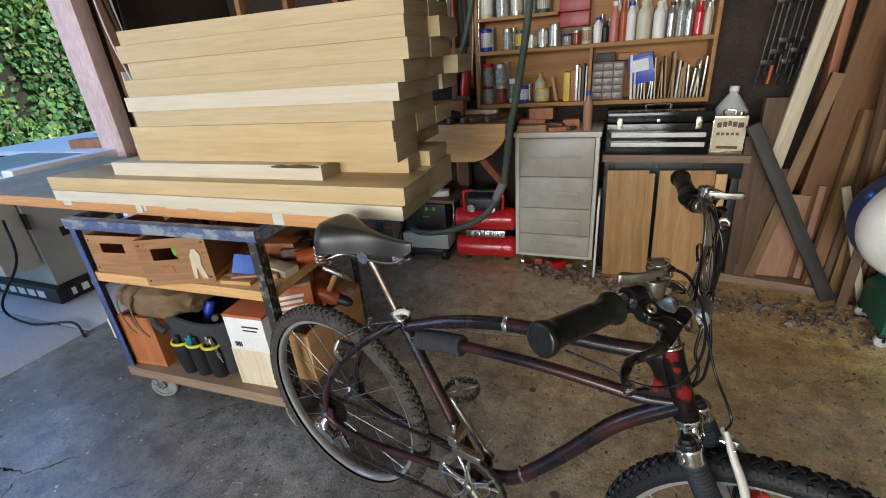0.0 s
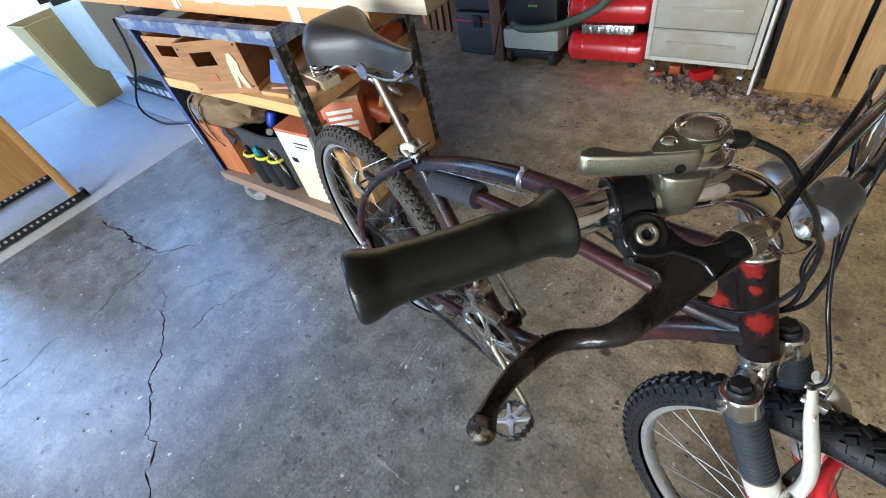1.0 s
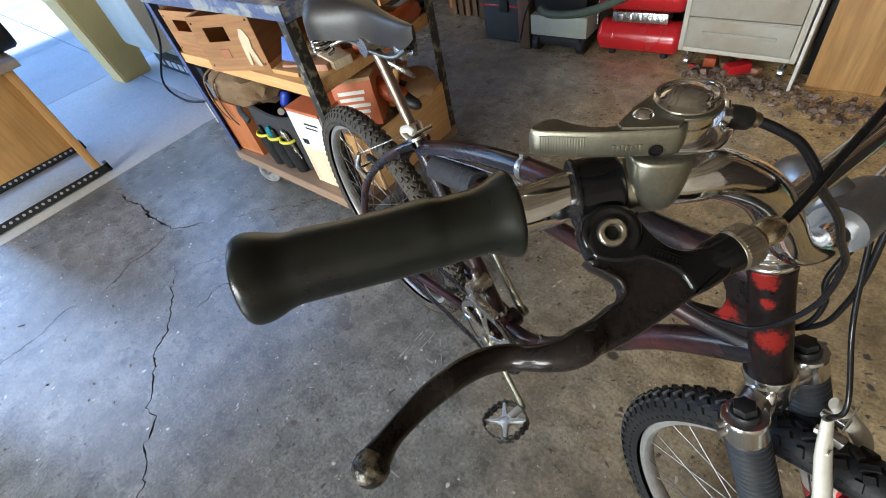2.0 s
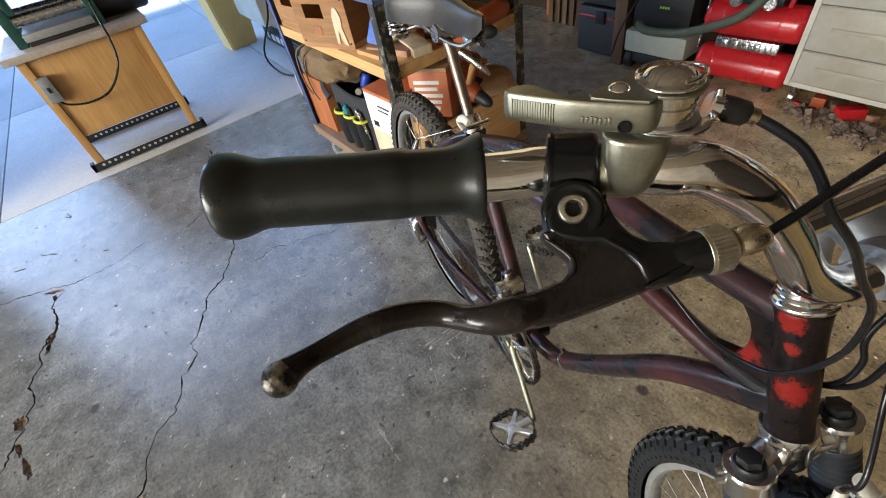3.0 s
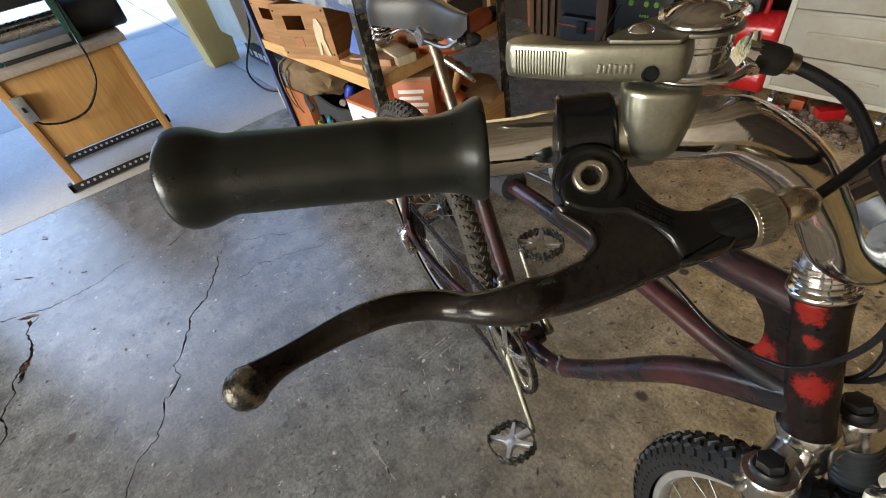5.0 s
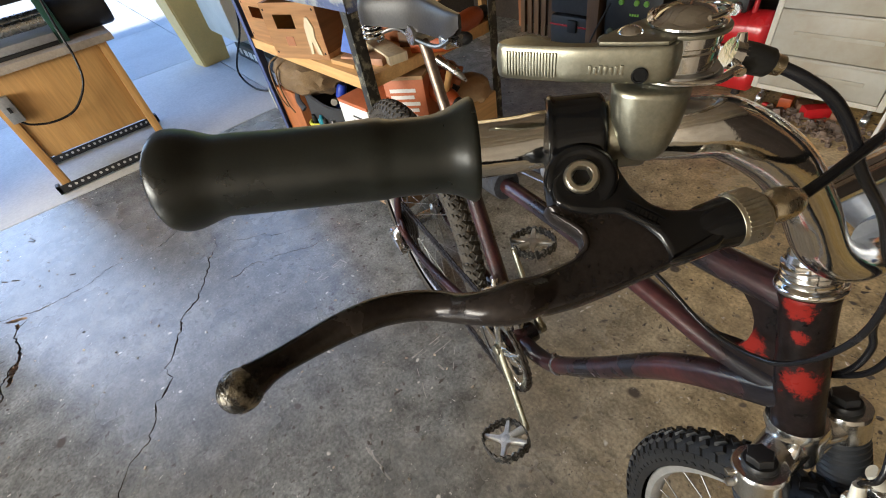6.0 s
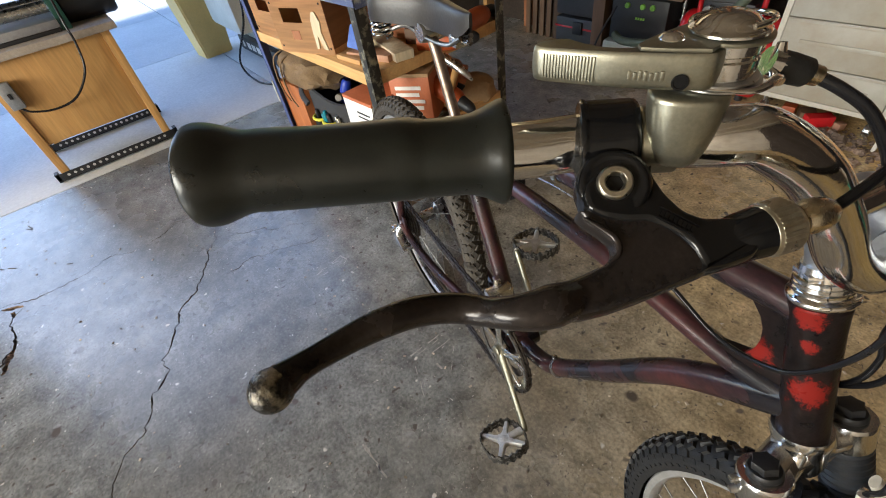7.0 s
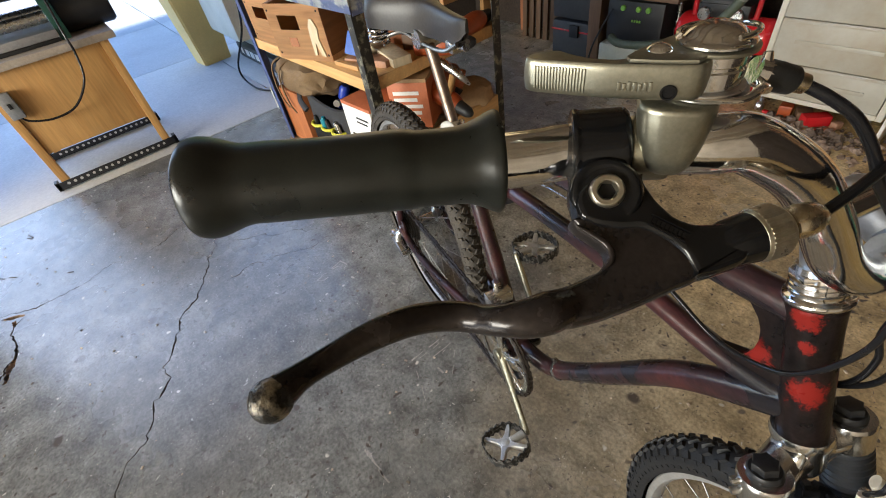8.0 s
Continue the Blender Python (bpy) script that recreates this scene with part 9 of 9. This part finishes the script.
for x in (-0.15, 0.17):
    for y in (-0.13, 0.13):
        bm = B()
        box(bm, x - 0.022, x + 0.022, y - 0.022, y + 0.022, 0.048, 0.068, 0.005)
        tube(bm, [(x, y - 0.017, 0.03), (x, y - 0.017, 0.055)], 0.006, 8)
        tube(bm, [(x, y + 0.017, 0.03), (x, y + 0.017, 0.055)], 0.006, 8)
        cst = part("caster", bm, BLACKPLASTIC, bl, "black swivel caster")
        bm = B()
        lathe(bm, [(0, -0.011), (0.024, -0.011), (0.028, -0.008), (0.028, 0.008), (0.024, 0.011), (0, 0.011)], axis((x, y, 0.028), (0, 1, 0)), 20)
        part("caster_wheel", bm, JUG, cst, "grey wheel")
DARKSTEEL = mat("dark_tool_steel", (0.045, 0.042, 0.040), 0.35, 0.8, (0.02, 0.018, 0.016), 40, 0.5, 200, 0.2, 0.05)
# tools hanging in the dark corner
for k in range(6):
    x = 1.02 + 0.030 * k
    cl = thing("bar_clamp", pose(x, 3.0, 1.02 + 0.05 * (k % 3), 0, 4, 0), "steel bar clamp hanging in the corner", "clamp", "clamps on the wall")
    bm = B()
    box(bm, -0.006, 0.006, -0.003, 0.003, 0, 0.42, 0.001)
    box(bm, -0.008, 0.06, -0.008, 0.008, 0.38, 0.40, 0.002)
    box(bm, -0.008, 0.06, -0.008, 0.008, 0.10, 0.125, 0.002)
    part("clamp_bar", bm, DARKSTEEL, cl)
    bm = B()
    tube(bm, [(0.05, 0, 0.10), (0.05, 0, 0.01)], 0.010, 10)
    part("clamp_handle", bm, ORANGE if k == 0 else BLACKPLASTIC, cl)

# ---- the door side: saw table, planer stand, bin, hedge ----
bm = B()
box(bm, DOOR_X - 0.17, DOOR_X + 0.03, 1.965, 2.055, -0.008, 2.35, 0.003)
tagged(part("door_post", bm, mat("faded_pink_door_post", (0.64, 0.46, 0.41), 0.7, 0, (0.50, 0.33, 0.28), 6, 0.5, 60, 0.15, 0.15, stretch=(1, 1, 0.3))), "faded pinkish wooden door post", "door post", kind="structure")
bm = B()
box(bm, DOOR_X + 0.0, DOOR_X + 0.022, 2.10, 2.20, -0.008, 2.35, 0.003)
tagged(part("door_jamb", bm, FIR_PINK), "second pinkish upright of the door frame", "door post", kind="structure")
board("switch_plate", pose(-2.38, 2.13, 1.17, 0, 0, 0), 0.012, 0.13, 0.16, WHITEPLASTIC, "grey switch plate fixed at the door post", "plate")
for k in range(6):
    bm = B()
    y = 2.06 + 0.03 * k
    tube(bm, [(-2.40, y, 1.85), (-2.37, y + 0.03 * math.sin(k), 1.5), (-2.34 + 0.02 * (k % 2), y + 0.04, 1.2), (-2.30, y + 0.05, 0.90)], 0.005 + 0.002 * (k % 2), 8, 8)
    tagged(part("loose_cord", bm, (WHITEPLASTIC, CABLE, BLACKPLASTIC)[k % 3]), "loose cord hanging by the door post", "cord", "cords at the door")

SAWGREY = mat("saw_cabinet_paint", (0.40, 0.41, 0.36), 0.42, 0, (0.33, 0.34, 0.29), 6, 0.4, 90, 0.06, 0.04)
IRON = mat("cast_iron_table", (0.42, 0.43, 0.45), 0.35, 0.7, (0.32, 0.32, 0.34), 5, 0.4, 90, 0.1, 0.04)
MELAMINE = mat("white_melamine", (0.74, 0.75, 0.76), 0.4, 0, (0.66, 0.66, 0.66), 5, 0.4, 90, 0.04, 0.03)
saw = thing("table_saw", pose(0, 0, 0), "grey cabinet table saw with a white side table", "table saw")
bm = B()
prism(bm, [(-3.64, 1.56), (-2.92, 1.56), (-2.92, 2.05), (-3.64, 2.05)], 0.62, Matrix.Translation((0, 0, 0.11)), 0.012)
part("saw_cabinet", bm, SAWGREY, saw, "grey-green steel cabinet")
bm = B()
box(bm, -3.70, -2.88, 1.52, 2.09, 0.0, 0.108, 0.006)
bs = part("saw_base", bm, BLACKPLASTIC, saw, "black base")
bm = B()
for k, w in enumerate((0.03, 0.05, 0.05, 0.05, 0.05, 0.05)):
    box(bm, -3.62 + 0.105 * k, -3.62 + 0.105 * k + w * 1.5, 1.517, 1.519, 0.030, 0.078, 0.0)
    box(bm, -2.879, -2.877, 1.60 + 0.062 * k, 1.60 + 0.062 * k + w * 0.85, 0.030, 0.078, 0.0)
tagged(part("base_lettering", bm, WHITEPLASTIC, bs, "white lettering blocks on the base"), kind="stuff")
bm = B()
box(bm, -3.00, -2.90, 1.556, 1.559, 0.50, 0.60, 0.0)
part("motor_plate", bm, BLACKPLASTIC, saw, "dark plate on the cabinet")
bm = B()
box(bm, -2.9185, -2.916, 1.70, 1.82, 0.40, 0.46, 0.0)
part("rating_plate", bm, BLACKPLASTIC, saw, "dark rating plate on the cabinet's end")
bm = B()
box(bm, -3.58, -2.94, 1.355, 1.558, 0.265, 0.74, 0.03)
part("motor_cover", bm, mat("pale_motor_cover", (0.60, 0.60, 0.52), 0.4, 0, (0.50, 0.50, 0.42), 6, 0.4, 90, 0.06, 0.04), saw, "pale grey bulging motor cover")
bm = B()
box(bm, -3.75, -2.72, 1.50, 2.10, 0.800, 0.845, 0.003)
part("saw_table", bm, IRON, saw, "cast iron table")
bm = B()
box(bm, -4.4, -2.72, 2.12, 2.95, 0.815, 0.850, 0.003)
part("outfeed_table", bm, MELAMINE, saw, "white outfeed table")
bm = B()
box(bm, -2.715, -2.18, 2.19, 2.62, 0.800, 0.835, 0.003)
part("side_table", bm, MELAMINE, saw, "white side table")
for dx in (0.0, -0.20):
    bm = B()
    box(bm, -0.032, 0.032, -0.62, 0.40, 0.796, 0.842, 0.004)
    rl = part("fence_rail", bm, BLACKPLASTIC, saw, "black fence rail")
    rl.matrix_basis = pose(-2.44 + dx, 1.75, 0, 0, 0, -16)
bm = B()
box(bm, -2.62, -2.52, 1.42, 2.20, 0.847, 0.905, 0.006)
part("rip_fence", bm, MELAMINE, saw, "white-faced rip fence")
for x, y in ((-4.3, 2.9), (-2.8, 2.9), (-2.10, 2.38), (-4.3, 2.2)):
    bm = B()
    box(bm, x - 0.025, x + 0.025, y - 0.025, y + 0.025, 0, 0.80, 0.003)
    part("table_leg", bm, BLACKPLASTIC, saw)
for k, (x, y, l, w, h, yaw, m_) in enumerate(((-3.20, 2.30, 0.42, 0.10, 0.06, 10, FIR_RED), (-2.62, 2.55, 0.30, 0.10, 0.03, 30, WHITEWOOD), (-2.9, 2.50, 0.36, 0.06, 0.03, -15, FIR_PINK), (-2.75, 2.38, 0.24, 0.05, 0.04, 50, PLY), (-3.0, 2.30, 0.25, 0.04, 0.02, 5, WHITEWOOD), (-2.95, 2.62, 0.34, 0.12, 0.05, -6, WHITEWOOD), (-2.42, 2.36, 0.30, 0.10, 0.03, 12, PLY))):
    zt = 0.8505 if x < -2.72 else 0.8355
    board("saw_offcut", pose(x, y, zt, 0, 0, yaw), l, w, h, m_, "offcut lying on the saw table", "offcut", "offcuts on the saw table")
bm = B()
tube(bm, [(-2.9, 1.45, 0.60), (-2.75, 1.36, 0.40), (-2.95, 1.28, 0.12), (-2.8, 1.30, 0.010), (-2.55, 1.38, 0.008), (-2.30, 1.30, 0.008)], 0.007, 8, 10)
tagged(part("power_cord", bm, CABLE), "black power cord trailing from the saw", "cord")

# planer on an oak stand
st = thing("planer_stand", pose(-2.465, 0.335, 0, 0, 0, 0), "oak-veneered machine stand on black perforated feet", "stand")
for y in (-0.285, 0.255):
    bm = B()
    box(bm, -0.034, 0.0, y, y + 0.040, 0.030, 0.605, 0.003)
    part("stand_leg", bm, OAK_UP, st)
    bm = B()
    box(bm, -0.52, -0.486, y, y + 0.040, 0.030, 0.605, 0.003)
    part("stand_leg", bm, OAK_UP, st)
bm = B()
box(bm, -0.030, -0.012, -0.243, 0.253, 0.195, 0.600, 0.002)
part("front_panel", bm, OAK_UP, st, "honey oak veneer panel")
for y in (-0.28, 0.262):
    bm = B()
    box(bm, -0.485, -0.036, y, y + 0.016, 0.195, 0.600, 0.002)
    part("side_panel", bm, OAK_UP, st)
bm = B()
box(bm, -0.50, -0.485, -0.243, 0.253, 0.195, 0.600, 0.002)
part("back_panel", bm, OAK_UP, st)
bm = B()
box(bm, -0.56, 0.030, -0.325, 0.335, 0.606, 0.640, 0.004)
part("stand_top", bm, mat("greyed_oak_top", (0.42, 0.36, 0.30), 0.45, 0, (0.30, 0.25, 0.20), 6, 0.5, 80, 0.15, 0.08, stretch=(0.6, 1, 1)), st, "greyed wooden top")
for x in (-0.018, -0.50):
    bm = B()
    box(bm, x - 0.022, x + 0.022, -0.320, 0.330, 0.004, 0.010, 0.001)
    box(bm, x + 0.018, x + 0.022, -0.320, 0.330, 0.010, 0.046, 0.001)
    box(bm, x - 0.022, x + 0.022, -0.320, -0.300, 0.0, 0.05, 0.002)
    box(bm, x - 0.022, x + 0.022, 0.310, 0.330, 0.0, 0.05, 0.002)
    ft = part("foot_rail", bm, BLACKPLASTIC, st, "black perforated steel foot rail")
    bm = B()
    for k in range(17):
        lathe(bm, [(0, 0.0008), (0.0075, 0.0008), (0.0075, 0)], Matrix.Translation((x + 0.022, -0.26 + 0.032 * k, 0.028)) @ Matrix.Rotation(radians(90), 4, "Y"), 10)
    tagged(part("perforation", bm, CONCRETE_DRIVE, ft, "pale round perforations"), kind="stuff")
bm = B()
box(bm, -0.004, 0.028, -0.262, -0.205, 0.400, 0.525, 0.006)
sb = part("switch_box", bm, mat("galvanised_switch_box", (0.36, 0.37, 0.39), 0.4, 0.6, (0.28, 0.29, 0.3), 20, 0.4, 100, 0.1, 0.05), st, "grey electrical switch box")
bm = B()
box(bm, 0.028, 0.034, -0.240, -0.226, 0.452, 0.478, 0.002)
part("toggle", bm, BLACKPLASTIC, sb)
bm = B()
tube(bm, [(0.012, -0.232, 0.400), (0.016, -0.20, 0.372), (0.035, -0.11, 0.355), (0.05, 0.0, 0.380), (0.055, 0.10, 0.480), (0.050, 0.135, 0.60), (0.045, 0.140, 0.68), (-0.02, 0.16, 0.86)], 0.0055, 10, 8)
part("machine_cable", bm, CABLE, st, "black cable looping from the switch")
bm = B()
for y in (-0.20, 0.21):
    tube(bm, [(-0.02, y, 0.60), (-0.02, y, 0.545)], 0.004, 6)
part("fixing", bm, STEEL, st)
MACHGREEN = mat("dark_machine_green", (0.018, 0.075, 0.055), 0.4, 0.1, (0.012, 0.05, 0.037), 10, 0.4, 90, 0.1, 0.05)
pn = thing("bench_planer", pose(-2.465, 0.335, 0.6405), "dark green bench thickness planer with black rollers", "planer")
for y in (-0.235, 0.120):
    for x in (-0.09, -0.42):
        bm = B()
        box(bm, x - 0.022, x + 0.022, y, y + 0.045, 0.0, 0.36, 0.005)
        part("column", bm, MACHGREEN, pn, "dark green column")
bm = B()
box(bm, -0.46, -0.05, -0.190, 0.120, 0.020, 0.055, 0.004)
part("planer_bed", bm, IRON, pn, "bare metal bed")
bm = B()
box(bm, -0.44, -0.06, -0.185, 0.115, 0.0, 0.018, 0.003)
part("planer_base", bm, BLACKPLASTIC, pn)
bm = B()
tube(bm, [(-0.12, -0.188, 0.105), (-0.12, 0.118, 0.105)], 0.026, 18)
part("roller", bm, STEEL, pn, "steel feed roller")
bm = B()
tube(bm, [(-0.36, -0.188, 0.105), (-0.36, 0.118, 0.105)], 0.026, 18)
part("roller", bm, STEEL, pn, "steel feed roller")
bm = B()
box(bm, -0.45, -0.06, -0.24, 0.17, 0.20, 0.36, 0.02)
part("planer_head", bm, BLACKPLASTIC, pn, "black cutter head housing")
bm = B()
lathe(bm, [(0, -0.10), (0.090, -0.10), (0.098, -0.085), (0.098, 0.13), (0.090, 0.145), (0, 0.145)], Matrix.Translation((-0.20, 0.30, 0.10)) @ Matrix.Rotation(radians(90), 4, "X"), 30)
part("motor", bm, BLACKPLASTIC, pn, "black cylindrical motor")

# waste bin
YELLOWBIN = mat("yellowed_bin_plastic", (0.80, 0.57, 0.20), 0.5, 0, (0.70, 0.48, 0.15), 5, 0.4, 80, 0.05, 0.05)
bn2 = thing("waste_bin", pose(-3.86, 1.33, -0.006, 0, 0, 6), "tall tapered cream-yellow plastic waste bin", "bin")
bm = B()
rings = []
for zz, wx, wy in ((0.0, 0.105, 0.115), (0.60, 0.140, 0.165), (0.615, 0.148, 0.173), (0.62, 0.142, 0.167), (0.60, 0.134, 0.159), (0.012, 0.100, 0.110)):
    rings.append([bm.verts.new((sx * wx, sy * wy, zz)) for sx, sy in ((-1, -1), (1, -1), (1, 1), (-1, 1))])
for a, b in zip(rings, rings[1:]):
    for j in range(4):
        bm.faces.new((a[j], a[(j + 1) % 4], b[(j + 1) % 4], b[j]))
bm.faces.new(rings[0][::-1])
bm.faces.new(rings[-1])
bmesh.ops.bevel(bm, geom=[e for e in bm.edges if abs(e.verts[0].co.z - e.verts[1].co.z) > 0.3], offset=0.012, segments=3, affect="EDGES")
part("bin_body", bm, YELLOWBIN, bn2)
bm = B()
box(bm, -0.115, 0.115, -0.135, 0.135, 0.50, 0.506, 0.0)
part("bin_liner", bm, FIR_RED, bn2, "reddish-brown contents")

# ivy-grown bank beyond the driveway
LEAF = mat("ivy_leaf", (0.105, 0.21, 0.045), 0.5, 0, (0.045, 0.105, 0.018), 3, 0.5, 30, 0.25, 0.1, island=0.5, world_space=True, spec=0.3)
LEAFB = mat("yellowish_ivy_leaf", (0.19, 0.26, 0.035), 0.4, 0, (0.12, 0.18, 0.02), 3, 0.5, 30, 0.25, 0.1, island=0.4, world_space=True)
LEAFC = mat("dry_ivy_leaf", (0.16, 0.11, 0.05), 0.6, 0, (0.09, 0.06, 0.03), 3, 0.5, 30, 0.25, 0.1, island=0.4, world_space=True)
HX = -13.6
hedge = thing("ivy_hedge", pose(0, 0, 0), "tall dense sunlit ivy hedge beyond the driveway", "hedge", kind="stuff")


def hedge_face(y, z_):
    return HX + 0.45 * noise.noise(Vector((y * 0.5, z_ * 0.5, 3)))


bm = B()
grid = []
for i in range(41):
    row = []
    for j in range(17):
        y, z_ = -2.0 + 0.5 * i, -0.17 + 0.42 * j
        row.append(bm.verts.new((hedge_face(y, z_), y, z_)))
    grid.append(row)
for a, b in zip(grid, grid[1:]):
    for j in range(16):
        bm.faces.new((a[j], b[j], b[j + 1], a[j + 1]))
bmesh.ops.solidify(bm, geom=bm.faces[:], thickness=0.7)
part("hedge_core", bm, mat("dark_ivy_stems", (0.045, 0.060, 0.022), 0.9, 0, (0.060, 0.040, 0.022), 9, 0.5, 60, 0.3, 0.3), hedge, "shaded tangle of stems")
hr = random.Random(8)
verts, faces, mats = [], [], []
shape = ((0, -0.9), (0.55, -0.55), (0.95, -0.35), (0.62, 0.15), (0.0, 1.0), (-0.62, 0.15), (-0.95, -0.35), (-0.55, -0.55))
for k in range(30000):
    y, z_ = hr.uniform(3.0, 15.0), hr.uniform(-0.15, 6.3)
    clump = noise.noise(Vector((y * 0.9, z_ * 0.9, 7.0)))
    if clump < -0.25 and hr.random() < 0.75:
        continue
    x = hedge_face(y, z_) + 0.10 + hr.uniform(-0.06, 0.26) + 0.25 * clump
    s = hr.uniform(0.045, 0.115)
    m_ = Matrix.Translation((x, y, z_)) @ Euler((hr.uniform(-0.8, 0.8), radians(90) + hr.uniform(-0.9, 0.5), hr.uniform(-0.8, 0.8))).to_matrix().to_4x4() @ Matrix.Rotation(hr.uniform(0, 6.28), 4, "Z")
    b0 = len(verts)
    for px, py in shape:
        verts.append(tuple(m_ @ Vector((px * s, py * s, -0.22 * s * abs(px)))))
    faces.append((b0, b0 + 1, b0 + 2, b0 + 3, b0 + 4))
    faces.append((b0, b0 + 4, b0 + 5, b0 + 6, b0 + 7))
    roll = hr.random()
    mm = 2 if roll < 0.08 else 1 if roll < 0.34 + 0.3 * max(0, clump) else 0
    mats += [mm, mm]
me = bpy.data.meshes.new("leaves")
me.from_pydata(verts, [], faces)
for m_ in (LEAF, LEAFB, LEAFC):
    me.materials.append(m_)
me.polygons.foreach_set("material_index", mats)
lv = new("leaves", me)
lv.parent = hedge
tagged(lv, "small green and yellowish ivy leaves", kind="stuff")
